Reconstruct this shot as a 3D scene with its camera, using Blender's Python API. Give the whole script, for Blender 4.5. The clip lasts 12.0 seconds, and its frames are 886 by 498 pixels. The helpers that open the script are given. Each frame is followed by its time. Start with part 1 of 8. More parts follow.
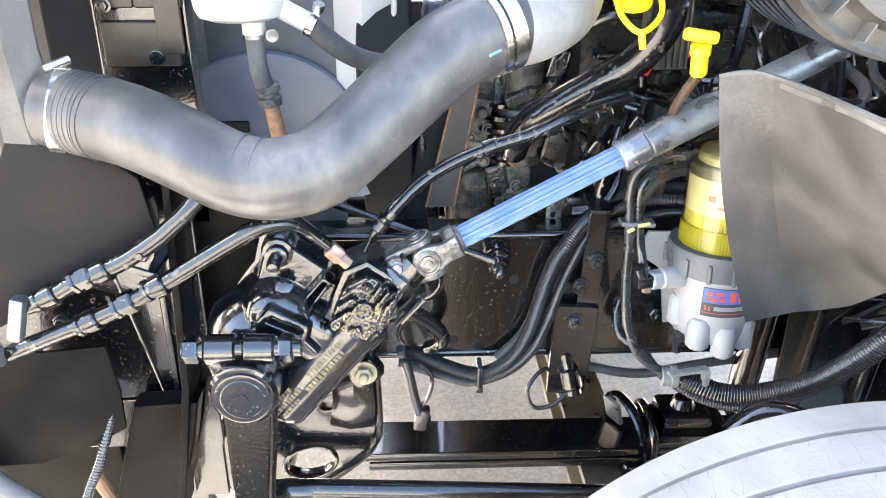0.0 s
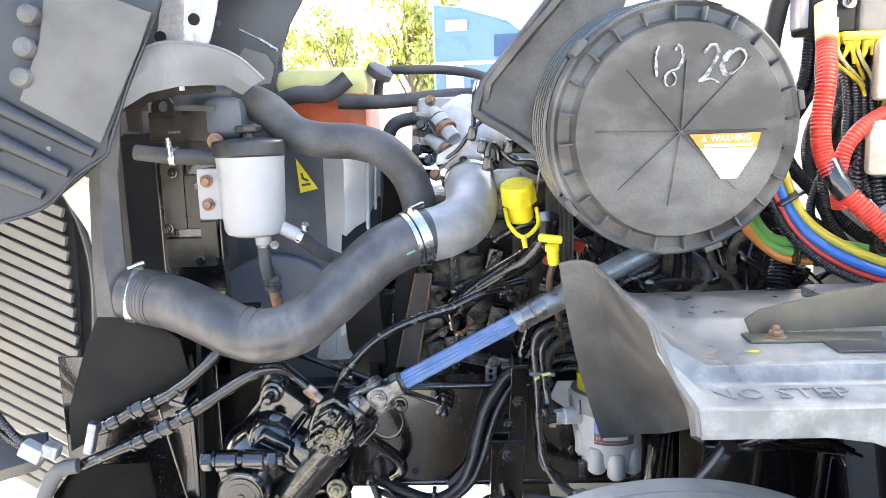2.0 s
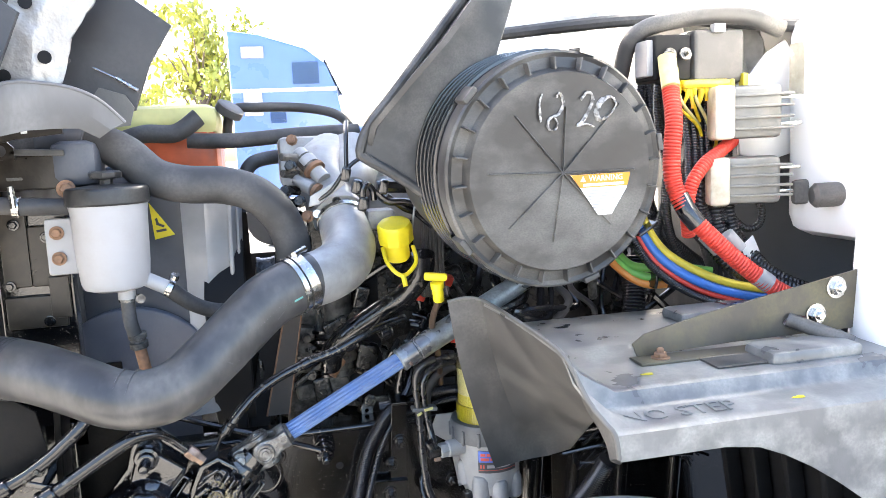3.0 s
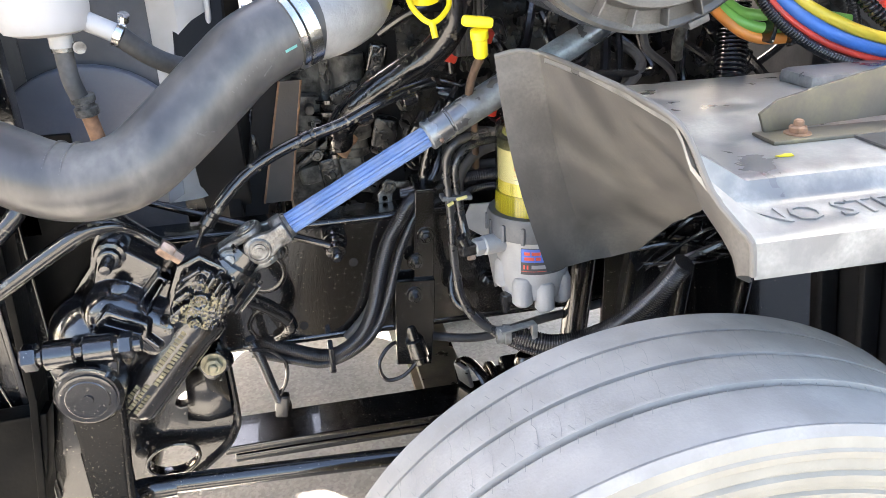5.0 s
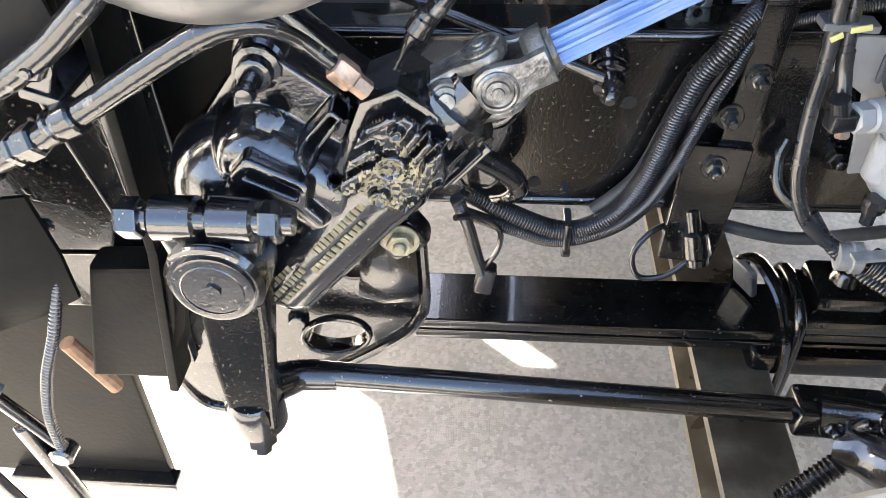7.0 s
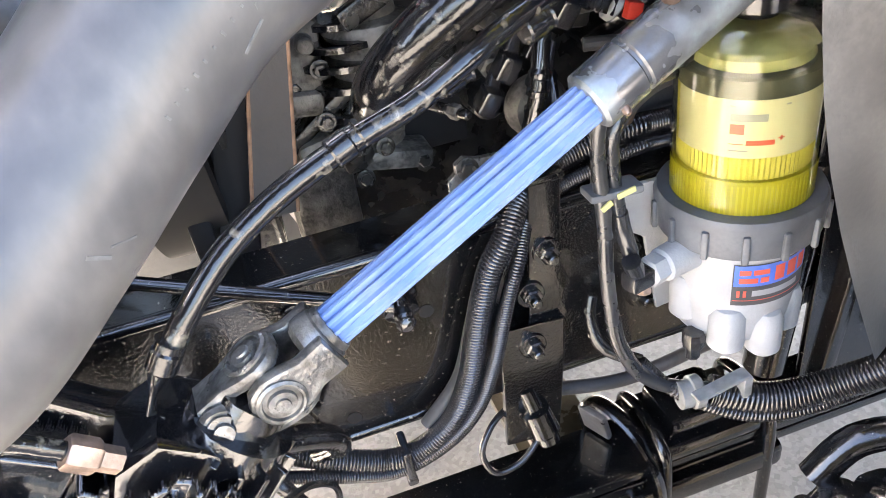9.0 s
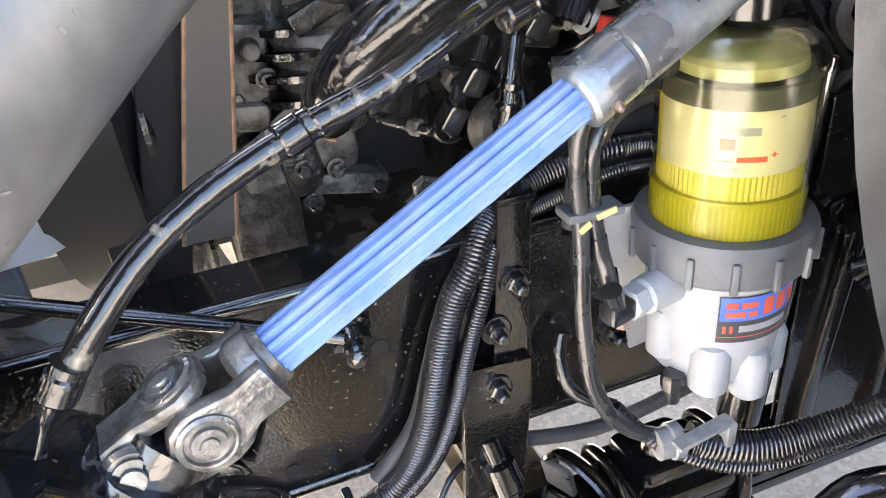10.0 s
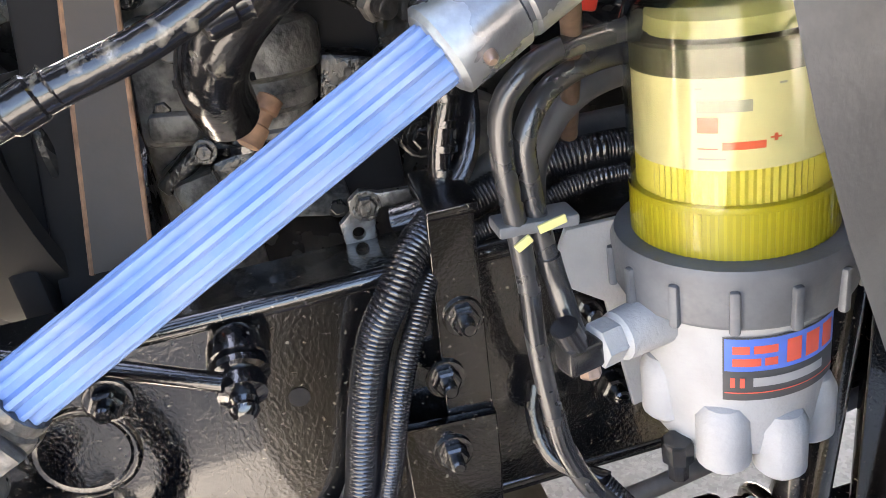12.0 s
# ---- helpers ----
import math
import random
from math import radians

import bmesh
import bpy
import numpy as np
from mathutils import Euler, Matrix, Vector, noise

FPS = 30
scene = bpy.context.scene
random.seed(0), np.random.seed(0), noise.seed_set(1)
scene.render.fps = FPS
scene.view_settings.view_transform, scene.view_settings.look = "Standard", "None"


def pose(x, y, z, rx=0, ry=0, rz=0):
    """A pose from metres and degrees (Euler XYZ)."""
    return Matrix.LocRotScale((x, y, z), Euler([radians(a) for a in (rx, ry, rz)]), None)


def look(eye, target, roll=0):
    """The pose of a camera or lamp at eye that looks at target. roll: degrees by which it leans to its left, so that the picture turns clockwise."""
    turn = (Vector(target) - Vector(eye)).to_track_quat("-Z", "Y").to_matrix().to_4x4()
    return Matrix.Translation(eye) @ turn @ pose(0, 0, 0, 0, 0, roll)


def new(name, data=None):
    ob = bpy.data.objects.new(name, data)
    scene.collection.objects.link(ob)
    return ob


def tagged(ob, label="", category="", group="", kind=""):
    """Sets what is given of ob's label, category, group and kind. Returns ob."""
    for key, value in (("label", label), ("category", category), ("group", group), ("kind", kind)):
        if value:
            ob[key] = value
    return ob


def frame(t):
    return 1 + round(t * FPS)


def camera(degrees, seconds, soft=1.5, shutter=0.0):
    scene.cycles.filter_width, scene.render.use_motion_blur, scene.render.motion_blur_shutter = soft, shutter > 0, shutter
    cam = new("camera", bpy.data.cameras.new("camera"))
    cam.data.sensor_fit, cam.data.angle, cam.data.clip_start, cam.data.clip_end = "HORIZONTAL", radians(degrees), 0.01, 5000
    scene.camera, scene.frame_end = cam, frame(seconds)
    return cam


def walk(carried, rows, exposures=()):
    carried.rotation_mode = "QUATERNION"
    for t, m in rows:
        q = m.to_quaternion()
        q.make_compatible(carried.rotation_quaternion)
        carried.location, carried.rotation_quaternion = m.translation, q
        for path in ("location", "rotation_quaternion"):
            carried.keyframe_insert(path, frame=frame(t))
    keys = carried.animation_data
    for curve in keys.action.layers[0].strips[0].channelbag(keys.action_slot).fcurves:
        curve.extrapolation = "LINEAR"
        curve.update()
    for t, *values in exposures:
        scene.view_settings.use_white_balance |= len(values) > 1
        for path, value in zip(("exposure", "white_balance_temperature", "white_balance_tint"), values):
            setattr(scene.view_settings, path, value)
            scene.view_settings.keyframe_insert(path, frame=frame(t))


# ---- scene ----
cam = camera(60.1, 12.0, soft=0.8)
PATH = [
    (0, (-0.039, 0.065, 1.632), (0.027, 1.895, 0.827), 0.0),
    (0.5, (0.027, -0.104, 1.681), (0.032, 1.766, 0.971), -0.0),
    (1, (0.154, -0.258, 1.692), (0.049, 1.671, 1.177), -1.4),
    (1.5, (0.206, -0.387, 1.701), (0.048, 1.569, 1.314), -1.9),
    (2, (0.205, -0.456, 1.709), (0.12, 1.519, 1.401), -2.0),
    (2.5, (0.153, -0.446, 1.74), (0.353, 1.527, 1.484), -2.4),
    (2.7, (0.091, -0.443, 1.751), (0.415, 1.515, 1.504), -2.5),
    (4.3, (-0.056, -0.294, 1.704), (0.496, 1.542, 1.134), -1.7),
    (4.5, (-0.031, -0.23, 1.684), (0.482, 1.595, 1.048), -1.7),
    (5, (0.057, -0.061, 1.628), (0.405, 1.74, 0.832), -2.5),
    (5.5, (0.011, 0.164, 1.551), (0.181, 1.884, 0.545), -1.6),
    (6, (-0.083, 0.39, 1.501), (-0.015, 1.942, 0.24), 1.0),
    (6.5, (-0.032, 0.497, 1.498), (-0.133, 1.982, 0.163), -0.4),
    (6.7, (-0.016, 0.516, 1.495), (-0.172, 1.999, 0.162), -1.3),
    (8.3, (-0.044, 0.484, 1.516), (0.218, 2.062, 0.316), -7.1),
    (8.5, (-0.032, 0.527, 1.513), (0.305, 2.093, 0.315), -7.6),
    (9, (0.023, 0.699, 1.55), (0.382, 2.315, 0.427), -9.3),
    (9.5, (0.006, 0.73, 1.572), (0.539, 2.35, 0.528), -7.8),
    (10, (0.015, 0.763, 1.469), (0.558, 2.406, 0.466), -5.3),
    (10.5, (0.091, 0.788, 1.363), (0.313, 2.517, 0.383), -4.1),
    (11, (0.159, 0.803, 1.337), (0.297, 2.552, 0.376), -4.7),
    (11.5, (0.183, 0.815, 1.34), (0.341, 2.595, 0.443), -7.1),
    (12, (0.212, 0.837, 1.351), (0.48, 2.628, 0.503), -10.1),
]
EXPOSURES = [(0.0, 5.48, 6700, 13), (1.0, 5.0, 6550, 13), (1.5, 4.85, 6450, 13), (2.0, 4.57, 6400, 13), (2.5, 4.42, 6350, 13), (4.5, 4.58, 6850, 14), (5.5, 4.95, 6900, 14), (6.5, 5.0, 6750, 13), (8.5, 5.5, 6900, 17), (9.5, 5.6, 6950, 17), (10.5, 5.45, 6950, 17), (11.0, 5.37, 6950, 17), (12.0, 5.32, 6950, 17)]
walk(cam, [(t, look(eye, target, roll)) for t, eye, target, roll in PATH], EXPOSURES)

# ---- world, sun, exposure ----
SUN_EL, SUN_AZ = 30.0, 50.0          # the sun stands before the truck, beyond its far side
world = bpy.data.worlds.new("sky")
scene.world = world
world.use_nodes = True
wn = world.node_tree
sky = wn.nodes.new("ShaderNodeTexSky")
sky.sky_type = "NISHITA"
sky.sun_disc = False
sky.sun_elevation = radians(SUN_EL)
sky.sun_rotation = radians(-SUN_AZ)
sky.dust_density = 3.5
wn.links.new(sky.outputs[0], wn.nodes["Background"].inputs[0])
wn.nodes["Background"].inputs[1].default_value = 0.05
sun = new("sun", bpy.data.lights.new("sun", "SUN"))
sun.data.energy, sun.data.angle, sun.data.color = 5.0, radians(0.6), (1.0, 0.93, 0.80)
sun.matrix_world = look((-math.sin(radians(SUN_AZ)) * 9, math.cos(radians(SUN_AZ)) * 9, math.tan(radians(SUN_EL)) * 9), (0, 0, 0))


# ---- materials ----
def mat(name, color, rough=0.5, metal=0.0, var=0.25, scale=9.0, grain=0.0, gscale=160.0, dust=None, dust_amt=0.0, dscale=14.0, coat=0.0, spec=0.5, streak=None, depth=0.0015, dlo=0.42, dhi=0.68):
    m = bpy.data.materials.new(name)
    m.use_nodes = True
    t = m.node_tree
    b = t.nodes["Principled BSDF"]
    co = t.nodes.new("ShaderNodeTexCoord").outputs["Object"]
    if streak:
        mp = t.nodes.new("ShaderNodeMapping")
        mp.inputs["Scale"].default_value = streak
        t.links.new(co, mp.inputs[0])
        co = mp.outputs[0]

    def noise_at(sc, detail=4.0):
        n = t.nodes.new("ShaderNodeTexNoise")
        n.inputs["Scale"].default_value = sc
        n.inputs["Detail"].default_value = detail
        t.links.new(co, n.inputs["Vector"])
        return n.outputs["Fac"]

    def ramp(fac, a, z, lo, hi):
        r = t.nodes.new("ShaderNodeMapRange")
        r.inputs["From Min"].default_value, r.inputs["From Max"].default_value = a, z
        r.inputs["To Min"].default_value, r.inputs["To Max"].default_value = lo, hi
        t.links.new(fac, r.inputs["Value"])
        return r.outputs["Result"]

    def mix(fac, a, z):
        x = t.nodes.new("ShaderNodeMix")
        x.data_type = "RGBA"
        t.links.new(fac, x.inputs["Factor"])
        for sock, v in ((x.inputs[6], a), (x.inputs[7], z)):
            if isinstance(v, tuple):
                sock.default_value = (*v, 1)
            else:
                t.links.new(v, sock)
        return x.outputs[2]

    n1, n2 = noise_at(scale), noise_at(gscale, 3.0)
    lo = tuple(c * (1 - var) for c in color)
    hi = tuple(min(1, c * (1 + var)) for c in color)
    col = mix(ramp(n1, 0.3, 0.7, 0, 1), lo, hi)
    ro = ramp(n1, 0.3, 0.7, max(0.02, rough * 0.8), min(1, rough * 1.2))
    if dust:
        d = t.nodes.new("ShaderNodeMath")
        d.operation = "MULTIPLY"
        t.links.new(ramp(noise_at(dscale, 8.0), dlo, dhi, 0, 1), d.inputs[0])
        t.links.new(ramp(n2, 0.25, 0.65, 0.5 * dust_amt, dust_amt), d.inputs[1])
        col = mix(d.outputs[0], col, dust)
        a = t.nodes.new("ShaderNodeMath")
        a.operation = "MULTIPLY_ADD"
        t.links.new(d.outputs[0], a.inputs[0])
        a.inputs[1].default_value = 0.45
        t.links.new(ro, a.inputs[2])
        ro = a.outputs[0]
    t.links.new(col, b.inputs["Base Color"])
    t.links.new(ro, b.inputs["Roughness"])
    b.inputs["Metallic"].default_value = metal
    b.inputs["Coat Weight"].default_value = coat
    b.inputs["Coat Roughness"].default_value = 0.05
    b.inputs["Specular IOR Level"].default_value = spec
    if grain:
        bp = t.nodes.new("ShaderNodeBump")
        bp.inputs["Strength"].default_value = min(1.0, grain)
        bp.inputs["Distance"].default_value = depth
        t.links.new(n2, bp.inputs["Height"])
        t.links.new(bp.outputs[0], b.inputs["Normal"])
    return m


TAN = (0.42, 0.38, 0.30)
CHASSIS = mat("black chassis paint", (0.004, 0.004, 0.0045), 0.05, var=0.4, scale=14, grain=0.42, gscale=260, dust=TAN, dust_amt=0.4, dscale=190, spec=0.5, coat=0.75, depth=0.0012, dlo=0.655, dhi=0.71)
GEAR = mat("thick black paint on cast iron", (0.005, 0.005, 0.006), 0.10, var=0.4, scale=20, grain=0.7, gscale=230, dust=TAN, dust_amt=0.5, dscale=170, spec=0.6, coat=0.8, depth=0.0008, dlo=0.665, dhi=0.73)
IRON = mat("oily dark cast iron", (0.014, 0.0135, 0.013), 0.26, metal=0.2, var=0.5, scale=16, grain=0.6, gscale=110, dust=(0.16, 0.145, 0.12), dust_amt=0.3, dscale=30, spec=0.7, depth=0.003, dlo=0.5, dhi=0.7)
CASTGREY = mat("grey cast housing", (0.15, 0.14, 0.122), 0.42, metal=0.2, var=0.5, scale=24, grain=0.6, gscale=160, dust=(0.02, 0.018, 0.016), dust_amt=0.9, dscale=34, depth=0.003, dlo=0.40, dhi=0.60)
ALU = mat("cast aluminium", (0.36, 0.36, 0.355), 0.42, metal=0.35, var=0.2, scale=18, grain=0.4, gscale=260, dust=(0.24, 0.23, 0.215), dust_amt=0.5, dscale=25)
SHEET = mat("galvanised sheet", (0.50, 0.50, 0.50), 0.34, metal=0.35, var=0.2, scale=7, grain=0.12, gscale=60, dust=(0.42, 0.41, 0.39), dust_amt=0.6, dscale=12)
STEEL = mat("bright steel", (0.6, 0.58, 0.54), 0.25, metal=1.0, var=0.2, scale=30, grain=0.15, gscale=200)
SHAFTSTEEL = mat("scuffed dark steel tube", (0.22, 0.23, 0.25), 0.3, metal=0.8, var=0.4, scale=26, grain=0.2, gscale=180, dust=(0.5, 0.56, 0.62), dust_amt=0.35, dscale=24)
RUST = mat("rusty steel", (0.26, 0.15, 0.09), 0.7, metal=0.3, var=0.4, scale=60, grain=0.5)
COPPER = mat("coppery plated fitting", (0.36, 0.25, 0.19), 0.36, metal=0.7, var=0.35, scale=60, grain=0.4, dust=(0.10, 0.08, 0.06), dust_amt=0.6, dscale=50)
HOSE = mat("dusty black silicone hose", (0.036, 0.036, 0.038), 0.36, var=0.3, scale=7, grain=0.18, gscale=70, dust=(0.28, 0.262, 0.235), dust_amt=0.36, dscale=9, spec=0.5, coat=0.08, streak=(1.0, 1.0, 0.6))
RUBBER = mat("matt black rubber", (0.035, 0.035, 0.036), 0.55, var=0.3, scale=12, grain=0.2, gscale=150, dust=(0.2, 0.19, 0.18), dust_amt=0.45, dscale=10)
PAINTHOSE = mat("glossy black painted hose", (0.007, 0.007, 0.008), 0.14, var=0.3, scale=25, grain=0.45, gscale=120, dust=TAN, dust_amt=0.3, dscale=70, coat=0.3, spec=0.55, dlo=0.60, dhi=0.70)
FUELLINE = mat("smooth grey-black fuel line", (0.024, 0.025, 0.028), 0.28, var=0.2, scale=20, grain=0.05, coat=0.3, spec=0.7)
LOOM = mat("black corrugated plastic", (0.012, 0.012, 0.014), 0.2, var=0.3, scale=30, grain=0.05, spec=0.9)
PLASTIC = mat("dusty black plastic", (0.042, 0.041, 0.040), 0.42, var=0.25, scale=5, grain=0.1, gscale=260, dust=(0.30, 0.285, 0.26), dust_amt=0.4, dscale=9)
FLAP = mat("dirty rubber flap", (0.05, 0.048, 0.046), 0.52, var=0.3, scale=8, grain=0.25, gscale=180, dust=(0.19, 0.178, 0.16), dust_amt=0.55, dscale=9)
FENDER = mat("dusty grey plastic", (0.14, 0.139, 0.136), 0.30, var=0.3, scale=9, grain=0.15, gscale=200, dust=(0.40, 0.39, 0.35), dust_amt=0.6, dscale=19, dlo=0.42, dhi=0.66)
SIDEWALL = mat("brownish dusty sidewall", (0.30, 0.275, 0.225), 0.85, var=0.12, scale=14, grain=0.3, gscale=200, dust=(0.38, 0.35, 0.29), dust_amt=0.5, dscale=12, spec=0.2)
TIRE = mat("dust coated tyre rubber", (0.29, 0.278, 0.258), 0.85, var=0.16, scale=10, grain=0.35, gscale=240, dust=(0.38, 0.362, 0.33), dust_amt=0.6, dscale=16, spec=0.15)
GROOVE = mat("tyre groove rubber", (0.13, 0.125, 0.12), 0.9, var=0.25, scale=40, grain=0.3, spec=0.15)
BLUE = mat("blue painted shaft", (0.110, 0.190, 0.39), 0.45, var=0.14, scale=30, grain=0.1, gscale=160, dust=(0.30, 0.33, 0.40), dust_amt=0.35, dscale=22, spec=0.35)
YELLOW = mat("yellow plastic", (0.8, 0.66, 0.02), 0.38, var=0.1, scale=30, grain=0.05)
WHITEPL = mat("translucent white plastic", (0.34, 0.34, 0.345), 0.42, var=0.05, scale=9, grain=0.05, dust=(0.30, 0.28, 0.24), dust_amt=0.25, dscale=20)
WHITE = mat("white paint", (0.78, 0.78, 0.77), 0.4, var=0.05, scale=3, grain=0.05)
ORANGE = mat("orange coolant plastic", (0.55, 0.1, 0.03), 0.35, var=0.25, scale=14)
CREAM = mat("yellowed clear plastic", (0.52, 0.49, 0.20), 0.4, var=0.2, scale=12)
RED = mat("red corrugated loom", (0.62, 0.05, 0.03), 0.4, var=0.12, scale=30)
CBLUE = mat("blue air line", (0.05, 0.18, 0.55), 0.35, var=0.12, scale=20)
CYEL = mat("yellow air line", (0.7, 0.55, 0.05), 0.35, var=0.12, scale=20)
CGREEN = mat("green air line", (0.2, 0.48, 0.1), 0.35, var=0.12, scale=20)
CORANGE = mat("orange air line", (0.75, 0.26, 0.05), 0.35, var=0.12, scale=20)
YSEAL = mat("yellow terminal sealant", (0.62, 0.46, 0.02), 0.35, var=0.35, scale=60, grain=0.6, gscale=90)
COLLAR = mat("grey plastic collar", (0.095, 0.10, 0.108), 0.42, var=0.2, scale=25, grain=0.2, gscale=200, dust=(0.26, 0.26, 0.255), dust_amt=0.35)
FILTERCAST = mat("grey painted aluminium", (0.36, 0.36, 0.355), 0.55, var=0.12, scale=22, grain=0.45, gscale=200, dust=(0.36, 0.34, 0.31), dust_amt=0.4, dscale=20)
FUEL = mat("yellow fuel and pleats", (0.47, 0.415, 0.02), 0.35, var=0.08, scale=20)
PLEAT = mat("pale filter pleats", (0.62, 0.55, 0.10), 0.5, var=0.1, scale=20)
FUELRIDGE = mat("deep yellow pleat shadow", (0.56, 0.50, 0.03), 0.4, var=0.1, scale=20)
PAPER = mat("cream paper label", (0.68, 0.645, 0.44), 0.5, var=0.04, scale=15)
DARKBAND = mat("dark end cap", (0.1, 0.1, 0.075), 0.5, var=0.25, scale=30)
INK = mat("dark print", (0.06, 0.06, 0.06), 0.5)
REDINK = mat("red print", (0.65, 0.1, 0.06), 0.5)
BLUEINK = mat("blue print", (0.08, 0.16, 0.55), 0.4)
GREYINK = mat("grey print", (0.3, 0.3, 0.3), 0.5)
ORANGEINK = mat("orange print", (0.62, 0.24, 0.015), 0.45)
WHITEINK = mat("white print", (0.82, 0.82, 0.8), 0.5, var=0.05)
CHALK = mat("white paint marker", (0.40, 0.39, 0.37), 0.8, var=0.5, scale=90, grain=0.4, dust=(0.06, 0.058, 0.055), dust_amt=0.9, dscale=130, dlo=0.46, dhi=0.60)
STICKER = mat("yellow sticker", (0.75, 0.6, 0.02), 0.4)
CAPBLACK = mat("black moulded cap", (0.018, 0.018, 0.019), 0.4, var=0.25, scale=12, grain=0.1, gscale=200, dust=(0.14, 0.135, 0.125), dust_amt=0.3, dscale=14)
HOODDARK = mat("dark grey hood moulding", (0.026, 0.027, 0.030), 0.42, var=0.25, scale=7, grain=0.4, gscale=90, dust=(0.10, 0.098, 0.095), dust_amt=0.35, dscale=8)
HOODGREY = mat("grey fibre lining", (0.105, 0.100, 0.091), 0.6, var=0.25, scale=9, grain=0.6, gscale=60, dust=(0.17, 0.163, 0.15), dust_amt=0.5, dscale=9)
SLAT = mat("beige slatted panel", (0.24, 0.23, 0.205), 0.5, var=0.1, scale=5, grain=0.05)
BLUEGREY = mat("blue grey cab paint", (0.036, 0.046, 0.058), 0.45, var=0.25, scale=4, grain=0.08, dust=(0.10, 0.11, 0.12), dust_amt=0.3, dscale=7)
TRUCKBLUE = mat("blue truck paint", (0.10, 0.185, 0.46), 0.3, var=0.08, scale=2, coat=0.2)
LEAF = mat("yellow green leaves", (0.30, 0.31, 0.06), 0.6, var=0.35, scale=3)
BARK = mat("bark", (0.12, 0.09, 0.07), 0.85, var=0.3, scale=30, grain=0.6)
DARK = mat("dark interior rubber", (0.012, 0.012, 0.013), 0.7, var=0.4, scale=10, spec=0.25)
FLAP2 = mat("matt black baffle rubber", (0.010, 0.0095, 0.009), 0.75, var=0.4, scale=7, grain=0.3, gscale=120, dust=(0.04, 0.033, 0.026), dust_amt=0.4, dscale=9, spec=0.2)
GEARDUST = mat("dried dust on black casting", (0.17, 0.14, 0.085), 0.9, var=0.4, scale=60, grain=0.7, gscale=140, dust=(0.36, 0.30, 0.185), dust_amt=0.9, dscale=70, spec=0.12, depth=0.002)
SLIPTUBE = mat("grey slip tube with pale blue smears", (0.17, 0.174, 0.182), 0.26, metal=0.6, var=0.4, scale=26, grain=0.15, gscale=180, dust=(0.40, 0.47, 0.50), dust_amt=0.7, dscale=17, spec=0.8, dlo=0.46, dhi=0.62)
TEAL = mat("teal paint marker", (0.12, 0.32, 0.29), 0.6, var=0.3, scale=60)
FOIL = mat("crumpled foil heat shield", (0.42, 0.41, 0.39), 0.42, metal=0.55, var=0.2, scale=12, grain=0.9, gscale=34, dust=(0.30, 0.28, 0.25), dust_amt=0.4, dscale=14, depth=0.010)
BELTRUB = mat("worn brown belt rubber", (0.050, 0.045, 0.042), 0.6, var=0.25, scale=18, grain=0.2, dust=(0.09, 0.075, 0.06), dust_amt=0.5, dscale=22)
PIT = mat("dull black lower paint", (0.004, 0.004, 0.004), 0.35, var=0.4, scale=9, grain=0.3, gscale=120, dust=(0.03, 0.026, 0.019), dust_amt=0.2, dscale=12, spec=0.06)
# tan specks stand in for sunlit ground mirrored in the black paint
ARMPAINT = mat("thin black paint on forged steel", (0.004, 0.004, 0.004), 0.14, var=0.4, scale=14, grain=0.4, gscale=240, dust=(0.26, 0.235, 0.18), dust_amt=0.3, dscale=210, spec=0.14, coat=0.0, depth=0.0012, dlo=0.62, dhi=0.72)
SCUFF = mat("pale scuffed rubber", (0.11, 0.109, 0.106), 0.7, var=0.4, scale=90, grain=0.3)
BROWNPIPE = mat("dull brown steel pipe", (0.10, 0.065, 0.045), 0.5, metal=0.3, var=0.4, scale=60, grain=0.4)
LID = mat("dust smeared black plastic", (0.040, 0.038, 0.036), 0.42, var=0.3, scale=6, grain=0.12, gscale=240, dust=(0.30, 0.285, 0.25), dust_amt=0.5, dscale=6, streak=(1.0, 1.0, 1.6))
SIPE = mat("sipe in dusty rubber", (0.25, 0.245, 0.235), 0.9, spec=0.2)
TANBOLT = mat("tan dusty plated bolt", (0.26, 0.23, 0.15), 0.45, metal=0.3, var=0.35, scale=70, grain=0.5)
GASKET = mat("clear plastic tag", (0.26, 0.26, 0.25), 0.22, var=0.25, scale=50, spec=0.7)
BRONZE = mat("grimy brown enamel", (0.020, 0.016, 0.012), 0.32, var=0.4, scale=16, grain=0.35, gscale=90, dust=(0.07, 0.055, 0.038), dust_amt=0.4, dscale=30, coat=0.1, spec=0.35)
# the tan stands in for sunlit ground mirrored on the beam
AXLEPAINT = mat("axle paint tinted by ground light", (0.055, 0.047, 0.034), 0.3, var=0.4, scale=10, grain=0.3, gscale=150, dust=(0.22, 0.195, 0.14), dust_amt=0.5, dscale=14, coat=0.5)


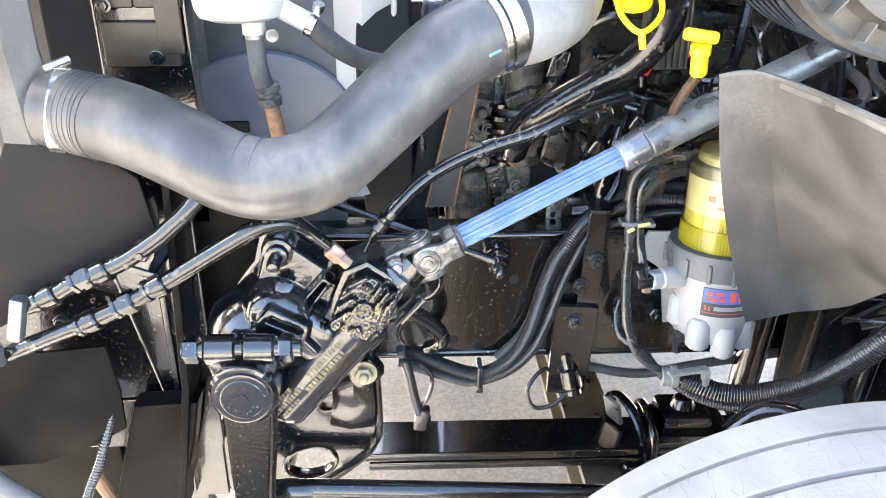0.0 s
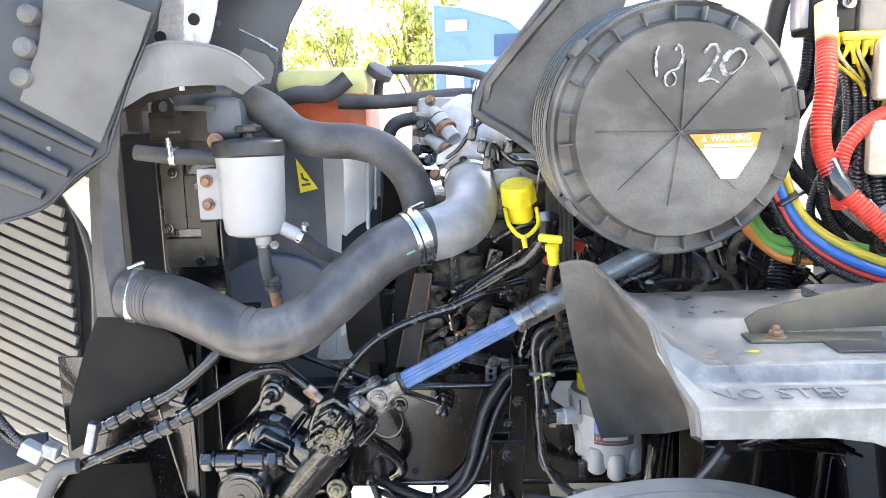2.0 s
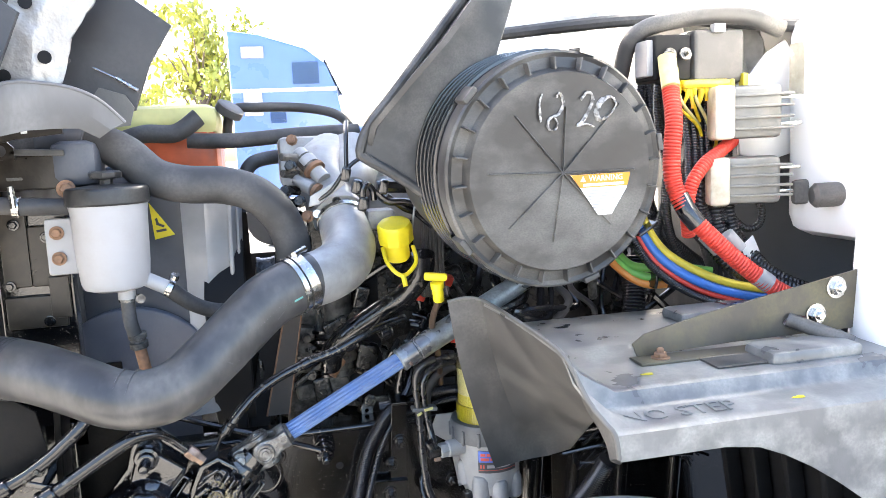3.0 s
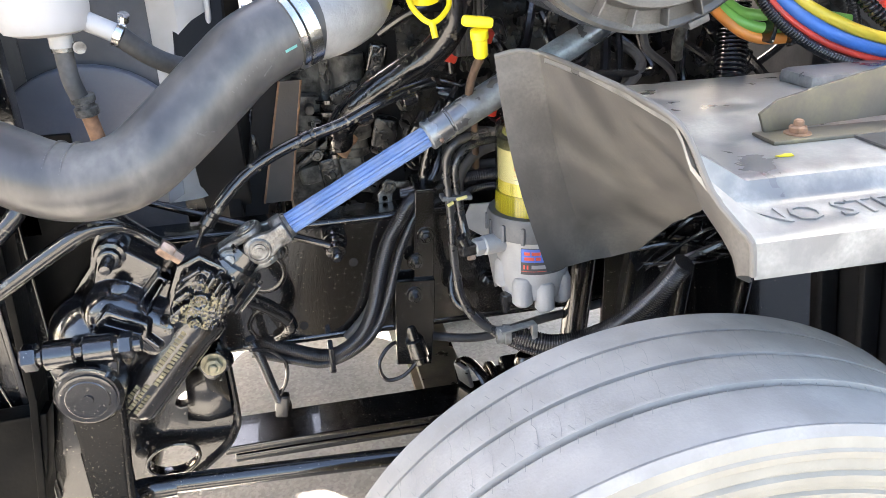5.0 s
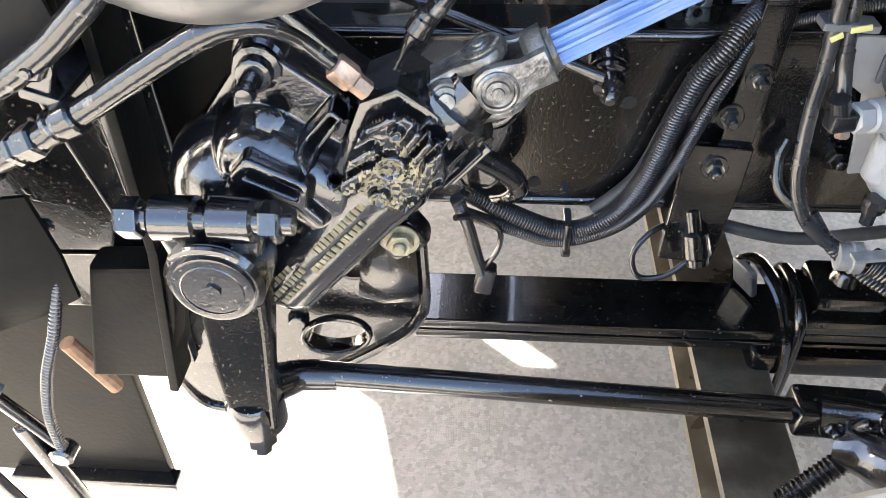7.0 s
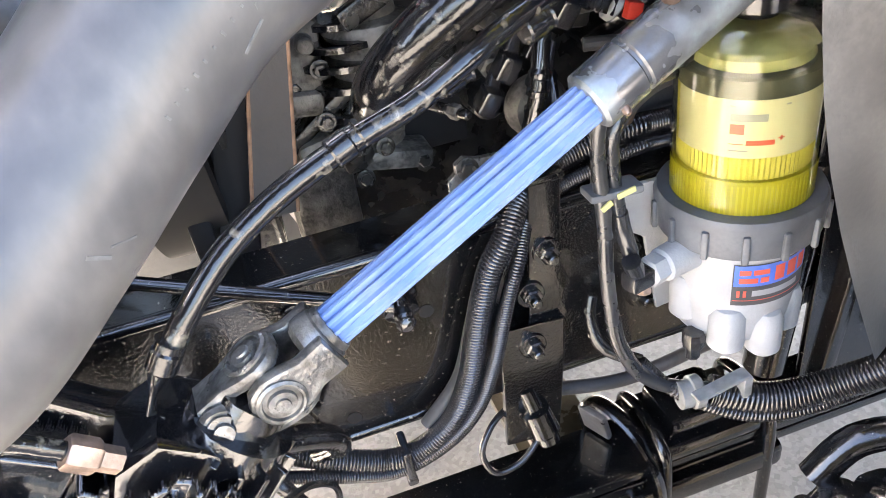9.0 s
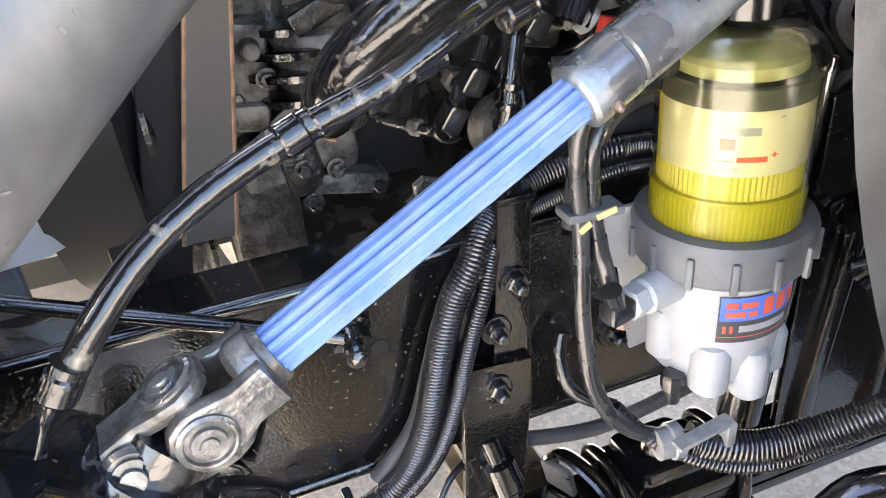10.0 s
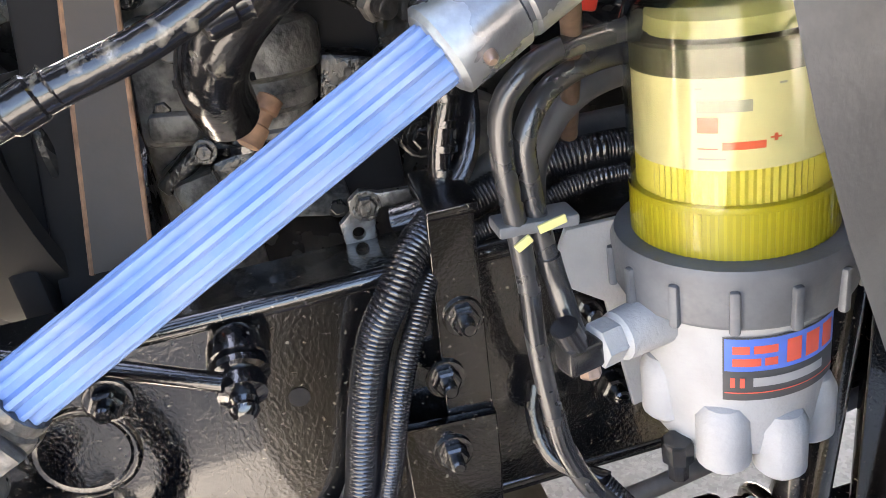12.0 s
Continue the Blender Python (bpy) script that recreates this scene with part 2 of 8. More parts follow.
def asphalt():
    m = mat("asphalt", (0.225, 0.22, 0.21), 0.9, var=0.15, scale=2.2, grain=1.0, gscale=220, spec=0.25)
    t = m.node_tree
    b = t.nodes["Principled BSDF"]
    v = t.nodes.new("ShaderNodeTexVoronoi")
    v.inputs["Scale"].default_value = 95
    co = [n for n in t.nodes if n.type == "TEX_COORD"][0]
    t.links.new(co.outputs["Object"], v.inputs["Vector"])
    x = t.nodes.new("ShaderNodeMix")
    x.data_type, x.blend_type = "RGBA", "OVERLAY"
    x.inputs["Factor"].default_value = 0.22
    old = b.inputs["Base Color"].links[0].from_socket
    t.links.new(old, x.inputs[6])
    t.links.new(v.outputs["Color"], x.inputs[7])
    bw = t.nodes.new("ShaderNodeRGBToBW")
    t.links.new(v.outputs["Color"], bw.inputs[0])
    t.links.new(bw.outputs[0], x.inputs[7])
    t.links.new(x.outputs[2], b.inputs["Base Color"])
    return m


ASPHALT = asphalt()


def clear(name, tint, rough=0.03):
    m = bpy.data.materials.new(name)
    m.use_nodes = True
    b = m.node_tree.nodes["Principled BSDF"]
    b.inputs["Base Color"].default_value = (*tint, 1)
    b.inputs["Roughness"].default_value = rough
    b.inputs["Transmission Weight"].default_value = 1.0
    b.inputs["IOR"].default_value = 1.4
    return m


CLEAR = clear("clear amber plastic", (1.0, 0.985, 0.8))
HAZE = mat("hazy amber plastic", (0.30, 0.30, 0.15), 0.2, var=0.3, scale=25)
GLASS = clear("window glass", (0.5, 0.6, 0.65))


# ---- mesh tools ----
class Shape:
    """Collects solids in world coordinates for one mesh."""

    def __init__(self):
        self.v, self.f = [], []

    def grow(self, verts, faces, m=None):
        k = len(self.v)
        self.v += [(m @ Vector(p)) if m else Vector(p) for p in verts]
        self.f += [tuple(i + k for i in f) for f in faces]
        return self

    def box(self, c, s, rot=(0, 0, 0), bev=0.0, m=None):
        """A box at c of size s, turned by rot degrees, with chamfered edges."""
        bm = bmesh.new()
        bmesh.ops.create_cube(bm, size=1.0)
        bmesh.ops.scale(bm, vec=s, verts=bm.verts)
        if bev:
            bmesh.ops.bevel(bm, geom=bm.edges[:], offset=min(bev, 0.45 * min(s)), segments=2, affect="EDGES", profile=0.5)
        mm = (m or Matrix()) @ pose(*c, *rot)
        bm.verts.index_update()
        self.grow([v.co[:] for v in bm.verts], [[v.index for v in f.verts] for f in bm.faces], mm)
        bm.free()
        return self

    def lathe(self, prof, base, axis=(0, 0, 1), n=32, caps=True):
        """A profile of (radius, height) turned round an axis that starts at base."""
        q = Vector(axis).to_track_quat("Z", "Y").to_matrix()
        b = Vector(base)
        k = len(self.v)
        for r, h in prof:
            for i in range(n):
                a = 2 * math.pi * i / n
                self.v.append(b + q @ Vector((r * math.cos(a), r * math.sin(a), h)))
        for j in range(len(prof) - 1):
            for i in range(n):
                i2 = (i + 1) % n
                self.f.append((k + j * n + i, k + j * n + i2, k + (j + 1) * n + i2, k + (j + 1) * n + i))
        if caps:
            self.f.append(tuple(k + i for i in reversed(range(n))))
            self.f.append(tuple(k + (len(prof) - 1) * n + i for i in range(n)))
        return self

    def rod(self, p0, p1, r, r2=None, n=16, bev=0.0):
        p0, p1 = Vector(p0), Vector(p1)
        L = (p1 - p0).length
        r2 = r if r2 is None else r2
        prof = [(r, 0), (r2, L)] if not bev else [(r - bev, 0), (r, bev), (r2, L - bev), (r2 - bev, L)]
        return self.lathe(prof, p0, p1 - p0, n)

    def tube(self, pts, r, n=14, step=0.01, ridge=0.0, pitch=0.006, flat=1.0, caps=True):
        """A smooth tube through pts; ridge: depth of the corrugation, pitch: its length. r may be a list, one radius a point."""
        P = [Vector(p) for p in pts]
        rs = r if isinstance(r, (list, tuple)) else [r] * len(P)
        out, rad = [], []
        for i in range(len(P) - 1):
            a, b, c, d = P[max(i - 1, 0)], P[i], P[i + 1], P[min(i + 2, len(P) - 1)]
            L = (c - b).length
            m = max(2, int(L / (pitch / 4 if ridge else step)))
            for j in range(m):
                u = j / m
                out.append(0.5 * ((2 * b) + (c - a) * u + (2 * a - 5 * b + 4 * c - d) * u * u + (3 * b - a - 3 * c + d) * u ** 3))
                rad.append(rs[i] * (1 - u) + rs[i + 1] * u)
        out.append(P[-1])
        rad.append(rs[-1])
        t = (out[1] - out[0]).normalized()
        nrm = t.orthogonal().normalized()
        k = len(self.v)
        for j, p in enumerate(out):
            t = (out[min(j + 1, len(out) - 1)] - out[max(j - 1, 0)]).normalized()
            nrm = (nrm - t * nrm.dot(t)).normalized()
            bn = t.cross(nrm)
            rr = rad[j] + (ridge * (0, 0.8, 1, 0.8)[j % 4] - ridge if ridge else 0)
            for i in range(n):
                a = 2 * math.pi * i / n
                self.v.append(p + nrm * rr * math.cos(a) + bn * rr * flat * math.sin(a))
        for j in range(len(out) - 1):
            for i in range(n):
                i2 = (i + 1) % n
                self.f.append((k + j * n + i, k + j * n + i2, k + (j + 1) * n + i2, k + (j + 1) * n + i))
        if caps:
            self.f.append(tuple(k + i for i in reversed(range(n))))
            self.f.append(tuple(k + (len(out) - 1) * n + i for i in range(n)))
        return self

    def plate(self, outline, depth, m, holes=(), bev=0.0):
        """A flat outline (u, v) with holes, made depth thick along its +w; m carries (u, v, w) to the place."""
        bm = bmesh.new()
        for loop in (outline, *holes):
            vs = [bm.verts.new((u, v, 0)) for u, v in loop]
            for i in range(len(vs)):
                bm.edges.new((vs[i], vs[(i + 1) % len(vs)]))
        if holes:
            bmesh.ops.triangle_fill(bm, use_beauty=True, use_dissolve=False, edges=bm.edges[:], normal=(0, 0, 1))
        else:
            bmesh.ops.contextual_create(bm, geom=bm.edges[:])
        r = bmesh.ops.extrude_face_region(bm, geom=bm.faces[:])
        top = [g for g in r["geom"] if isinstance(g, bmesh.types.BMVert)]
        bmesh.ops.translate(bm, vec=(0, 0, depth), verts=top)
        bmesh.ops.recalc_face_normals(bm, faces=bm.faces[:])
        if bev:
            sharp = [e for e in bm.edges if len(e.link_faces) == 2 and e.calc_face_angle(0) > 1.2 and abs(e.verts[0].co.z - e.verts[1].co.z) < 1e-6]
            bmesh.ops.bevel(bm, geom=sharp, offset=bev, segments=2, affect="EDGES", profile=0.5)
        bm.verts.index_update()
        self.grow([v.co[:] for v in bm.verts], [[v.index for v in f.verts] for f in bm.faces], m)
        bm.free()
        return self

    def sheet(self, grid, thick, toward):
        """A grid of points (rows of equal length) given a thickness along the vector toward."""
        k, R, C = len(self.v), len(grid), len(grid[0])
        w = Vector(toward).normalized() * thick
        for row in grid:
            self.v += [Vector(p) for p in row]
        for row in grid:
            self.v += [Vector(p) + w for p in row]
        N = R * C
        for i in range(R - 1):
            for j in range(C - 1):
                a, b, c, d = k + i * C + j, k + i * C + j + 1, k + (i + 1) * C + j + 1, k + (i + 1) * C + j
                self.f += [(a, d, c, b), (a + N, b + N, c + N, d + N)]
        edge = [(0, j) for j in range(C)] + [(i, C - 1) for i in range(1, R)] + [(R - 1, j) for j in range(C - 2, -1, -1)] + [(i, 0) for i in range(R - 2, 0, -1)]
        idx = [k + i * C + j for i, j in edge]
        for a, b in zip(idx, idx[1:] + idx[:1]):
            self.f.append((a, b, b + N, a + N))
        return self

    def bolt(self, p, d, r=0.011, h=0.009, washer=True, stud=0.0):
        """A hex head on a washer at p, pointing along d."""
        p, d = Vector(p), Vector(d).normalized()
        if washer:
            self.lathe([(r * 1.45, 0), (r * 1.45, 0.003), (r * 1.2, 0.0035)], p, d, 20)
        self.lathe([(r * 0.95, 0.003), (r * 1.05, 0.005), (r * 1.05, h), (r * 0.85, h + 0.002)], p, d, 6)
        if stud:
            self.lathe([(r * 0.55, h), (r * 0.55, h + stud), (r * 0.4, h + stud + 0.002)], p, d, 12)
        return self

    def lumps(self, longest, amount, scale, seed=0.0):
        """Cuts long edges and pushes the surface about, as sand casting does."""
        bm = bmesh.new()
        vs = [bm.verts.new(v) for v in self.v]
        for f in self.f:
            try:
                bm.faces.new([vs[i] for i in f])
            except ValueError:
                pass
        bmesh.ops.triangulate(bm, faces=[f for f in bm.faces if len(f.verts) > 4])
        for _ in range(5):
            e = [e for e in bm.edges if e.calc_length() > longest]
            if not e:
                break
            bmesh.ops.subdivide_edges(bm, edges=e, cuts=1, use_grid_fill=True)
        for v in bm.verts:
            v.co += noise.noise_vector(v.co * scale + Vector((seed, 0, 0))) * amount
        bm.verts.index_update()
        self.v = [v.co.copy() for v in bm.verts]
        self.f = [tuple(v.index for v in f.verts) for f in bm.faces]
        bm.free()
        return self

    def mesh(self, name, material, smooth=35):
        me = bpy.data.meshes.new(name)
        me.from_pydata([v[:] for v in self.v], [], self.f)
        bm = bmesh.new()
        bm.from_mesh(me)
        bmesh.ops.recalc_face_normals(bm, faces=bm.faces[:])
        bm.to_mesh(me)
        bm.free()
        me.shade_smooth()
        me.set_sharp_from_angle(angle=radians(smooth))
        me.materials.append(material)
        return me


def thing(name, base, label, category, group="", kind=""):
    e = new(name)
    e.empty_display_size = 0.05
    e.location = base
    return tagged(e, label, category, group, kind)


def part(name, shape, material, parent, label=""):
    ob = new(name, shape.mesh(name, material))
    ob.parent = parent
    ob.modifiers.new("even normals", "WEIGHTED_NORMAL").keep_sharp = True
    if parent.data is None:
        ob.matrix_parent_inverse = Matrix.Translation(-Vector(parent.location))
    return tagged(ob, label)


def solo(name, shape, material, label, category, group="", kind=""):
    ob = new(name, shape.mesh(name, material))
    ob.modifiers.new("even normals", "WEIGHTED_NORMAL").keep_sharp = True
    return tagged(ob, label, category, group, kind)


def letters(text, size, m, depth=0.0006):
    """Raised letters of the built-in font as a Shape, baseline start at m."""
    cu = bpy.data.curves.new("letters", "FONT")
    cu.body, cu.size, cu.extrude, cu.resolution_u = text, size, depth, 2
    ob = bpy.data.objects.new("letters", cu)
    scene.collection.objects.link(ob)
    bpy.context.view_layer.update()
    me = bpy.data.meshes.new_from_object(ob.evaluated_get(bpy.context.evaluated_depsgraph_get()))
    s = Shape().grow([v.co[:] for v in me.vertices], [tuple(p.vertices) for p in me.polygons], m)
    bpy.data.objects.remove(ob)
    return s


def frame_to(o, u, v):
    """A matrix whose x, y lie along u and v (about at right angles) from the origin o."""
    u = Vector(u).normalized()
    w = u.cross(Vector(v)).normalized()
    v = w.cross(u)
    return Matrix(((u.x, v.x, w.x, o[0]), (u.y, v.y, w.y, o[1]), (u.z, v.z, w.z, o[2]), (0, 0, 0, 1)))


def oval(cx, cy, rx, ry, tilt=0.0, n=20):
    c, s = math.cos(radians(tilt)), math.sin(radians(tilt))
    return [(cx + rx * math.cos(a) * c - ry * math.sin(a) * s, cy + rx * math.cos(a) * s + ry * math.sin(a) * c) for a in [2 * math.pi * i / n for i in range(n)]]


XZ = lambda y: Matrix(((1, 0, 0, 0), (0, 0, -1, y), (0, 1, 0, 0), (0, 0, 0, 1)))   # (u, v, w) to x, z, and w towards the viewer


# ---- ground and backdrop ----
g = Shape()
g.box((0, 0, -0.1), (600, 600, 0.2))
solo("ground", g, ASPHALT, "worn grey asphalt lot with fine gravel grain", "ground", kind="structure")


def slat_truck():
    t = thing("parked_truck", (2.2, 16, 0), "blue sleeper semi truck parked on the lot", "truck")
    part("sleeper", Shape().plate([(-0.5, 0.9), (-0.5, 4.1), (0.08, 4.02), (0.94, 3.75), (1.31, 3.46), (1.48, 3.03), (1.62, 2.3), (1.62, 0.9)], 2.4, XZ(17.2), bev=0.06), TRUCKBLUE, t)
    part("bonnet", Shape().box((2.5, 16, 1.6), (1.8, 2.0, 1.2), (0, 5, 0), bev=0.2), TRUCKBLUE, t)
    part("stripe", Shape().box((0.5, 14.78, 2.97), (2.0, 0.03, 0.07)), WHITE, t, "white stripe")
    for x, z, w, h in ((0.92, 3.28, 0.5, 0.42), (-0.05, 3.68, 0.42, 0.22), (-0.1, 2.75, 0.35, 0.5), (0.35, 2.5, 0.3, 0.3)):
        part("window", Shape().box((x, 14.77, z), (w, 0.04, h), bev=0.015), WHITEPL if x < 0 else GLASS, t)
    part("windscreen", Shape().box((1.46, 15.9, 3.2), (0.06, 1.9, 0.75), (0, -24, 0), bev=0.03), GLASS, t)
    for x in (0.1, 2.7):
        w = part("wheel", Shape().lathe([(0.3, 0), (0.5, 0.02), (0.52, 0.12), (0.5, 0.26), (0.3, 0.28)], (x, 14.7, 0.52), (0, 1, 0), 28), DARK, t)


slat_truck()

rnd = random.Random(5)


def tree(x, y, h, spread):
    t = thing("tree", (x, y, 0), "sunlit yellow-green broadleaf tree with a thin trunk", "tree", group="trees behind the lot")
    s = Shape().tube([(x, y, 0), (x + 0.05, y, h * 0.4), (x - 0.05, y, h * 0.75)], [0.14, 0.1, 0.04], 10, 0.3)
    for i in range(9):
        a, z0 = rnd.uniform(0, 6.28), h * rnd.uniform(0.35, 0.6)
        s.tube([(x, y, z0), (x + math.cos(a) * spread * 0.4, y + math.sin(a) * spread * 0.4, z0 + h * 0.15), (x + math.cos(a) * spread * 0.8, y + math.sin(a) * spread * 0.8, z0 + h * 0.28)], [0.05, 0.03, 0.012], 6, 0.3)
    part("trunk", s, BARK, t)
    c = Shape()
    clumps = [(rnd.gauss(0, spread * 0.45), rnd.gauss(0, spread * 0.45), h * 0.68 + rnd.gauss(0, h * 0.13)) for _ in range(26)]
    for _ in range(2600):
        cx, cy, cz = rnd.choice(clumps)
        p = Vector((x + cx + rnd.gauss(0, 0.25), y + cy + rnd.gauss(0, 0.25), cz + rnd.gauss(0, 0.2)))
        q = Euler((rnd.uniform(0, 6), rnd.uniform(0, 6), rnd.uniform(0, 6))).to_matrix()
        L = rnd.uniform(0.08, 0.15)
        c.grow([p + q @ Vector(v) for v in ((-L, 0, 0), (0, -L * 0.5, 0), (L, 0, 0), (0, L * 0.5, 0))], [(0, 1, 2, 3)])
    part("crown", c, LEAF, t)


tree(-1.5, 22, 5.9, 1.1)
tree(-7.5, 26, 6.5, 2.0)
tree(-5.0, 30, 6.6, 1.8)

for i, (x, y) in enumerate(((-6.5, 19), (-12, 24))):
    t = thing("parked_car", (x, y, 0), "small silver car parked far across the lot", "car", group="cars across the lot")
    part("body", Shape().box((x, y, 0.62), (4.3, 1.75, 0.62), bev=0.2), SHEET, t)
    part("cabin", Shape().box((x - 0.2, y, 1.15), (2.4, 1.55, 0.55), bev=0.22), GLASS, t)
    for dx in (-1.35, 1.35):
        part("wheel", Shape().lathe([(0.2, 0), (0.32, 0.02), (0.32, 0.2), (0.2, 0.22)], (x + dx, y - 0.9, 0.32), (0, 1, 0), 20), DARK, t)

# ---- chassis ----
RAIL_Y, RAIL_B = 1.42, 0.795


def rail(y, inward, label, x0=-0.75):
    t = thing("frame_rail", (0.5, y, RAIL_B), label, "frame rail", group="truck frame")
    s = Shape()
    w = 0.085 * inward
    prof = [(0, 0), (w, 0), (w, 0.008), (0.008 * inward, 0.014), (0.008 * inward, 0.256), (w, 0.262), (w, 0.27), (0, 0.27)]
    k = len(prof)
    pts = []
    for x in (x0, 5.0):
        pts += [(x, y + a, RAIL_B + b) for a, b in prof]
    s.grow(pts, [(i, (i + 1) % k, k + (i + 1) % k, k + i) for i in range(k)] + [tuple(range(k)), tuple(range(2 * k - 1, k - 1, -1))])
    part("channel", s, CHASSIS, t)
    return t


near_rail = rail(RAIL_Y, 1, "glossy black painted steel C-channel truck frame rail", -0.36)
rail(RAIL_Y + 0.86, -1, "black painted far-side truck frame rail")
# rounded black edges, holes and bolts of the near rail
part("top_edge", Shape().rod((-0.36, 1.4265, 1.060), (1.2, 1.4265, 1.060), 0.0095, n=20), CHASSIS, near_rail)
part("bottom_edge", Shape().rod((-0.36, 1.4265, 0.800), (1.2, 1.4265, 0.800), 0.0095, n=20), CHASSIS, near_rail)
for x, z, r in ((-0.035, 0.968, 0.042), (-0.048, 0.848, 0.032)):
    part("pressed_ring", Shape().lathe([(r - 0.006, 0), (r - 0.002, 0.0014), (r + 0.002, 0.0014), (r + 0.006, 0)], (x, 1.4203, z), (0, -1, 0), 40, caps=False), CHASSIS, near_rail)
for x, z in ((0.150, 0.968), (0.032, 0.834)):
    part("bolt_hole", Shape().lathe([(0.0095, 0), (0.0095, 0.001), (0.006, 0.0012)], (x, 1.4198, z), (0, -1, 0), 20), DARK, near_rail)
for x, z in ((0.0, 1.014), (0.42, 0.985), (0.44, 0.89)):
    part("rail_bolt", Shape().bolt((x, 1.419, z), (0, -1, 0), 0.014, 0.012, stud=0.012), CHASSIS, near_rail)
part("stamped_number", letters("3702", 0.022, frame_to((-0.118, 1.4194, 0.926), (1, 0, 0), (0, 0, 1)), 0.0012), CHASSIS, near_rail)

# crossmembers and the dark bits under the engine
t = thing("crossmember", (0.1, 1.85, 0.7), "black steel crossmember between the frame rails", "crossmember")
part("beam", Shape().box((1.7, 1.85, 0.86), (0.14, 0.84, 0.18), bev=0.02), CHASSIS, t)

# front frame extension and radiator support on the left
t = thing("front_support", (-0.55, 1.25, 0.6), "black painted steel front support plate with seams", "support plate")
part("side_plate", Shape().box((-0.60, 1.262, 0.96), (0.38, 0.012, 0.50), bev=0.004), CHASSIS, t)
part("lower_plate", Shape().box((-0.50, 1.268, 0.66), (0.17, 0.012, 0.15), bev=0.004), CHASSIS, t)
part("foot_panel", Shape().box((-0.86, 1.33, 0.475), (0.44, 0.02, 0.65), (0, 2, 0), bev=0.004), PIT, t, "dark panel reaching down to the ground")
# added plate that hides a patch of lit ground beside the foot
part("filler_plate", Shape().box((-0.605, 1.345, 0.66), (0.13, 0.012, 0.22), bev=0.003), PIT, t, "dark plate added to close a bright gap")
part("foot_rail", Shape().box((-0.80, 1.31, 0.16), (0.34, 0.04, 0.03), bev=0.006), CHASSIS, t)
# this plate too is added to cover lit ground between the plates
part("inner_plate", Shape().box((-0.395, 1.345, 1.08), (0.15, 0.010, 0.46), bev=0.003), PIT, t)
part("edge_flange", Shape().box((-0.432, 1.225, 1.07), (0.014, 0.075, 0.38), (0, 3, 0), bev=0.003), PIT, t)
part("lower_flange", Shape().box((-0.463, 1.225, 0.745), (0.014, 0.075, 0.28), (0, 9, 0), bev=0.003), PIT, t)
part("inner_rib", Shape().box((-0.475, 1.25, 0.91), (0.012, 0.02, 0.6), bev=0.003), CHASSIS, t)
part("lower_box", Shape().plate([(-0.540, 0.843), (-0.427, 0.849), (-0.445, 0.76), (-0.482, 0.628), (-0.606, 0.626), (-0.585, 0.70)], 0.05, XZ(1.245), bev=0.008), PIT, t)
part("seam", Shape().rod((-0.575, 1.254, 1.16), (-0.50, 1.254, 0.82), 0.0022, n=6), CHASSIS, t)
part("seam", Shape().rod((-0.66, 1.254, 0.815), (-0.46, 1.254, 0.82), 0.0022, n=6), CHASSIS, t)
rr = random.Random(12)
for i in range(16):
    part("paint_run", Shape().box((rr.uniform(-0.74, -0.44), 1.256, rr.uniform(0.74, 1.17)), (rr.uniform(0.004, 0.012), 0.004, rr.uniform(0.004, 0.02)), (0, rr.uniform(-40, 40), 0), bev=0.0015), CHASSIS, t)
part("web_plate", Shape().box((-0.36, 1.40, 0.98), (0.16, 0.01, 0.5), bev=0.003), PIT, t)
for x, z in ((-0.66, 0.98), (-0.52, 0.80), (-0.62, 0.86)):
    part("plate_bolt", Shape().bolt((x, 1.256, z), (0, -1, 0), 0.009, 0.008), CHASSIS, t)

# ---- front spring hanger ----
t = thing("spring_hanger", (-0.3, 1.3, 0.45), "glossy black cast front spring hanger with oval openings", "spring hanger")
outline = [(-0.119, 0.86), (-0.119, 0.735), (-0.128, 0.70), (-0.147, 0.671), (-0.185, 0.637), (-0.232, 0.602), (-0.33, 0.525), (-0.409, 0.483), (-0.466, 0.467), (-0.50, 0.485), (-0.522, 0.53), (-0.505, 0.575), (-0.455, 0.615), (-0.432, 0.70), (-0.40, 0.80), (-0.25, 0.86)]
part("casting", Shape().plate(outline, 0.03, XZ(1.30), [oval(-0.253, 0.653, 0.050, 0.034, 16), oval(-0.205, 0.790, 0.024, 0.012, 35), oval(-0.430, 0.566, 0.026, 0.034, 20)], bev=0.006), CHASSIS, t)
part("rim", Shape().tube([(-0.119, 1.272, 0.86), (-0.117, 1.268, 0.735), (-0.127, 1.268, 0.699), (-0.146, 1.268, 0.669), (-0.185, 1.268, 0.635), (-0.232, 1.268, 0.600), (-0.33, 1.27, 0.523), (-0.409, 1.27, 0.480), (-0.466, 1.27, 0.464), (-0.50, 1.27, 0.483), (-0.522, 1.272, 0.53)], 0.008, 10, 0.01), CHASSIS, t)
part("upper_pad", Shape().sheet([[(-0.20, 1.262, 0.845), (-0.16, 1.25, 0.85), (-0.125, 1.262, 0.845)], [(-0.20, 1.25, 0.80), (-0.16, 1.235, 0.80), (-0.122, 1.25, 0.80)], [(-0.21, 1.262, 0.745), (-0.17, 1.255, 0.74), (-0.125, 1.262, 0.74)]], 0.012, (0, 1, 0)), CHASSIS, t)
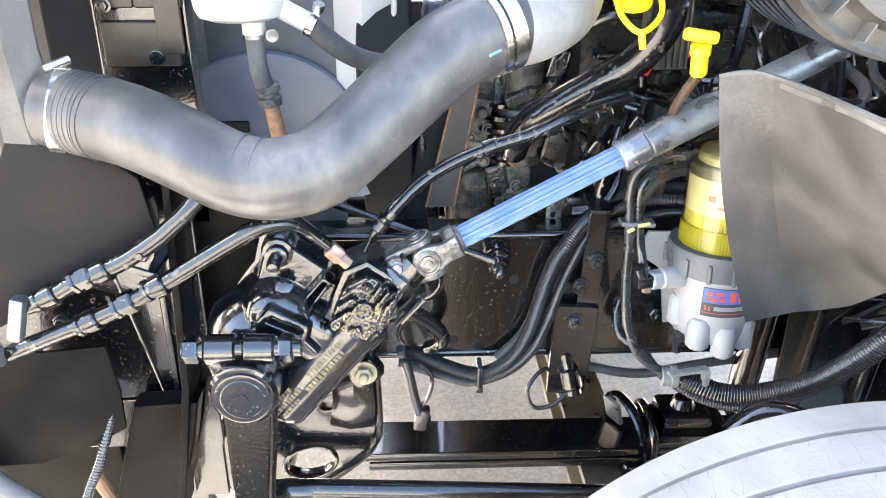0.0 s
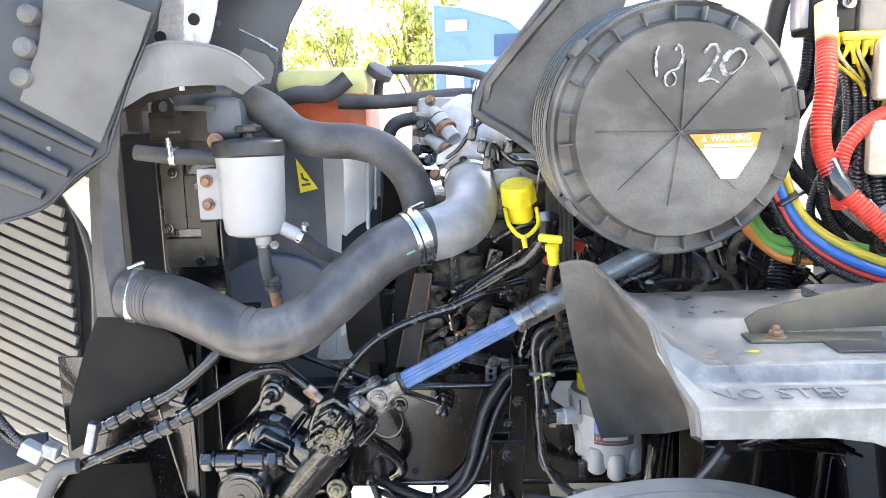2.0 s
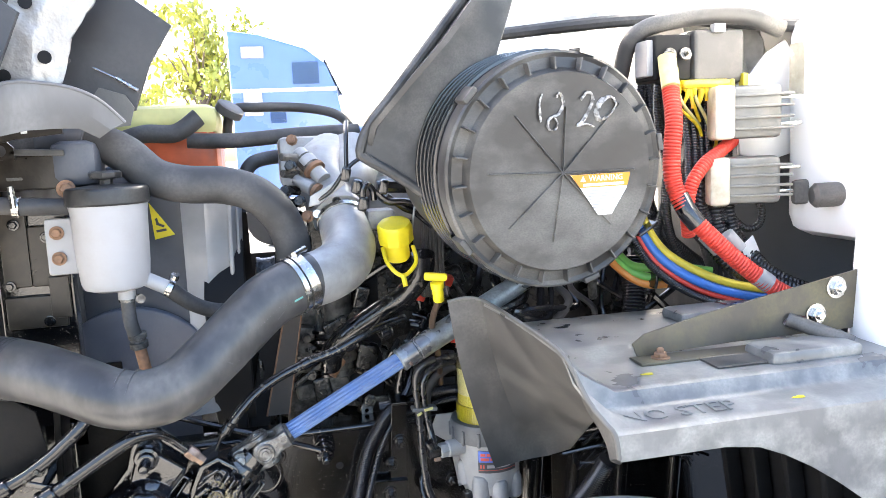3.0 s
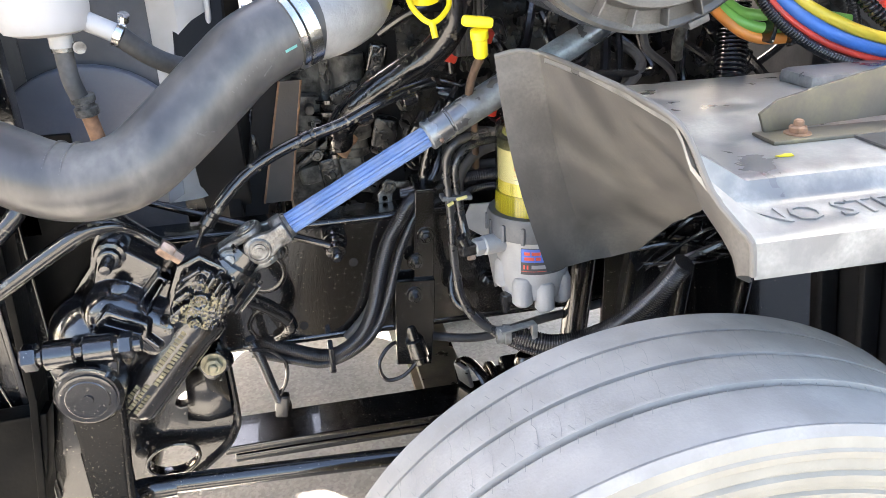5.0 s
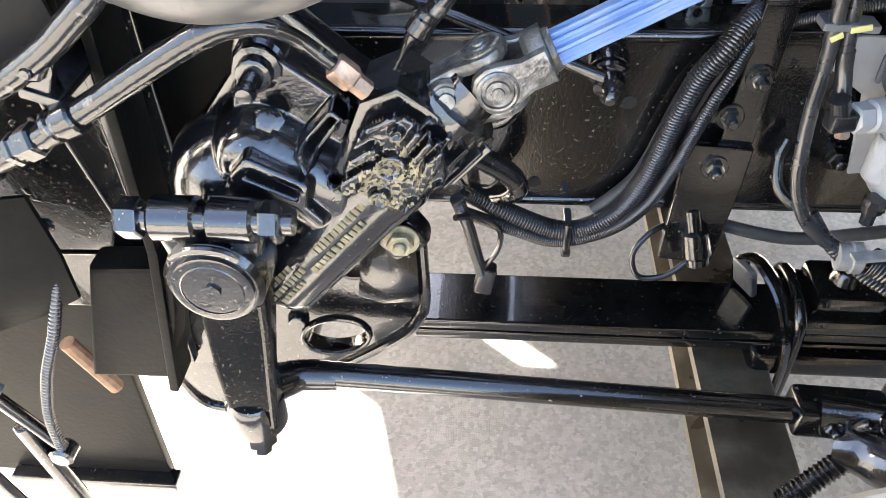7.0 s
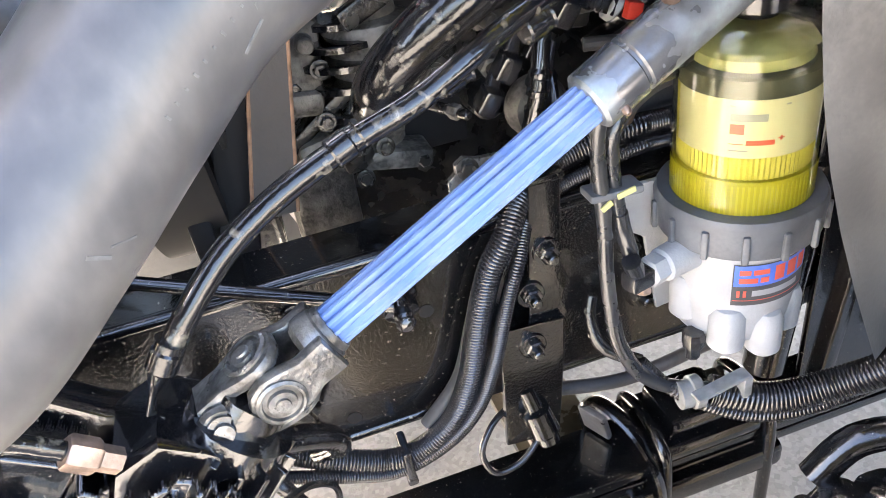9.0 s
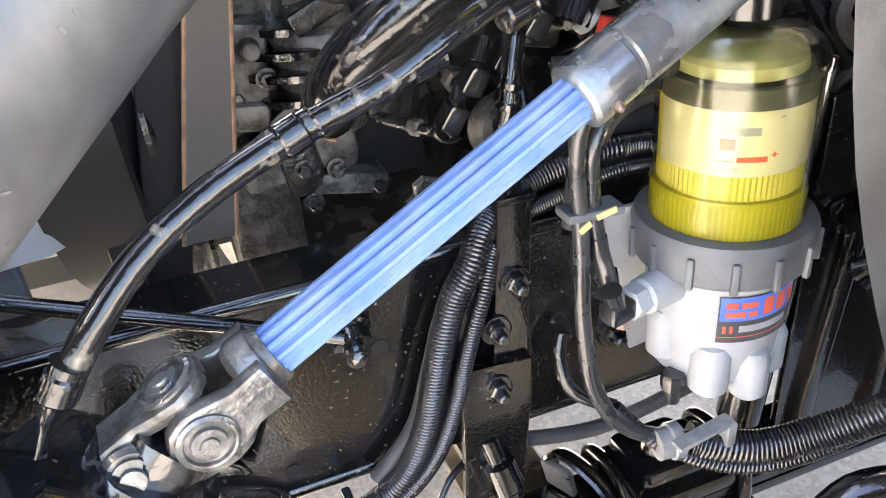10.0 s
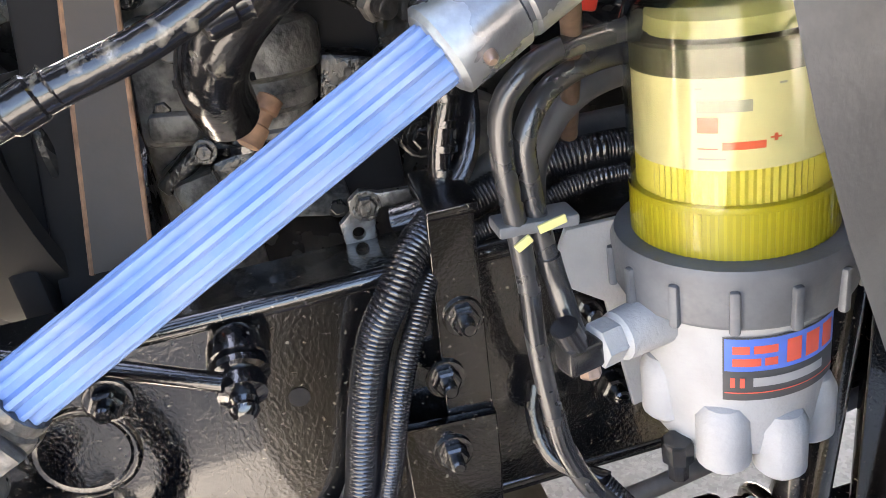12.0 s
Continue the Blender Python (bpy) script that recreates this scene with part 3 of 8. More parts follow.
part("oval_lip", Shape().tube([(u, 1.268, v) for u, v in oval(-0.253, 0.653, 0.052, 0.036, 16)] + [(-0.253 + 0.052 * math.cos(radians(16)), 1.268, 0.653 + 0.052 * math.sin(radians(16)))], 0.004, 8, 0.01), CHASSIS, t)
part("hanger_bolt", Shape().bolt((-0.137, 1.225, 0.884), (0, -1, 0), 0.016, 0.014, stud=0.006), TANBOLT, t, "tan dusty plated bolt")
part("bolt_lug", Shape().box((-0.137, 1.25, 0.875), (0.06, 0.045, 0.05), (0, -35, 0), bev=0.012), CHASSIS, t)
part("small_boss", Shape().rod((-0.305, 1.275, 0.687), (-0.305, 1.258, 0.687), 0.017, 0.014, 18, 0.003), CHASSIS, t)
part("eye_pin", Shape().rod((-0.33, 1.30, 0.60), (-0.33, 1.50, 0.60), 0.035, n=24, bev=0.005), CHASSIS, t)
part("rail_mount", Shape().box((-0.26, 1.38, 0.83), (0.26, 0.15, 0.06), bev=0.008), CHASSIS, t)

# ---- leaf spring, axle ----
t = thing("leaf_spring", (0.4, 1.43, 0.54), "black painted steel leaf spring under the frame rail", "leaf spring")
for i, (x0, x1, z) in enumerate(((-0.17, 1.5, 0.575), (-0.15, 1.35, 0.552))):
    part("leaf", Shape().box(((x0 + x1) / 2, 1.43, z), (x1 - x0, 0.116, 0.021), bev=0.005), CHASSIS, t)
t = thing("front_axle", (0.45, 1.85, 0.4), "black forged I-beam front axle with spring seat and U-bolts", "axle")
part("beam", Shape().plate([(0.3125, 0.385), (0.4275, 0.385), (0.4275, 0.405), (0.386, 0.412), (0.386, 0.488), (0.4275, 0.495), (0.4275, 0.515), (0.3125, 0.515), (0.3125, 0.495), (0.354, 0.488), (0.354, 0.412), (0.3125, 0.405)], 1.6, XZ(2.65), bev=0.004), AXLEPAINT, t, "forged beam tinted tan for the ground light on it")
part("spring_seat", Shape().box((0.53, 1.43, 0.525), (0.27, 0.15, 0.05), bev=0.012), CHASSIS, t)
part("clamp_plate", Shape().box((0.53, 1.43, 0.602), (0.20, 0.13, 0.035), bev=0.012).box((0.53, 1.43, 0.635), (0.11, 0.10, 0.04), bev=0.014).rod((0.53, 1.43, 0.65), (0.53, 1.43, 0.675), 0.028, 0.022, 14, 0.004), GEAR, t)
for x in (0.455, 0.635):
    part("u_bolt", Shape().tube([(x, 1.362, 0.40), (x, 1.362, 0.58), (x - 0.002, 1.375, 0.625), (x, 1.43, 0.638), (x, 1.485, 0.625), (x, 1.498, 0.58), (x, 1.498, 0.40)], 0.0105, 12, 0.012), CHASSIS, t)
part("spring_clip", Shape().tube([(0.445, 1.355, 0.40), (0.449, 1.355, 0.50), (0.442, 1.36, 0.58), (0.425, 1.40, 0.64), (0.40, 1.45, 0.665), (0.385, 1.475, 0.655), (0.39, 1.49, 0.61), (0.40, 1.495, 0.56)], 0.016, 10, 0.01, flat=0.45), CHASSIS, t)
part("clip_tab", Shape().box((0.388, 1.46, 0.625), (0.012, 0.05, 0.06), (0, -15, 25), bev=0.004), SHAFTSTEEL, t)
part("knuckle", Shape().lathe([(0.040, 0), (0.058, 0.01), (0.062, 0.06), (0.052, 0.12), (0.050, 0.26), (0.060, 0.31), (0.066, 0.36), (0.060, 0.385), (0.040, 0.395)], (0.562, 1.06, 0.42), (-0.02, 0, 1), 28).tube([(0.55, 1.08, 0.62), (0.50, 1.13, 0.61), (0.45, 1.16, 0.60)], [0.05, 0.04, 0.03], 16, 0.015).box((0.495, 1.085, 0.785), (0.10, 0.085, 0.06), (0, 0, 25), bev=0.024).lumps(0.016, 0.004, 40), GEAR, t)
part("king_pin_cap", Shape().plate([(-0.030, -0.022), (-0.010, -0.032), (0.024, -0.028), (0.034, -0.004), (0.026, 0.026), (-0.004, 0.032), (-0.030, 0.016)], 0.008, frame_to((0.553, 1.056, 0.812), (1, 0.2, 0), (-0.1, 0.95, 0.25)), bev=0.002), WHITEPL, t, "pale painted king pin cap")
part("cap_ring", Shape().lathe([(0.020, 0), (0.021, 0.004), (0.015, 0.005), (0.014, 0.002), (0.008, 0.002), (0.007, 0.010), (0.003, 0.011)], (0.553, 1.055, 0.820), (0.05, -0.25, 1), 20), GEAR, t)
for p in ((0.475, 1.075, 0.815), (0.50, 1.045, 0.82), (0.465, 1.11, 0.80)):
    part("knuckle_stud", Shape().bolt(p, (-0.1, -0.3, 1), 0.010, 0.009, stud=0.012), CHASSIS, t)
part("hub_arch", Shape().tube([(0.50, 1.14, 0.80), (0.545, 1.135, 0.845), (0.60, 1.11, 0.85), (0.64, 1.06, 0.81), (0.655, 1.02, 0.70)], 0.019, 12, 0.012), CHASSIS, t)
part("steering_arm", Shape().tube([(0.57, 1.09, 0.70), (0.55, 1.13, 0.67), (0.50, 1.17, 0.64), (0.43, 1.19, 0.625)], [0.028, 0.025, 0.022, 0.026], 12, 0.02), GEAR, t)
for p, d in (((0.46, 1.16, 0.63), (0.2, -0.5, 1)), ((0.50, 1.15, 0.655), (0.3, -0.6, 0.8)), ((0.53, 1.13, 0.68), (0.4, -0.2, 1))):
    part("arm_stud", Shape().bolt(p, d, 0.013, 0.012, stud=0.03), CHASSIS, t)

# ---- steering ----
t = thing("drag_link", (0.05, 1.2, 0.6), "black painted tubular steering drag link", "drag link")
part("tube", Shape().rod((-0.26, 1.2, 0.650), (0.42, 1.2, 0.612), 0.0185, n=24), CHASSIS, t)
part("left_socket", Shape().tube([(-0.33, 1.17, 0.655), (-0.29, 1.195, 0.648), (-0.24, 1.2, 0.644)], [0.03, 0.024, 0.021], 14, 0.01), CHASSIS, t)
part("right_clamp", Shape().box((0.46, 1.2, 0.612), (0.13, 0.06, 0.05), (0, 3, 0), bev=0.008).bolt((0.44, 1.17, 0.62), (0, -1, 0.3), 0.012, 0.012, stud=0.01), CHASSIS, t)
part("threaded_stud", Shape().lathe([(0.012, 0), (0.016, 0.004)] + [(0.0175 if k % 2 else 0.0145, 0.006 + k * 0.0038) for k in range(34)] + [(0.012, 0.14)], (0.385, 1.115, 0.515), (0.10, 0.035, 0.10), 16), GEAR, t, "black threaded stud")


def steering_gear():
    t = thing("steering_gear", (-0.2, 1.2, 0.82), "lumpy cast steering gear box under thick glossy black paint", "steering gear")
    A, B = Vector((-0.285, 1.175, 0.850)), Vector((-0.090, 1.195, 1.062))
    d = (B - A).normalized()
    front = Vector((0, -1, 0))
    side = d.cross(front)
    C = A + Vector((0, 0.006, 0))
    part("cylinder", Shape().lathe([(0.030, 0), (0.044, 0.003), (0.049, 0.008), (0.051, 0.016)] + [(0.051, 0.02 + 0.0125 * k) for k in range(14)] + [(0.053, 0.20), (0.053, 0.222), (0.048, 0.232), (0.04, 0.24)], C, d, 64), GEAR, t)
    # raised rows of cast characters along the cylinder, too worn to read
    rr = random.Random(31)
    marks = Shape()
    for turn, lo, hi, tall in ((-12, 0.105, 0.190, 0.011), (4, 0.085, 0.176, 0.010), (-20, 0.012, 0.070, 0.009), (-7, 0.016, 0.074, 0.009), (6, 0.022, 0.066, 0.008)):
        along = lo
        while along < hi:
            w = rr.uniform(0.0035, 0.0065)
            out = front * math.cos(radians(turn)) + side * math.sin(radians(turn))
            marks.box((0, 0, 0), (w, tall * rr.uniform(0.75, 1.0), 0.0028), m=frame_to(C + d * (along + w / 2) + out * 0.0512, d, out.cross(d)))
            along += w + rr.uniform(0.0018, 0.0035)
    tagged(part("cast_characters", marks, GEARDUST, t, "worn raised characters holding dust"), kind="stuff")

    # the front of the casting: an ear plate, a smooth dome and a valve block with raised ribs
    def seg(x, z, p):
        ax, az, bx, bz = p[:4]
        ux, uz = bx - ax, bz - az
        k = max(0.0, min(1.0, ((x - ax) * ux + (z - az) * uz) / (ux * ux + uz * uz + 1e-9)))
        return math.hypot(x - ax - k * ux, z - az - k * uz)

    def inside(x, z, poly):
        """How far (x, z) lies within a convex outline, walked clockwise."""
        return min(((bz - az) * (x - ax) - (bx - ax) * (z - az)) / math.hypot(bx - ax, bz - az) for (ax, az), (bx, bz) in zip(poly, poly[1:] + poly[:1]))

    def rise(k, w):
        k = max(0.0, min(1.0, k / w))
        return k * (2 - k)

    ear_top = [(-0.318, 1.03), (-0.306, 1.09), (-0.292, 1.135), (-0.276, 1.156), (-0.256, 1.160), (-0.238, 1.150), (-0.168, 1.096), (-0.150, 1.03), (-0.22, 0.98)]
    valve = [(-0.196, 1.030), (-0.158, 1.118), (-0.118, 1.135), (-0.086, 1.112), (-0.062, 1.088), (-0.060, 1.040), (-0.122, 0.990)]
    frame_ribs = [(-0.288, 1.040, -0.272, 1.058), (-0.272, 1.058, -0.219, 1.027), (-0.219, 1.027, -0.224, 1.006), (-0.224, 1.006, -0.288, 1.040), (-0.224, 1.004, -0.207, 0.984)]
    slot_ribs = [(-0.222, 1.060, -0.190, 1.096), (-0.190, 1.096, -0.181, 1.088), (-0.181, 1.088, -0.214, 1.046), (-0.214, 1.046, -0.222, 1.060)]
    stub_ribs = [(-0.178, 1.080, -0.152, 1.100), (-0.174, 1.060, -0.141, 1.081), (-0.174, 1.040, -0.148, 1.058), (-0.190, 1.024, -0.164, 1.038)]
    cap_ribs = [(-0.112, 1.080, -0.092, 1.108), (-0.103, 1.069, -0.082, 1.096), (-0.098, 1.038, -0.070, 1.084), (-0.070, 1.084, -0.088, 1.066), (-0.088, 1.066, -0.098, 1.038), (-0.146, 1.104, -0.108, 1.124), (-0.116, 1.004, -0.070, 1.036)]
    bosses = [(-0.125, 1.060, 0.018), (-0.140, 1.022, 0.012), (-0.150, 1.122, 0.008), (-0.118, 1.100, 0.008), (-0.106, 1.012, 0.010), (-0.076, 1.034, 0.010), (-0.302, 1.028, 0.007)]

    def depth(x, z):
        h = 0.058 * rise(inside(x, z, ear_top), 0.010)
        u = math.hypot(x + 0.308, (z - 0.975) * 0.95) / 0.092
        dome = 0.112 * math.sqrt(1 - u * u) ** 0.7 if u < 1 else 0.0
        u = seg(x, z, (-0.275, 1.035, -0.21, 0.99)) / 0.06
        dome = max(dome, 0.106 * (1 - u ** 4) ** 0.5 if u < 1 else 0.0)
        block = 0.118 * rise(inside(x, z, valve), 0.013)
        for f in (dome, block):
            k = max(0.0, 0.014 - abs(h - f)) / 0.014 if min(h, f) > 0.02 else 0.0
            h = max(h, f) + k * k * 0.0035
        if h < 0.01:
            return h
        # raised work dies away where the casting falls off
        fade = min(1.0, h / 0.056) ** 3 if block < 0.01 else min(1.0, block / 0.105) ** 2
        for group, w, a in ((frame_ribs, 0.0085, 0.014), (slot_ribs, 0.0052, 0.024), (stub_ribs, 0.0075, 0.012), (cap_ribs, 0.0058, 0.011)):
            r = min(seg(x, z, p) for p in group)
            h += a * fade * rise(w - r, 0.6 * w)
        for bx, bz, r in bosses:
            q = math.hypot(x - bx, z - bz)
            h += fade * (0.009 * rise(r - q, 0.003) - 0.004 * rise(r * 0.6 - q, 0.002))
        rough = 0.0007 if block > 0.11 else 0.0
        return h + rough * noise.noise(Vector((x, 0, z)) * 150) + 0.0008 * noise.noise(Vector((x, 0.3, z)) * 26)

    step, nx, nz = 0.0016, 224, 208
    H = [[depth(-0.410 + i * step, 0.838 + j * step) for i in range(nx)] for j in range(nz)]
    s, c = Shape(), Shape()
    for j in range(nz):
        for i in range(nx):
            x, z = -0.410 + i * step, 0.838 + j * step
            s.v.append(Vector((x, 1.25 - H[j][i], z)))
            k = 0.5 * noise.noise(Vector((x, 1, z)) * 75) + 0.9 * noise.noise(Vector((x, 2, z)) * 240)
            c.v.append(Vector((x, 1.2502 - H[j][i] - max(0.0, min(0.0014, 0.0004 + k * 0.003)), z)))
    for j in range(nz - 1):
        for i in range(nx - 1):
            if min(H[j][i], H[j][i + 1], H[j + 1][i], H[j + 1][i + 1]) > 0.008:
                f = (j * nx + i, j * nx + i + 1, (j + 1) * nx + i + 1, (j + 1) * nx + i)
                x, z = -0.410 + i * step, 0.838 + j * step
                tops = (H[j][i], H[j][i + 1], H[j + 1][i], H[j + 1][i + 1])
                if abs(inside(x, z, valve)) < 0.02 and max(tops) - min(tops) > 0.009:
                    continue
                s.f.append(f)
                e = seg(x, z, (-0.150, 1.02, -0.118, 1.06)) / 0.036
                if 0.5 * noise.noise(Vector((x, 1, z)) * 75) + 0.9 * noise.noise(Vector((x, 2, z)) * 240) > -0.06 + max(0.0, e - 0.4) * 0.7 and e < 1.4 and max(tops) - min(tops) < 0.004:
                    c.f.append(f)
    part("housing", s, GEAR, t).data.set_sharp_from_angle(angle=radians(85))
    part("valve_block", Shape().plate(list(reversed(valve)), 0.098, XZ(1.25), bev=0.012), GEAR, t)
    part("dust_crust", c, GEARDUST, t, "dry tan dust caked on the casting")
    ear = [(-0.315, 1.10), (-0.305, 1.14), (-0.292, 1.17), (-0.274, 1.187), (-0.252, 1.185), (-0.236, 1.168), (-0.17, 1.105), (-0.10, 1.06), (-0.16, 0.99), (-0.25, 0.90), (-0.33, 0.885), (-0.375, 0.92), (-0.388, 0.985), (-0.362, 1.04)]
    part("back_plate", Shape().plate(ear, 0.045, XZ(1.285), bev=0.012), GEAR, t)
    # valve housing with its bolts and ribs
    V = B + d * 0.015
    s = Shape().lathe([(0.046, -0.045), (0.052, -0.04), (0.052, -0.012), (0.042, -0.01), (0.042, 0.010), (0.047, 0.012), (0.047, 0.028), (0.032, 0.030), (0.030, 0.055)], V, d, 32)
    part("valve_housing", s.lumps(0.014, 0.003, 60), GEAR, t)
    for k in range(9):
        a = k * 0.42 - 1.7
        out = side * math.sin(a) + front * math.cos(a)
        part("valve_rib", Shape().box((0, 0, 0), (0.058, 0.012, 0.0065), bev=0.002, m=frame_to(V + out * 0.0520 - d * 0.010, d, out)), GEAR, t)
    part("mount_boss", Shape().rod((-0.262, 1.235, 1.132), (-0.262, 1.193, 1.135), 0.031, 0.028, 24, 0.004), GEAR, t)
    part("mount_bolt", Shape().lathe([(0.0245, 0), (0.0245, 0.004), (0.0185, 0.006), (0.0185, 0.019), (0.0155, 0.021), (0.0108, 0.021), (0.0108, 0.026), (0.0100, 0.028), (0.0108, 0.030), (0.0100, 0.032), (0.0108, 0.034), (0.0100, 0.036), (0.0108, 0.038), (0.0100, 0.040), (0.0108, 0.042), (0.0108, 0.050), (0.0080, 0.055), (0.003, 0.056)], (-0.262, 1.190, 1.135), (0.0, -1, -0.05), 12), GEAR, t)
    part("star_bolt", Shape().lathe([(0.017, 0), (0.017, 0.004), (0.012, 0.006), (0.013, 0.014), (0.008, 0.016)], (-0.256, 1.178, 1.080), (0, -0.83, 0.55), 5), GEAR, t)



steering_gear()


def pitman_arm():
    t = thing("pitman_arm", (-0.32, 1.08, 0.64), "black forged pitman arm clamped on the steering gear shaft", "pitman arm")
    part("hub", Shape().lathe([(0.047, 0), (0.054, 0.006), (0.054, 0.06), (0.048, 0.067)], (-0.313, 1.135, 0.945), (0, -1, 0), 32), CHASSIS, t)
    part("shaft_end", Shape().lathe([(0.036, 0), (0.036, 0.004), (0.033, 0.006), (0.033, 0.002), (0.01, 0.002), (0.009, 0.008), (0.004, 0.008)], (-0.313, 1.069, 0.943), (0, -1, 0), 40), CHASSIS, t)
    for x, lean in ((-0.343, -12), (-0.284, 12)):
        part("clamp_ear", Shape().rod((x - 0.025, 1.094, 1.016), (x + 0.025, 1.094, 1.016), 0.024, n=28, bev=0.004).box((x, 1.106, 0.985), (0.046, 0.045, 0.05), (0, lean, 0), bev=0.012), GEAR, t)
    part("hub_ring", Shape().lathe([(0.04, 0), (0.044, 0.002), (0.044, 0.005), (0.040, 0.006)], (-0.313, 1.07, 0.943), (0, -1, 0), 40), CHASSIS, t)
    part("clamp_arc", Shape().tube([(-0.348, 1.068, 0.985), (-0.333, 1.067, 0.995), (-0.313, 1.066, 0.999), (-0.293, 1.067, 0.995), (-0.278, 1.068, 0.985)], 0.005, 8, 0.008), GEAR, t)
    part("clamp_bolt", Shape().rod((-0.40, 1.088, 1.02), (-0.22, 1.088, 1.02), 0.0135, n=16).lathe([(0.02, 0), (0.022, 0.003), (0.022, 0.02), (0.019, 0.023)], (-0.375, 1.088, 1.02), (-1, 0, 0), 6).lathe([(0.02, 0), (0.022, 0.003), (0.022, 0.018), (0.019, 0.021)], (-0.252, 1.088, 1.02), (1, 0, 0), 6), GEAR, t, "black painted hex clamp bolt")
    k = [(0.048, 0.955), (0.05, 0.92), (0.043, 0.86), (0.036, 0.78), (0.033, 0.70), (0.03, 0.66)]
    out = [(-0.318 + r - (0.955 - z) * 0.02, z) for r, z in k] + [(-0.318 - r * 0.9 - (0.955 - z) * 0.02, z) for r, z in reversed(k)]
    arm = Shape().plate(out, 0.045, XZ(1.128), bev=0.009)
    # the upper part leans back so that its reflection turns darker
    for v in arm.v:
        v.y += 0.22 * max(0.0, v.z - 0.78)
    part("arm", arm, ARMPAINT, t, "forged arm with tan specks for reflected ground")
    part("edge_rib", Shape().tube([(-0.268, 1.083, 0.95), (-0.275, 1.081, 0.86), (-0.287, 1.08, 0.75), (-0.293, 1.08, 0.69)], 0.006, 8, 0.02), ARMPAINT, t)
    part("ball_joint", Shape().lathe([(0.025, 0), (0.038, 0.012), (0.038, 0.05), (0.03, 0.062)], (-0.324, 1.105, 0.655), (0, 0, 1), 24), CHASSIS, t)
    part("castle_nut", Shape().lathe([(0.019, 0), (0.021, 0.004), (0.021, 0.024), (0.012, 0.026), (0.012, 0.04)], (-0.324, 1.1, 0.656), (0, -0.25, -1), 6), CHASSIS, t)


pitman_arm()


def steering_shaft():
    t = thing("steering_shaft", (0.2, 1.2, 1.2), "blue splined slip shaft with steel universal joint and tube", "steering shaft")
    U = Vector((-0.026, 1.21, 1.118))
    E = Vector((0.292, 1.248, 1.272))
    d = (E - U).normalized()
    up = Vector((0, -1, 0)).cross(d) * -1
    side = d.cross(up)
    a, b = U + d * 0.062, E
    s = Shape()
    n, prof = 72, []
    for i in range(n):
        prof.append(0.0155 + (0.0, 0.0012, 0.0038, 0.0042, 0.0038, 0.0012)[i % 6])
    q = d.to_track_quat("Z", "Y").to_matrix()
    vs = []
    for L in (0, (b - a).length):
        vs += [a + q @ Vector((prof[i] * math.cos(2 * math.pi * i / n), prof[i] * math.sin(2 * math.pi * i / n), L)) for i in range(n)]
    s.grow(vs, [(i, (i + 1) % n, n + (i + 1) % n, n + i) for i in range(n)] + [tuple(reversed(range(n))), tuple(range(n, 2 * n))])
    part("splined_shaft", s, BLUE, t, "blue coated spline")
    s = Shape().lathe([(0.024, 0), (0.028, 0.003), (0.028, 0.045), (0.0255, 0.047), (0.0255, 0.05), (0.0275, 0.052), (0.0275, 0.17), (0.024, 0.175)], b - d * 0.004, d, 32)
    tube = part("slip_tube", s, SLIPTUBE, t, "black steel sleeve with pale blue smears")
    part("grease_fitting", Shape().lathe([(0.004, 0), (0.004, 0.006), (0.002, 0.009)], b + d * 0.022 + Vector((0, -0.024, -0.012)), (0, -1, -0.4), 10), COPPER, tube)
    part("upper_tube", Shape().rod(b + d * 0.165, b + d * 0.62, 0.0245, n=28), SLIPTUBE, t)
    # universal joint: two yokes and a cross
    def yoke(c, along, across, w, name, mt):
        y = Shape()
        for sg in (-1, 1):
            m = frame_to(c + across * (w * sg) - along * 0.002, along, across.cross(along))
            y.plate([(-0.056, -0.019), (-0.056, 0.019), (-0.03, 0.018), (-0.012, 0.024), (0.004, 0.027), (0.018, 0.022), (0.026, 0.011), (0.027, 0.0), (0.026, -0.011), (0.018, -0.022), (0.004, -0.027), (-0.012, -0.024), (-0.03, -0.018)], 0.015, m @ Matrix.Translation((0, 0, -0.007)), bev=0.0055)
        y.lathe([(0.022, 0), (0.0235, 0.004), (0.022, 0.02)], c - along * 0.066, along, 20)
        y.lathe([(0.020, 0), (0.0255, 0.004), (0.027, 0.012), (0.027, 0.02), (0.022, 0.026)], c - along * 0.062, along, 24)
        return part(name, y, mt, t)
    yoke(U, -d, side * 1.0, 0.0285, "shaft_yoke", STEELC)
    yoke(U, d, up, 0.0285, "gear_yoke", STEELC)
    s = Shape().rod(U - side * 0.036, U + side * 0.036, 0.0105, n=18, bev=0.002).rod(U - up * 0.036, U + up * 0.036, 0.0105, n=18, bev=0.002)
    part("cross", s, STEELC, t)
    for v in (side, -side, up, -up):
        part("bearing_cap", Shape().lathe([(0.0215, 0), (0.0215, 0.003), (0.019, 0.0045), (0.017, 0.0042), (0.016, 0.0015), (0.0125, 0.0015), (0.0118, 0.0048), (0.0065, 0.005), (0.006, 0.007), (0.002, 0.007)], U + v * 0.0345, v, 32), STEELC, t)
    cl = Vector((-0.077, 1.212, 1.100))
    part("pinch_lug", Shape().lathe([(0.016, 0), (0.0205, 0.004), (0.0215, 0.02), (0.0205, 0.034), (0.017, 0.038)], cl, (0.1, -1, 0.25), 28), STEELC, t)
    part("pinch_bolt", Shape().lathe([(0.014, 0), (0.014, 0.004), (0.009, 0.0045), (0.0085, 0.009), (0.003, 0.0095)], cl + Vector((0.0035, -0.036, 0.009)), (0.1, -1, 0.25), 20), STEELC, t)


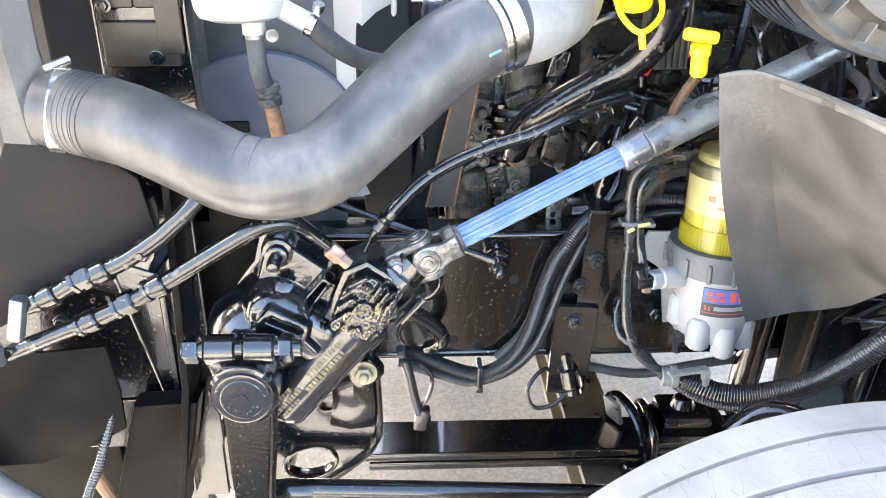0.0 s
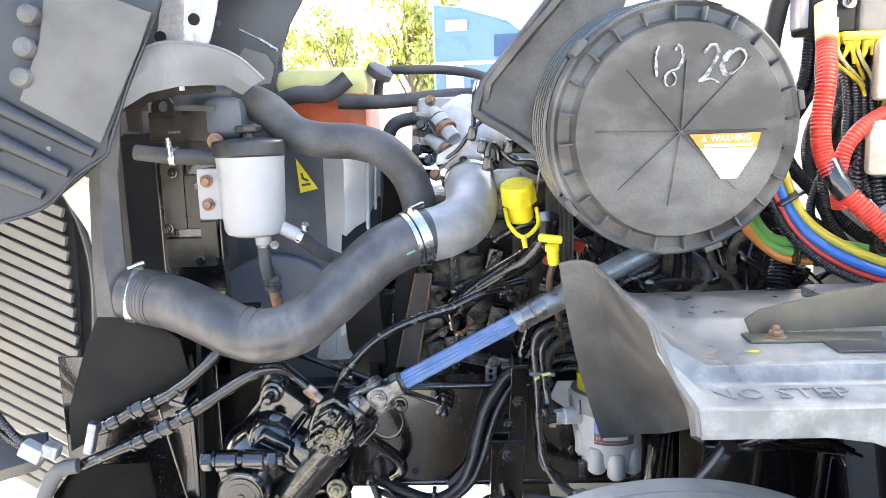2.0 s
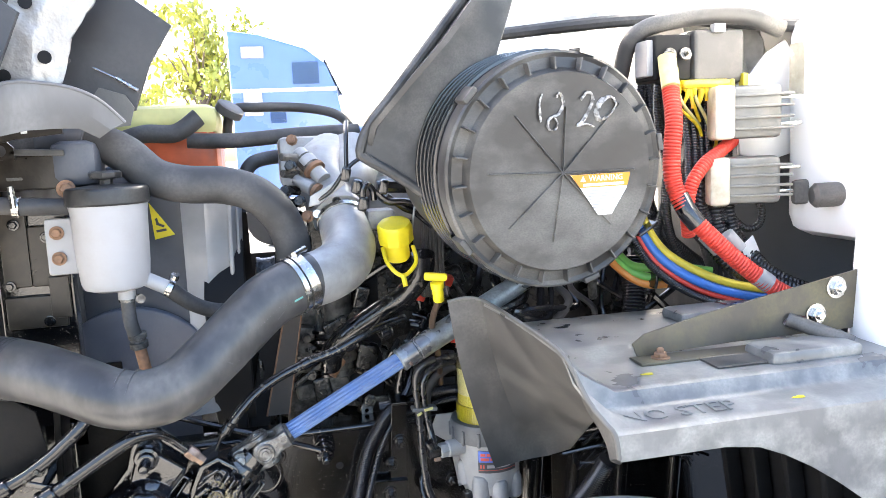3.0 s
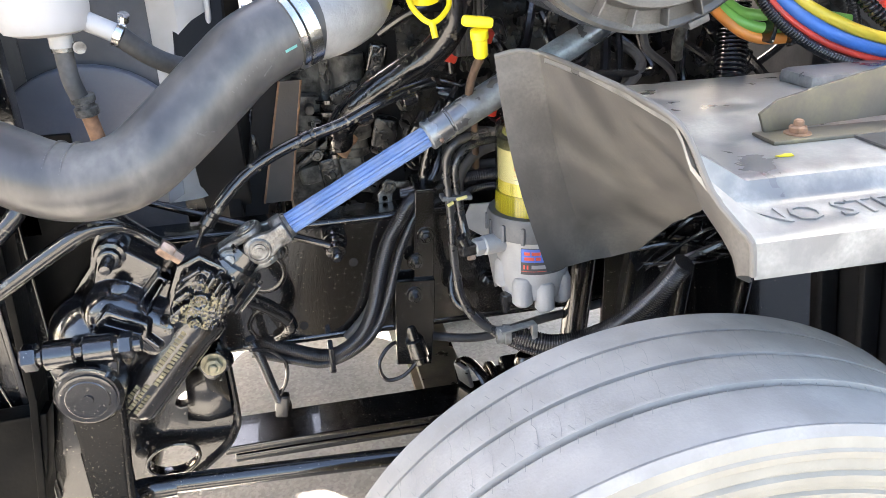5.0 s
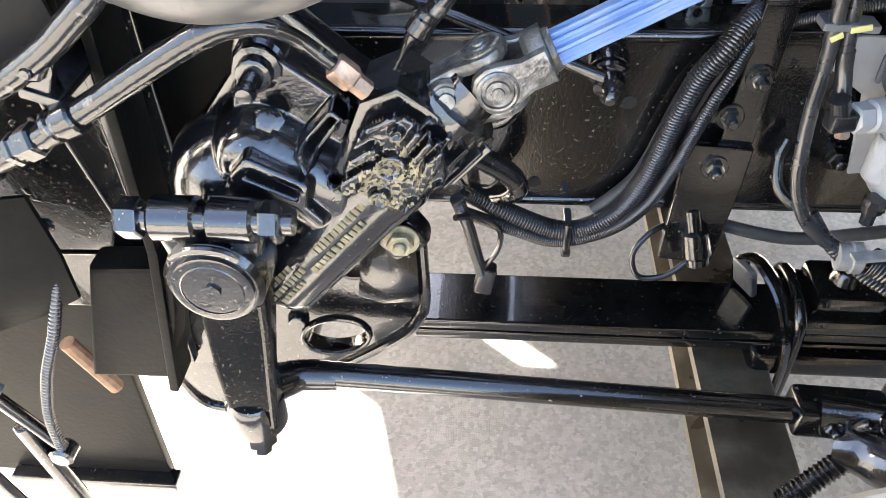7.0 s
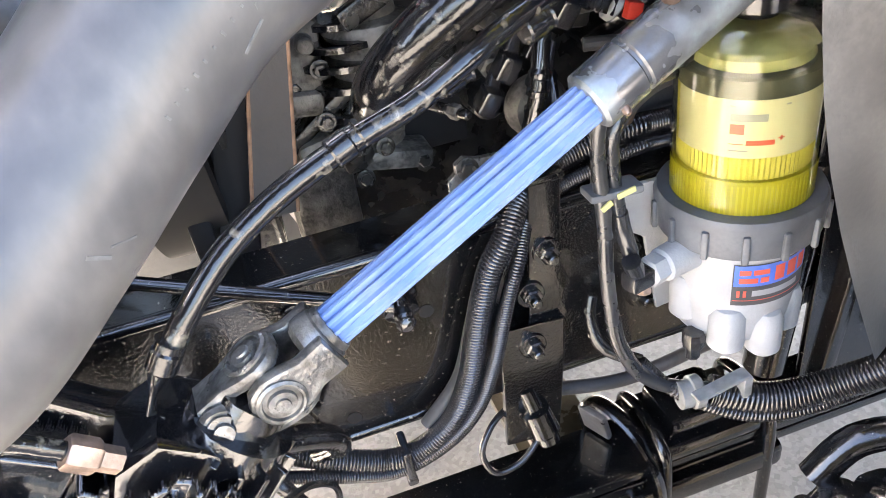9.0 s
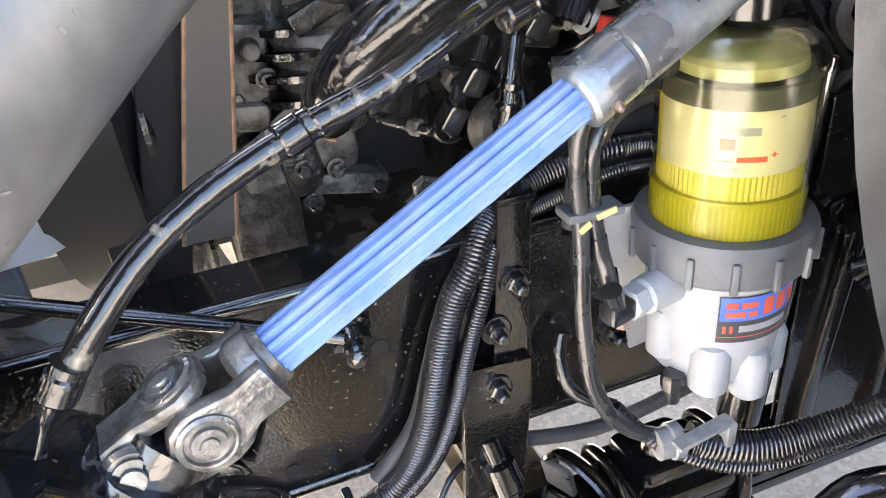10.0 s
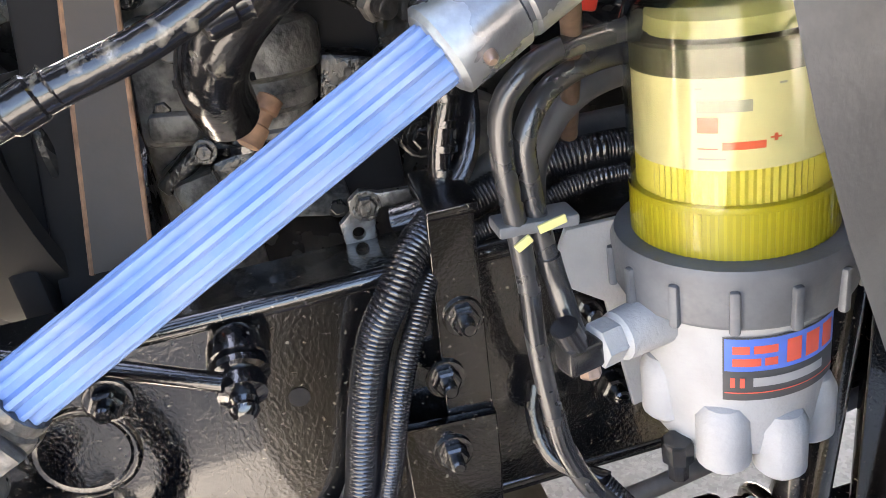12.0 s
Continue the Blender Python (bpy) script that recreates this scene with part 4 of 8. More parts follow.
STEELC = mat("lacquered cast steel", (0.17, 0.165, 0.155), 0.28, metal=0.6, var=0.5, scale=45, grain=0.7, gscale=110, dust=(0.045, 0.038, 0.03), dust_amt=0.85, dscale=48, depth=0.003, coat=0.5, dlo=0.44, dhi=0.60)
steering_shaft()

# cab stabiliser rod that runs behind the joint
t = thing("stabiliser_rod", (0.0, 1.4, 1.05), "thin black painted rod with a threaded end on the rail", "rod")
part("rod", Shape().rod((0.105, 1.36, 1.037), (-0.36, 1.50, 1.165), 0.008, n=14), CHASSIS, t)
part("threaded_end", Shape().lathe([(0.02, -0.012), (0.026, 0.0), (0.026, 0.016), (0.020, 0.018), (0.024, 0.021), (0.024, 0.027), (0.018, 0.03), (0.020, 0.034), (0.020, 0.046), (0.011, 0.048), (0.012, 0.052), (0.010, 0.056), (0.012, 0.06), (0.010, 0.064), (0.006, 0.067)], (0.114, 1.41, 1.036), (0.0, -0.9, -0.42), 18), GEAR, t)

# ---- front wheels ----
def wheel(y0, label, out=-1):
    """A ribbed steer tyre; y0 is the inner shoulder, out the way to its outer side."""
    cx, cz, W = 0.588, 0.525, 0.31
    axle = Vector((-0.041, out * 0.999, 0)) if out < 0 else Vector((0, 1, 0))
    fore = Vector((axle.y * out, -axle.x * out, 0))

    def fitted(sh):
        """The profile is drawn at a round size; the tyre is a little larger and steered slightly."""
        for v in sh.v:
            dx, dy, dz = v.x - cx, (v.y - y0) * out, v.z - cz
            v.xyz = Vector((0.5514, y0, 0.5481)) + axle * (dy * 0.945) + fore * (dx * 1.053) + Vector((0, 0, dz * 1.053))
        return sh

    t = thing("front_wheel", (cx, y0 + out * W / 2, 0), label, "wheel", group="front wheels")
    prof = [(0.29, 0.035), (0.36, 0.008), (0.44, 0.0), (0.49, 0.006), (0.513, 0.014), (0.5225, 0.026)]
    rib = []
    edges = [0.012, 0.066, 0.136, 0.207, 0.292]
    for i, (a, b) in enumerate(zip(edges, edges[1:])):
        crown = 0.527 - 0.0045 * abs((a + b) / 2 - 0.152) / 0.12
        rib += [(crown - 0.001, a + (0.005 if i else 0)), (crown, a + 0.009), (crown, b - 0.009), (crown - 0.001, b - (0.005 if i < 3 else 0))]
        if i < 3:
            rib += [(0.513, b - 0.0035), (0.513, b + 0.0035)]
    prof = prof[:3] + [(0.505, 0.004)] + rib + [(0.520, 0.2935), (0.520, 0.2965), (0.5245, 0.298), (0.515, 0.308), (0.49, 0.314), (0.44, 0.318), (0.40, 0.312), (0.36, 0.30), (0.29, 0.27)]
    tread = [p for p in prof if p[0] > 0.5]
    tyre = part("tyre", fitted(Shape().lathe(tread, (cx, y0, cz), (0, out, 0), 160, caps=False)), TIRE, t)
    part("inner_sidewall", fitted(Shape().lathe([(0.505, 0.004), (0.492, -0.012), (0.47, -0.024), (0.43, -0.030), (0.36, -0.020), (0.29, 0.02)], (cx, y0, cz), (0, out, 0), 96, caps=False)), SIDEWALL, tyre)
    part("outer_sidewall", fitted(Shape().lathe([(0.515, 0.308), (0.503, 0.3115), (0.501, 0.3095), (0.49, 0.314), (0.480, 0.3165), (0.478, 0.3145), (0.468, 0.3175), (0.458, 0.3185), (0.456, 0.3165), (0.44, 0.318), (0.425, 0.3165), (0.423, 0.3145), (0.40, 0.312), (0.36, 0.30), (0.29, 0.27)], (cx, y0, cz), (0, out, 0), 128, caps=False)), SIDEWALL, tyre, "brownish ribbed sidewall")
    for q, y in ((0.497, 0.311), (0.470, 0.316), (0.447, 0.3165), (0.410, 0.313)):
        part("sidewall_ring", fitted(Shape().lathe([(q - 0.007, y - 0.002), (q - 0.004, y + 0.0055), (q + 0.004, y + 0.0055), (q + 0.007, y - 0.002)], (cx, y0, cz), (0, out, 0), 120, caps=False)), SIDEWALL, tyre)
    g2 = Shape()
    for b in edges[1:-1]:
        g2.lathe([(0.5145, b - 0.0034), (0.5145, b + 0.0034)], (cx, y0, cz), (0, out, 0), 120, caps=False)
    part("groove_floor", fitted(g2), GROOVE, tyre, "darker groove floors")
    k = Shape()
    for i in range(150):
        a = math.radians(i * 2.4)
        for j, b in enumerate(edges[1:-1]):
            for sg in (-1, 1):
                aa = a + j * 0.01
                rr = 0.5272
                c = Vector((cx + rr * math.cos(aa), y0 + out * (b + sg * 0.013), cz + rr * math.sin(aa)))
                if c.z < 0.62:
                    continue
                tan = Vector((-math.sin(aa), 0, math.cos(aa)))
                w = Vector((0, out * sg * 0.012, 0)) + tan * 0.004
                h = tan * 0.0006
                k.grow([c - w / 2 - h, c + w / 2 - h, c + w / 2 + h, c - w / 2 + h], [(0, 1, 2, 3)])
    # wavy sipes across the two middle ribs
    for i in range(110):
        for j, (b0, b1) in enumerate(((0.072, 0.130), (0.142, 0.201))):
            a = math.radians(i * 3.27 + j * 1.4)
            if cz + 0.527 * math.sin(a) < 0.62:
                continue
            for n in range(5):
                p = []
                for u in (n / 5, (n + 1) / 5):
                    aa = a + 0.006 * (math.sin(u * 7.5) + (0.8 if u > 0.5 else -0.8))
                    p.append((Vector((cx + 0.5273 * math.cos(aa), y0 + out * (b0 + (b1 - b0) * u), cz + 0.5273 * math.sin(aa))), Vector((-math.sin(aa), 0, math.cos(aa))) * 0.00035))
                k.grow([p[0][0] - p[0][1], p[1][0] - p[1][1], p[1][0] + p[1][1], p[0][0] + p[0][1]], [(0, 1, 2, 3)])
    tagged(part("sipes", fitted(k), SIPE, tyre, "thin sipes along the ribs"), kind="stuff")
    r = Shape().lathe([(0.295, 0.03), (0.28, 0.06), (0.27, 0.2), (0.285, 0.24), (0.30, 0.272), (0.292, 0.278), (0.27, 0.25), (0.25, 0.2), (0.11, 0.17), (0.1, 0.2), (0.0, 0.2)], (cx, y0, cz), (0, out, 0), 64, caps=False)
    part("rim", fitted(r), WHITE, t, "pale painted steel rim")
    return t


wheel(0.822, "large dust-grey ribbed steer tyre on a pale rim")
wheel(2.80, "far-side dusty front tyre on a pale rim", 1)


# ---- fuel filter ----
FX, FY = 0.518, 1.338


def fuel_filter():
    t = thing("fuel_filter", (FX, FY, 0.9), "upright fuel filter with clear yellow bowl and grey cast base", "fuel filter")
    b = Shape().lathe([(0.05, 0.893), (0.066, 0.898), (0.07, 0.918), (0.074, 0.96), (0.077, 1.028), (0.077, 1.035)], (FX, FY, 0), n=48)
    body = part("base_casting", b, FILTERCAST, t, "grey painted cast base with lobes")
    for a, z, r in ((-178, 0.945, 0.021), (-127, 0.918, 0.022), (-84, 0.906, 0.021), (-38, 0.912, 0.021), (10, 0.93, 0.02)):
        x, y = FX + 0.062 * math.cos(radians(a)), FY + 0.062 * math.sin(radians(a))
        part("lobe", Shape().lathe([(r * 0.7, -0.033), (r, -0.026), (r, 0.018), (r * 0.75, 0.03), (r * 0.3, 0.034)], (x, y, z), (0, 0, 1), 18), FILTERCAST, body)
    c = Shape().lathe([(0.078, 1.028), (0.09, 1.033), (0.0925, 1.038), (0.0945, 1.073), (0.091, 1.081), (0.078, 1.082)], (FX, FY, 0), n=64)
    col = part("collar", c, COLLAR, t, "ribbed dark grey plastic lock collar")
    for i in range(14):
        a = 2 * math.pi * i / 14 + 0.15
        part("rib", Shape().box((FX + 0.095 * math.cos(a), FY + 0.095 * math.sin(a), 1.05), (0.007, 0.008, 0.036), (0, 0, math.degrees(a)), bev=0.0025), COLLAR, col)
    # filter element in the bowl
    n = 160
    fuel = Shape().lathe([(0.0755, 1.06), (0.0755, 1.1195), (0.0748, 1.1215), (0.070, 1.122), (0.0, 1.122)], (FX, FY, 0), n=96, caps=False)
    part("fuel", fuel, FUEL, t, "bright yellow fuel in the foot of the bowl")
    # thin strips of a second yellow draw the pleat shading
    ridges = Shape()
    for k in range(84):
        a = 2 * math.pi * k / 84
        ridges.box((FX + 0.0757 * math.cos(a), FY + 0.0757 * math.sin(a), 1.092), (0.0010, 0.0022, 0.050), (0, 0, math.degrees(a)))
    part("pleat_shadows", ridges, FUELRIDGE, t, "yellow strips drawing the shading of pleats in the fuel")
    s = Shape()
    for z in (1.115, 1.22):
        s.v += [Vector((FX + (0.0690 + 0.0016 * (i % 2)) * math.cos(2 * math.pi * i / n), FY + (0.0690 + 0.0016 * (i % 2)) * math.sin(2 * math.pi * i / n), z)) for i in range(n)]
    s.f += [(i, (i + 1) % n, n + (i + 1) % n, n + i) for i in range(n)]
    part("pleated_element", s, PLEAT, t)
    part("end_cap", Shape().lathe([(0.0715, 1.212), (0.0715, 1.231), (0.068, 1.234), (0.02, 1.235)], (FX, FY, 0), n=48), DARKBAND, t)
    part("inner_dome", Shape().lathe([(0.066, 1.2365), (0.065, 1.246), (0.055, 1.257), (0.032, 1.263), (0.006, 1.264)], (FX, FY, 0), n=48), HAZE, t, "hazy yellowed dome lining")
    # paper label round the element, facing the steering side
    def wrap(a0, a1, z0, z1, r):
        w = Shape()
        m = 24
        for z in (z0, z1):
            w.v += [Vector((FX + r * math.cos(radians(a0 + (a1 - a0) * i / m)), FY + r * math.sin(radians(a0 + (a1 - a0) * i / m)), z)) for i in range(m + 1)]
        w.f += [(i, i + 1, m + 2 + i, m + 1 + i) for i in range(m)]
        return w
    lab = part("paper_label", wrap(-195, -15, 1.148, 1.212, 0.0712), PAPER, t, "cream paper label with red square")
    part("red_square", wrap(-139, -128, 1.175, 1.186, 0.0716), REDINK, lab)
    w = Shape()
    for a0, a1, z0, z1 in ((-139, -111, 1.189, 1.197), (-140, -136, 1.2045, 1.206), (-98, -94, 1.2045, 1.206), (-139, -124, 1.156, 1.1575)):
        w2 = wrap(a0, a1, z0, z1, 0.0716)
        w.grow(w2.v, w2.f)
    part("print", w, GREYINK, lab, "grey bars of unreadable print")
    w = Shape()
    for a0, a1, z0, z1 in ((-139, -128, 1.1635, 1.1645), (-126, -104, 1.163, 1.1685), (-102, -96, 1.169, 1.1702), (-100, -98, 1.167, 1.1722)):
        w2 = wrap(a0, a1, z0, z1, 0.0716)
        w.grow(w2.v, w2.f)
    part("print", w, REDINK, lab, "red bars of print")
    bowl = Shape().lathe([(0.0775, 1.068), (0.0765, 1.233), (0.0785, 1.236), (0.0785, 1.243), (0.073, 1.258), (0.056, 1.270), (0.030, 1.275), (0.0, 1.2755), (0.0, 1.2735), (0.029, 1.273), (0.054, 1.268), (0.0705, 1.2565), (0.0745, 1.2415), (0.0755, 1.068)], (FX, FY, 0), n=64, caps=False)
    b = part("bowl", bowl, CLEAR, t, "clear amber plastic bowl")
    b.visible_shadow = False
    knob = Shape().lathe([(0.022, 1.272), (0.024, 1.277), (0.031, 1.281), (0.031, 1.302), (0.027, 1.307), (0.014, 1.308)], (FX, FY, 0), n=12)
    part("vent_cap", knob, LOOM, t, "black octagonal vent cap")
    # base label, wrapped on the casting
    L = part("base_label", wrap(-126, -52, 0.962, 1.019, 0.0782), INK, body, "blue and black label with red bars")
    part("blue_field", wrap(-125, -53, 0.989, 1.0175, 0.0785), BLUEINK, L)
    w = Shape()
    for a0, a1, z0, z1 in ((-121, -112, 1.0045, 1.0115), (-110, -97, 1.0045, 1.0115), (-121, -106, 0.9935, 1.0005), (-104, -97, 0.9935, 1.0005), (-92, -83, 0.993, 1.0135), (-80, -70, 0.993, 1.0135), (-67, -57, 0.993, 1.0135)):
        w2 = wrap(a0, a1, z0, z1, 0.0788)
        w.grow(w2.v, w2.f)
    for a0, a1, z0, z1 in ((-125, -53, 0.9688, 0.9698), (-122, -119.5, 0.974, 0.983), (-117, -114.5, 0.974, 0.983)):
        w2 = wrap(a0, a1, z0, z1, 0.0788)
        w.grow(w2.v, w2.f)
    part("red_print", w, REDINK, L)
    w = Shape()
    w = wrap(-110, -66, 0.975, 0.983, 0.0788)
    part("grey_print", w, GREYINK, L)
    # side port with elbow
    P = Vector((0.405, 1.312, 1.018))
    d = Vector((-0.95, -0.25, 0)).normalized()
    part("port", Shape().rod(P - d * 0.07, P + d * 0.002, 0.023, 0.02, 20, 0.003).lathe([(0.0175, 0), (0.0185, 0.003), (0.0185, 0.018), (0.015, 0.02)], P + d * 0.002, d, 6), FILTERCAST, body)
    part("elbow", Shape().box(P + d * 0.035, (0.034, 0.024, 0.024), (0, 0, 14), bev=0.005).rod(P + d * 0.035, P + d * 0.035 + Vector((-0.012, -0.005, 0.03)), 0.011, n=14), LOOM, t, "black quick-connect elbow")
    part("copper_plug", Shape().lathe([(0.008, 0), (0.009, 0.01), (0.007, 0.012)], P + d * 0.028 + Vector((0, 0, -0.012)), (0, -0.3, -1), 6), COPPER, t)
    # back plate that carries the filter
    part("back_plate", Shape().plate([(0.38, 1.035), (0.40, 1.078), (0.56, 1.075), (0.60, 0.9), (0.45, 0.88), (0.43, 1.0)], 0.008, XZ(1.40), bev=0.002), FILTERCAST, t)
    for x in (0.555, 0.45):
        part("drain_fitting", Shape().lathe([(0.012, 0), (0.014, 0.004), (0.014, 0.02), (0.009, 0.022), (0.009, 0.04)], (x, FY - 0.03, 0.905), (0, 0, -1), 8), LOOM, t)


fuel_filter()

# ---- hoses and lines round the filter ----
def hose(name, pts, r, material, label, ridge=0.0, pitch=0.006, n=16, ends=(), group=""):
    t = thing(name, pts[0], label, "hose" if "hose" in name else "cable", group)
    part("run", Shape().tube(pts, r, n, 0.008, ridge, pitch), material, t)
    for p, d, rr, L, mt in ends:
        part("end_fitting", Shape().lathe([(rr * 0.9, 0), (rr, 0.002), (rr, L * 0.45), (rr * 0.85, L * 0.5), (rr * 0.85, L)], p, d, 16), mt, t)
    return t


a = hose("fuel_hose", [(0.56, 1.36, 1.238), (0.444, 1.35, 1.240), (0.391, 1.338, 1.239), (0.360, 1.33, 1.230), (0.342, 1.33, 1.210), (0.338, 1.33, 1.175), (0.341, 1.33, 1.130), (0.345, 1.33, 1.075), (0.346, 1.33, 1.02), (0.350, 1.328, 0.965), (0.358, 1.326, 0.91), (0.378, 1.32, 0.862), (0.405, 1.312, 0.834), (0.435, 1.303, 0.820), (0.47, 1.295, 0.812)], 0.0086, FUELLINE, "glossy black fuel line bent along the filter")
part("lower_sleeve", Shape().tube([(0.352, 1.328, 0.95), (0.358, 1.326, 0.91), (0.378, 1.32, 0.862), (0.405, 1.312, 0.834), (0.435, 1.303, 0.820)], 0.0096, 16, 0.008), FUELLINE, a)
b = hose("fuel_hose", [(0.58, 1.39, 1.215), (0.45, 1.37, 1.220), (0.40, 1.352, 1.218), (0.372, 1.34, 1.206), (0.357, 1.335, 1.183), (0.357, 1.335, 1.15), (0.361, 1.335, 1.112), (0.367, 1.332, 1.07), (0.372, 1.322, 1.038), (0.375, 1.31, 1.016)], 0.0086, FUELLINE, "glossy black fuel line to the filter port")
part("end_sleeve", Shape().tube([(0.364, 1.333, 1.09), (0.367, 1.332, 1.07), (0.372, 1.322, 1.038)], 0.0096, 16, 0.008), FUELLINE, b)
hose("fuel_hose", [(0.60, 1.43, 1.19), (0.47, 1.41, 1.195), (0.415, 1.395, 1.185), (0.385, 1.39, 1.155), (0.378, 1.40, 1.12), (0.38, 1.415, 1.06)], 0.0105, RUBBER, "dull black line behind the fuel lines")
t = thing("cable_tie", (0.358, 1.34, 1.11), "grey and yellow tie round two fuel lines", "cable tie")
part("strap", Shape().box((0.357, 1.336, 1.12), (0.062, 0.03, 0.010), (0, 3, 0), bev=0.003), COLLAR, t)
part("yellow_tape", Shape().box((0.366, 1.3205, 1.121), (0.022, 0.003, 0.007), (0, -12, 0), bev=0.001).box((0.343, 1.3205, 1.111), (0.014, 0.003, 0.007), (0, -30, 0), bev=0.001), CREAM, t, "yellow tape")
hose("drain_hose", [(0.465, 1.29, 0.815), (0.53, 1.26, 0.80), (0.60, 1.235, 0.815), (0.66, 1.19, 0.87), (0.70, 1.14, 0.95), (0.73, 1.10, 1.03)], 0.021, LOOM, "thick black corrugated hose under the fuel filter", 0.0018, 0.0055, 20, [((0.455, 1.293, 0.817), (-1, 0.1, 0), 0.022, 0.03, GASKET)])
hose("wiring_loom", [(0.39, 1.33, 0.86), (0.43, 1.30, 0.815), (0.50, 1.26, 0.785), (0.58, 1.235, 0.785), (0.66, 1.20, 0.84), (0.72, 1.15, 0.93)], 0.0095, LOOM, "thin black corrugated loom under the drain hose", 0.0016, 0.005, 12)
hose("wiring_loom", [(0.36, 1.40, 0.93), (0.352, 1.39, 0.90), (0.36, 1.37, 0.865), (0.40, 1.345, 0.845)], 0.009, PAINTHOSE, "short black hose behind the fuel line")
t = thing("clear_clamp", (0.46, 1.28, 0.83), "clear plastic zip clamp and tab under the filter", "clamp")
part("strap", Shape().box((0.463, 1.265, 0.847), (0.075, 0.018, 0.006), (0, -6, 4), bev=0.002).box((0.498, 1.268, 0.832), (0.012, 0.02, 0.035), bev=0.002), GASKET, t)

# looms along the rail
rail_looms = [hose("wiring_loom", [(0.62, 1.47, 1.10), (0.46, 1.455, 1.118), (0.389, 1.458, 1.110), (0.335, 1.452, 1.098), (0.300, 1.437, 1.094), (0.272, 1.407, 1.087), (0.249, 1.385, 1.064), (0.226, 1.382, 1.03), (0.208, 1.38, 0.98), (0.195, 1.38, 0.93), (0.180, 1.38, 0.873), (0.152, 1.382, 0.815), (0.105, 1.385, 0.778), (0.06, 1.39, 0.772), (0.0, 1.40, 0.79), (-0.06, 1.42, 0.81)], 0.0158, LOOM, "black split corrugated loom sweeping down the frame rail", 0.0014, 0.0042, 18, group="looms on the frame rail"),
              hose("wiring_loom", [(0.62, 1.46, 1.075), (0.461, 1.44, 1.098), (0.389, 1.44, 1.086), (0.330, 1.432, 1.076), (0.287, 1.412, 1.062), (0.261, 1.38, 1.034), (0.243, 1.37, 1.0), (0.228, 1.368, 0.955), (0.212, 1.368, 0.90), (0.185, 1.37, 0.835), (0.140, 1.375, 0.785), (0.07, 1.38, 0.757), (0.01, 1.385, 0.770), (-0.08, 1.40, 0.795)], 0.0098, LOOM, "thin black corrugated loom beside the thick one", 0.0010, 0.0034, 14, group="looms on the frame rail")]
hose("wiring_loom", [(0.262, 1.405, 1.06), (0.222, 1.405, 1.0), (0.200, 1.402, 0.94), (0.172, 1.402, 0.86), (0.12, 1.402, 0.80)], 0.010, RUBBER, "dull black cable behind the rail looms", group="looms on the frame rail")
t = thing("loom_clip", (0.075, 1.38, 0.76), "small black clip under the looms", "clip")
part("clip_body", Shape().box((0.082, 1.385, 0.775), (0.012, 0.045, 0.05), bev=0.004).box((0.082, 1.37, 0.747), (0.014, 0.016, 0.014), bev=0.003), LOOM, t)
hose("wiring_loom", [(-0.075, 1.33, 0.87), (-0.06, 1.35, 0.80), (-0.05, 1.385, 0.72), (-0.04, 1.40, 0.665)], 0.010, LOOM, "black corrugated pigtail hanging beside the steering gear", 0.0016, 0.005, 14)
t = thing("connector", (-0.04, 1.40, 0.65), "black connector hanging at the end of the pigtail", "connector")
part("shell", Shape().box((-0.036, 1.403, 0.655), (0.03, 0.026, 0.055), (0, 10, 0), bev=0.006), LOOM, t)
part("wire_loop", Shape().tube([(-0.045, 1.40, 0.675), (-0.02, 1.39, 0.72), (-0.015, 1.37, 0.78), (-0.04, 1.34, 0.83), (-0.075, 1.30, 0.86)], 0.0045, 8, 0.01).tube([(-0.026, 1.40, 0.68), (-0.022, 1.41, 0.64), (-0.034, 1.41, 0.628)], 0.006, 8, 0.01), LOOM, t)
hose("power_hose", [(-0.075, 1.26, 1.0), (-0.03, 1.30, 0.95), (0.0, 1.33, 0.905), (0.005, 1.35, 0.87), (-0.02, 1.38, 0.84)], 0.015, PAINTHOSE, "short glossy black hose under the universal joint")

# bracket bolted on the rail
t = thing("loom_bracket", (0.29, 1.41, 0.7), "black steel strap bracket bolted to the frame rail", "bracket")
part("strap", Shape().plate([(0.287, 1.118), (0.327, 1.116), (0.316, 0.90), (0.272, 0.90)], 0.007, XZ(1.4065), bev=0.002), CHASSIS, t)
part("top_lip", Shape().box((0.309, 1.437, 1.121), (0.044, 0.080, 0.007), (7, 0, 0), bev=0.002).rod((0.288, 1.403, 1.115), (0.328, 1.403, 1.114), 0.0055, n=12), CHASSIS, t)
part("lower_plate", Shape().plate([(0.230, 0.925), (0.317, 0.918), (0.315, 0.86), (0.300, 0.712), (0.222, 0.722)], 0.012, XZ(1.4), bev=0.003), CHASSIS, t)
for x, z in ((0.303, 1.018), (0.278, 0.962), (0.271, 0.889)):
    part("bolt", Shape().bolt((x, 1.399 if z > 0.93 else 1.388, z), (0, -1, 0), 0.0125, 0.011, stud=0.012), GEAR, t)
part("damper_stud", Shape().lathe([(0.012, 0), (0.012, 0.03), (0.02, 0.035), (0.021, 0.07), (0.016, 0.075), (0.016, 0.085), (0.01, 0.088)], (0.258, 1.395, 0.81), (0.22, -0.35, -1), 18), CHASSIS, t)
hose("wiring_loop", [(0.27, 1.38, 0.735), (0.235, 1.37, 0.705), (0.195, 1.37, 0.70), (0.182, 1.38, 0.735), (0.205, 1.395, 0.765), (0.232, 1.41, 0.77)], 0.0045, LOOM, "thin black cable loop at the bracket")
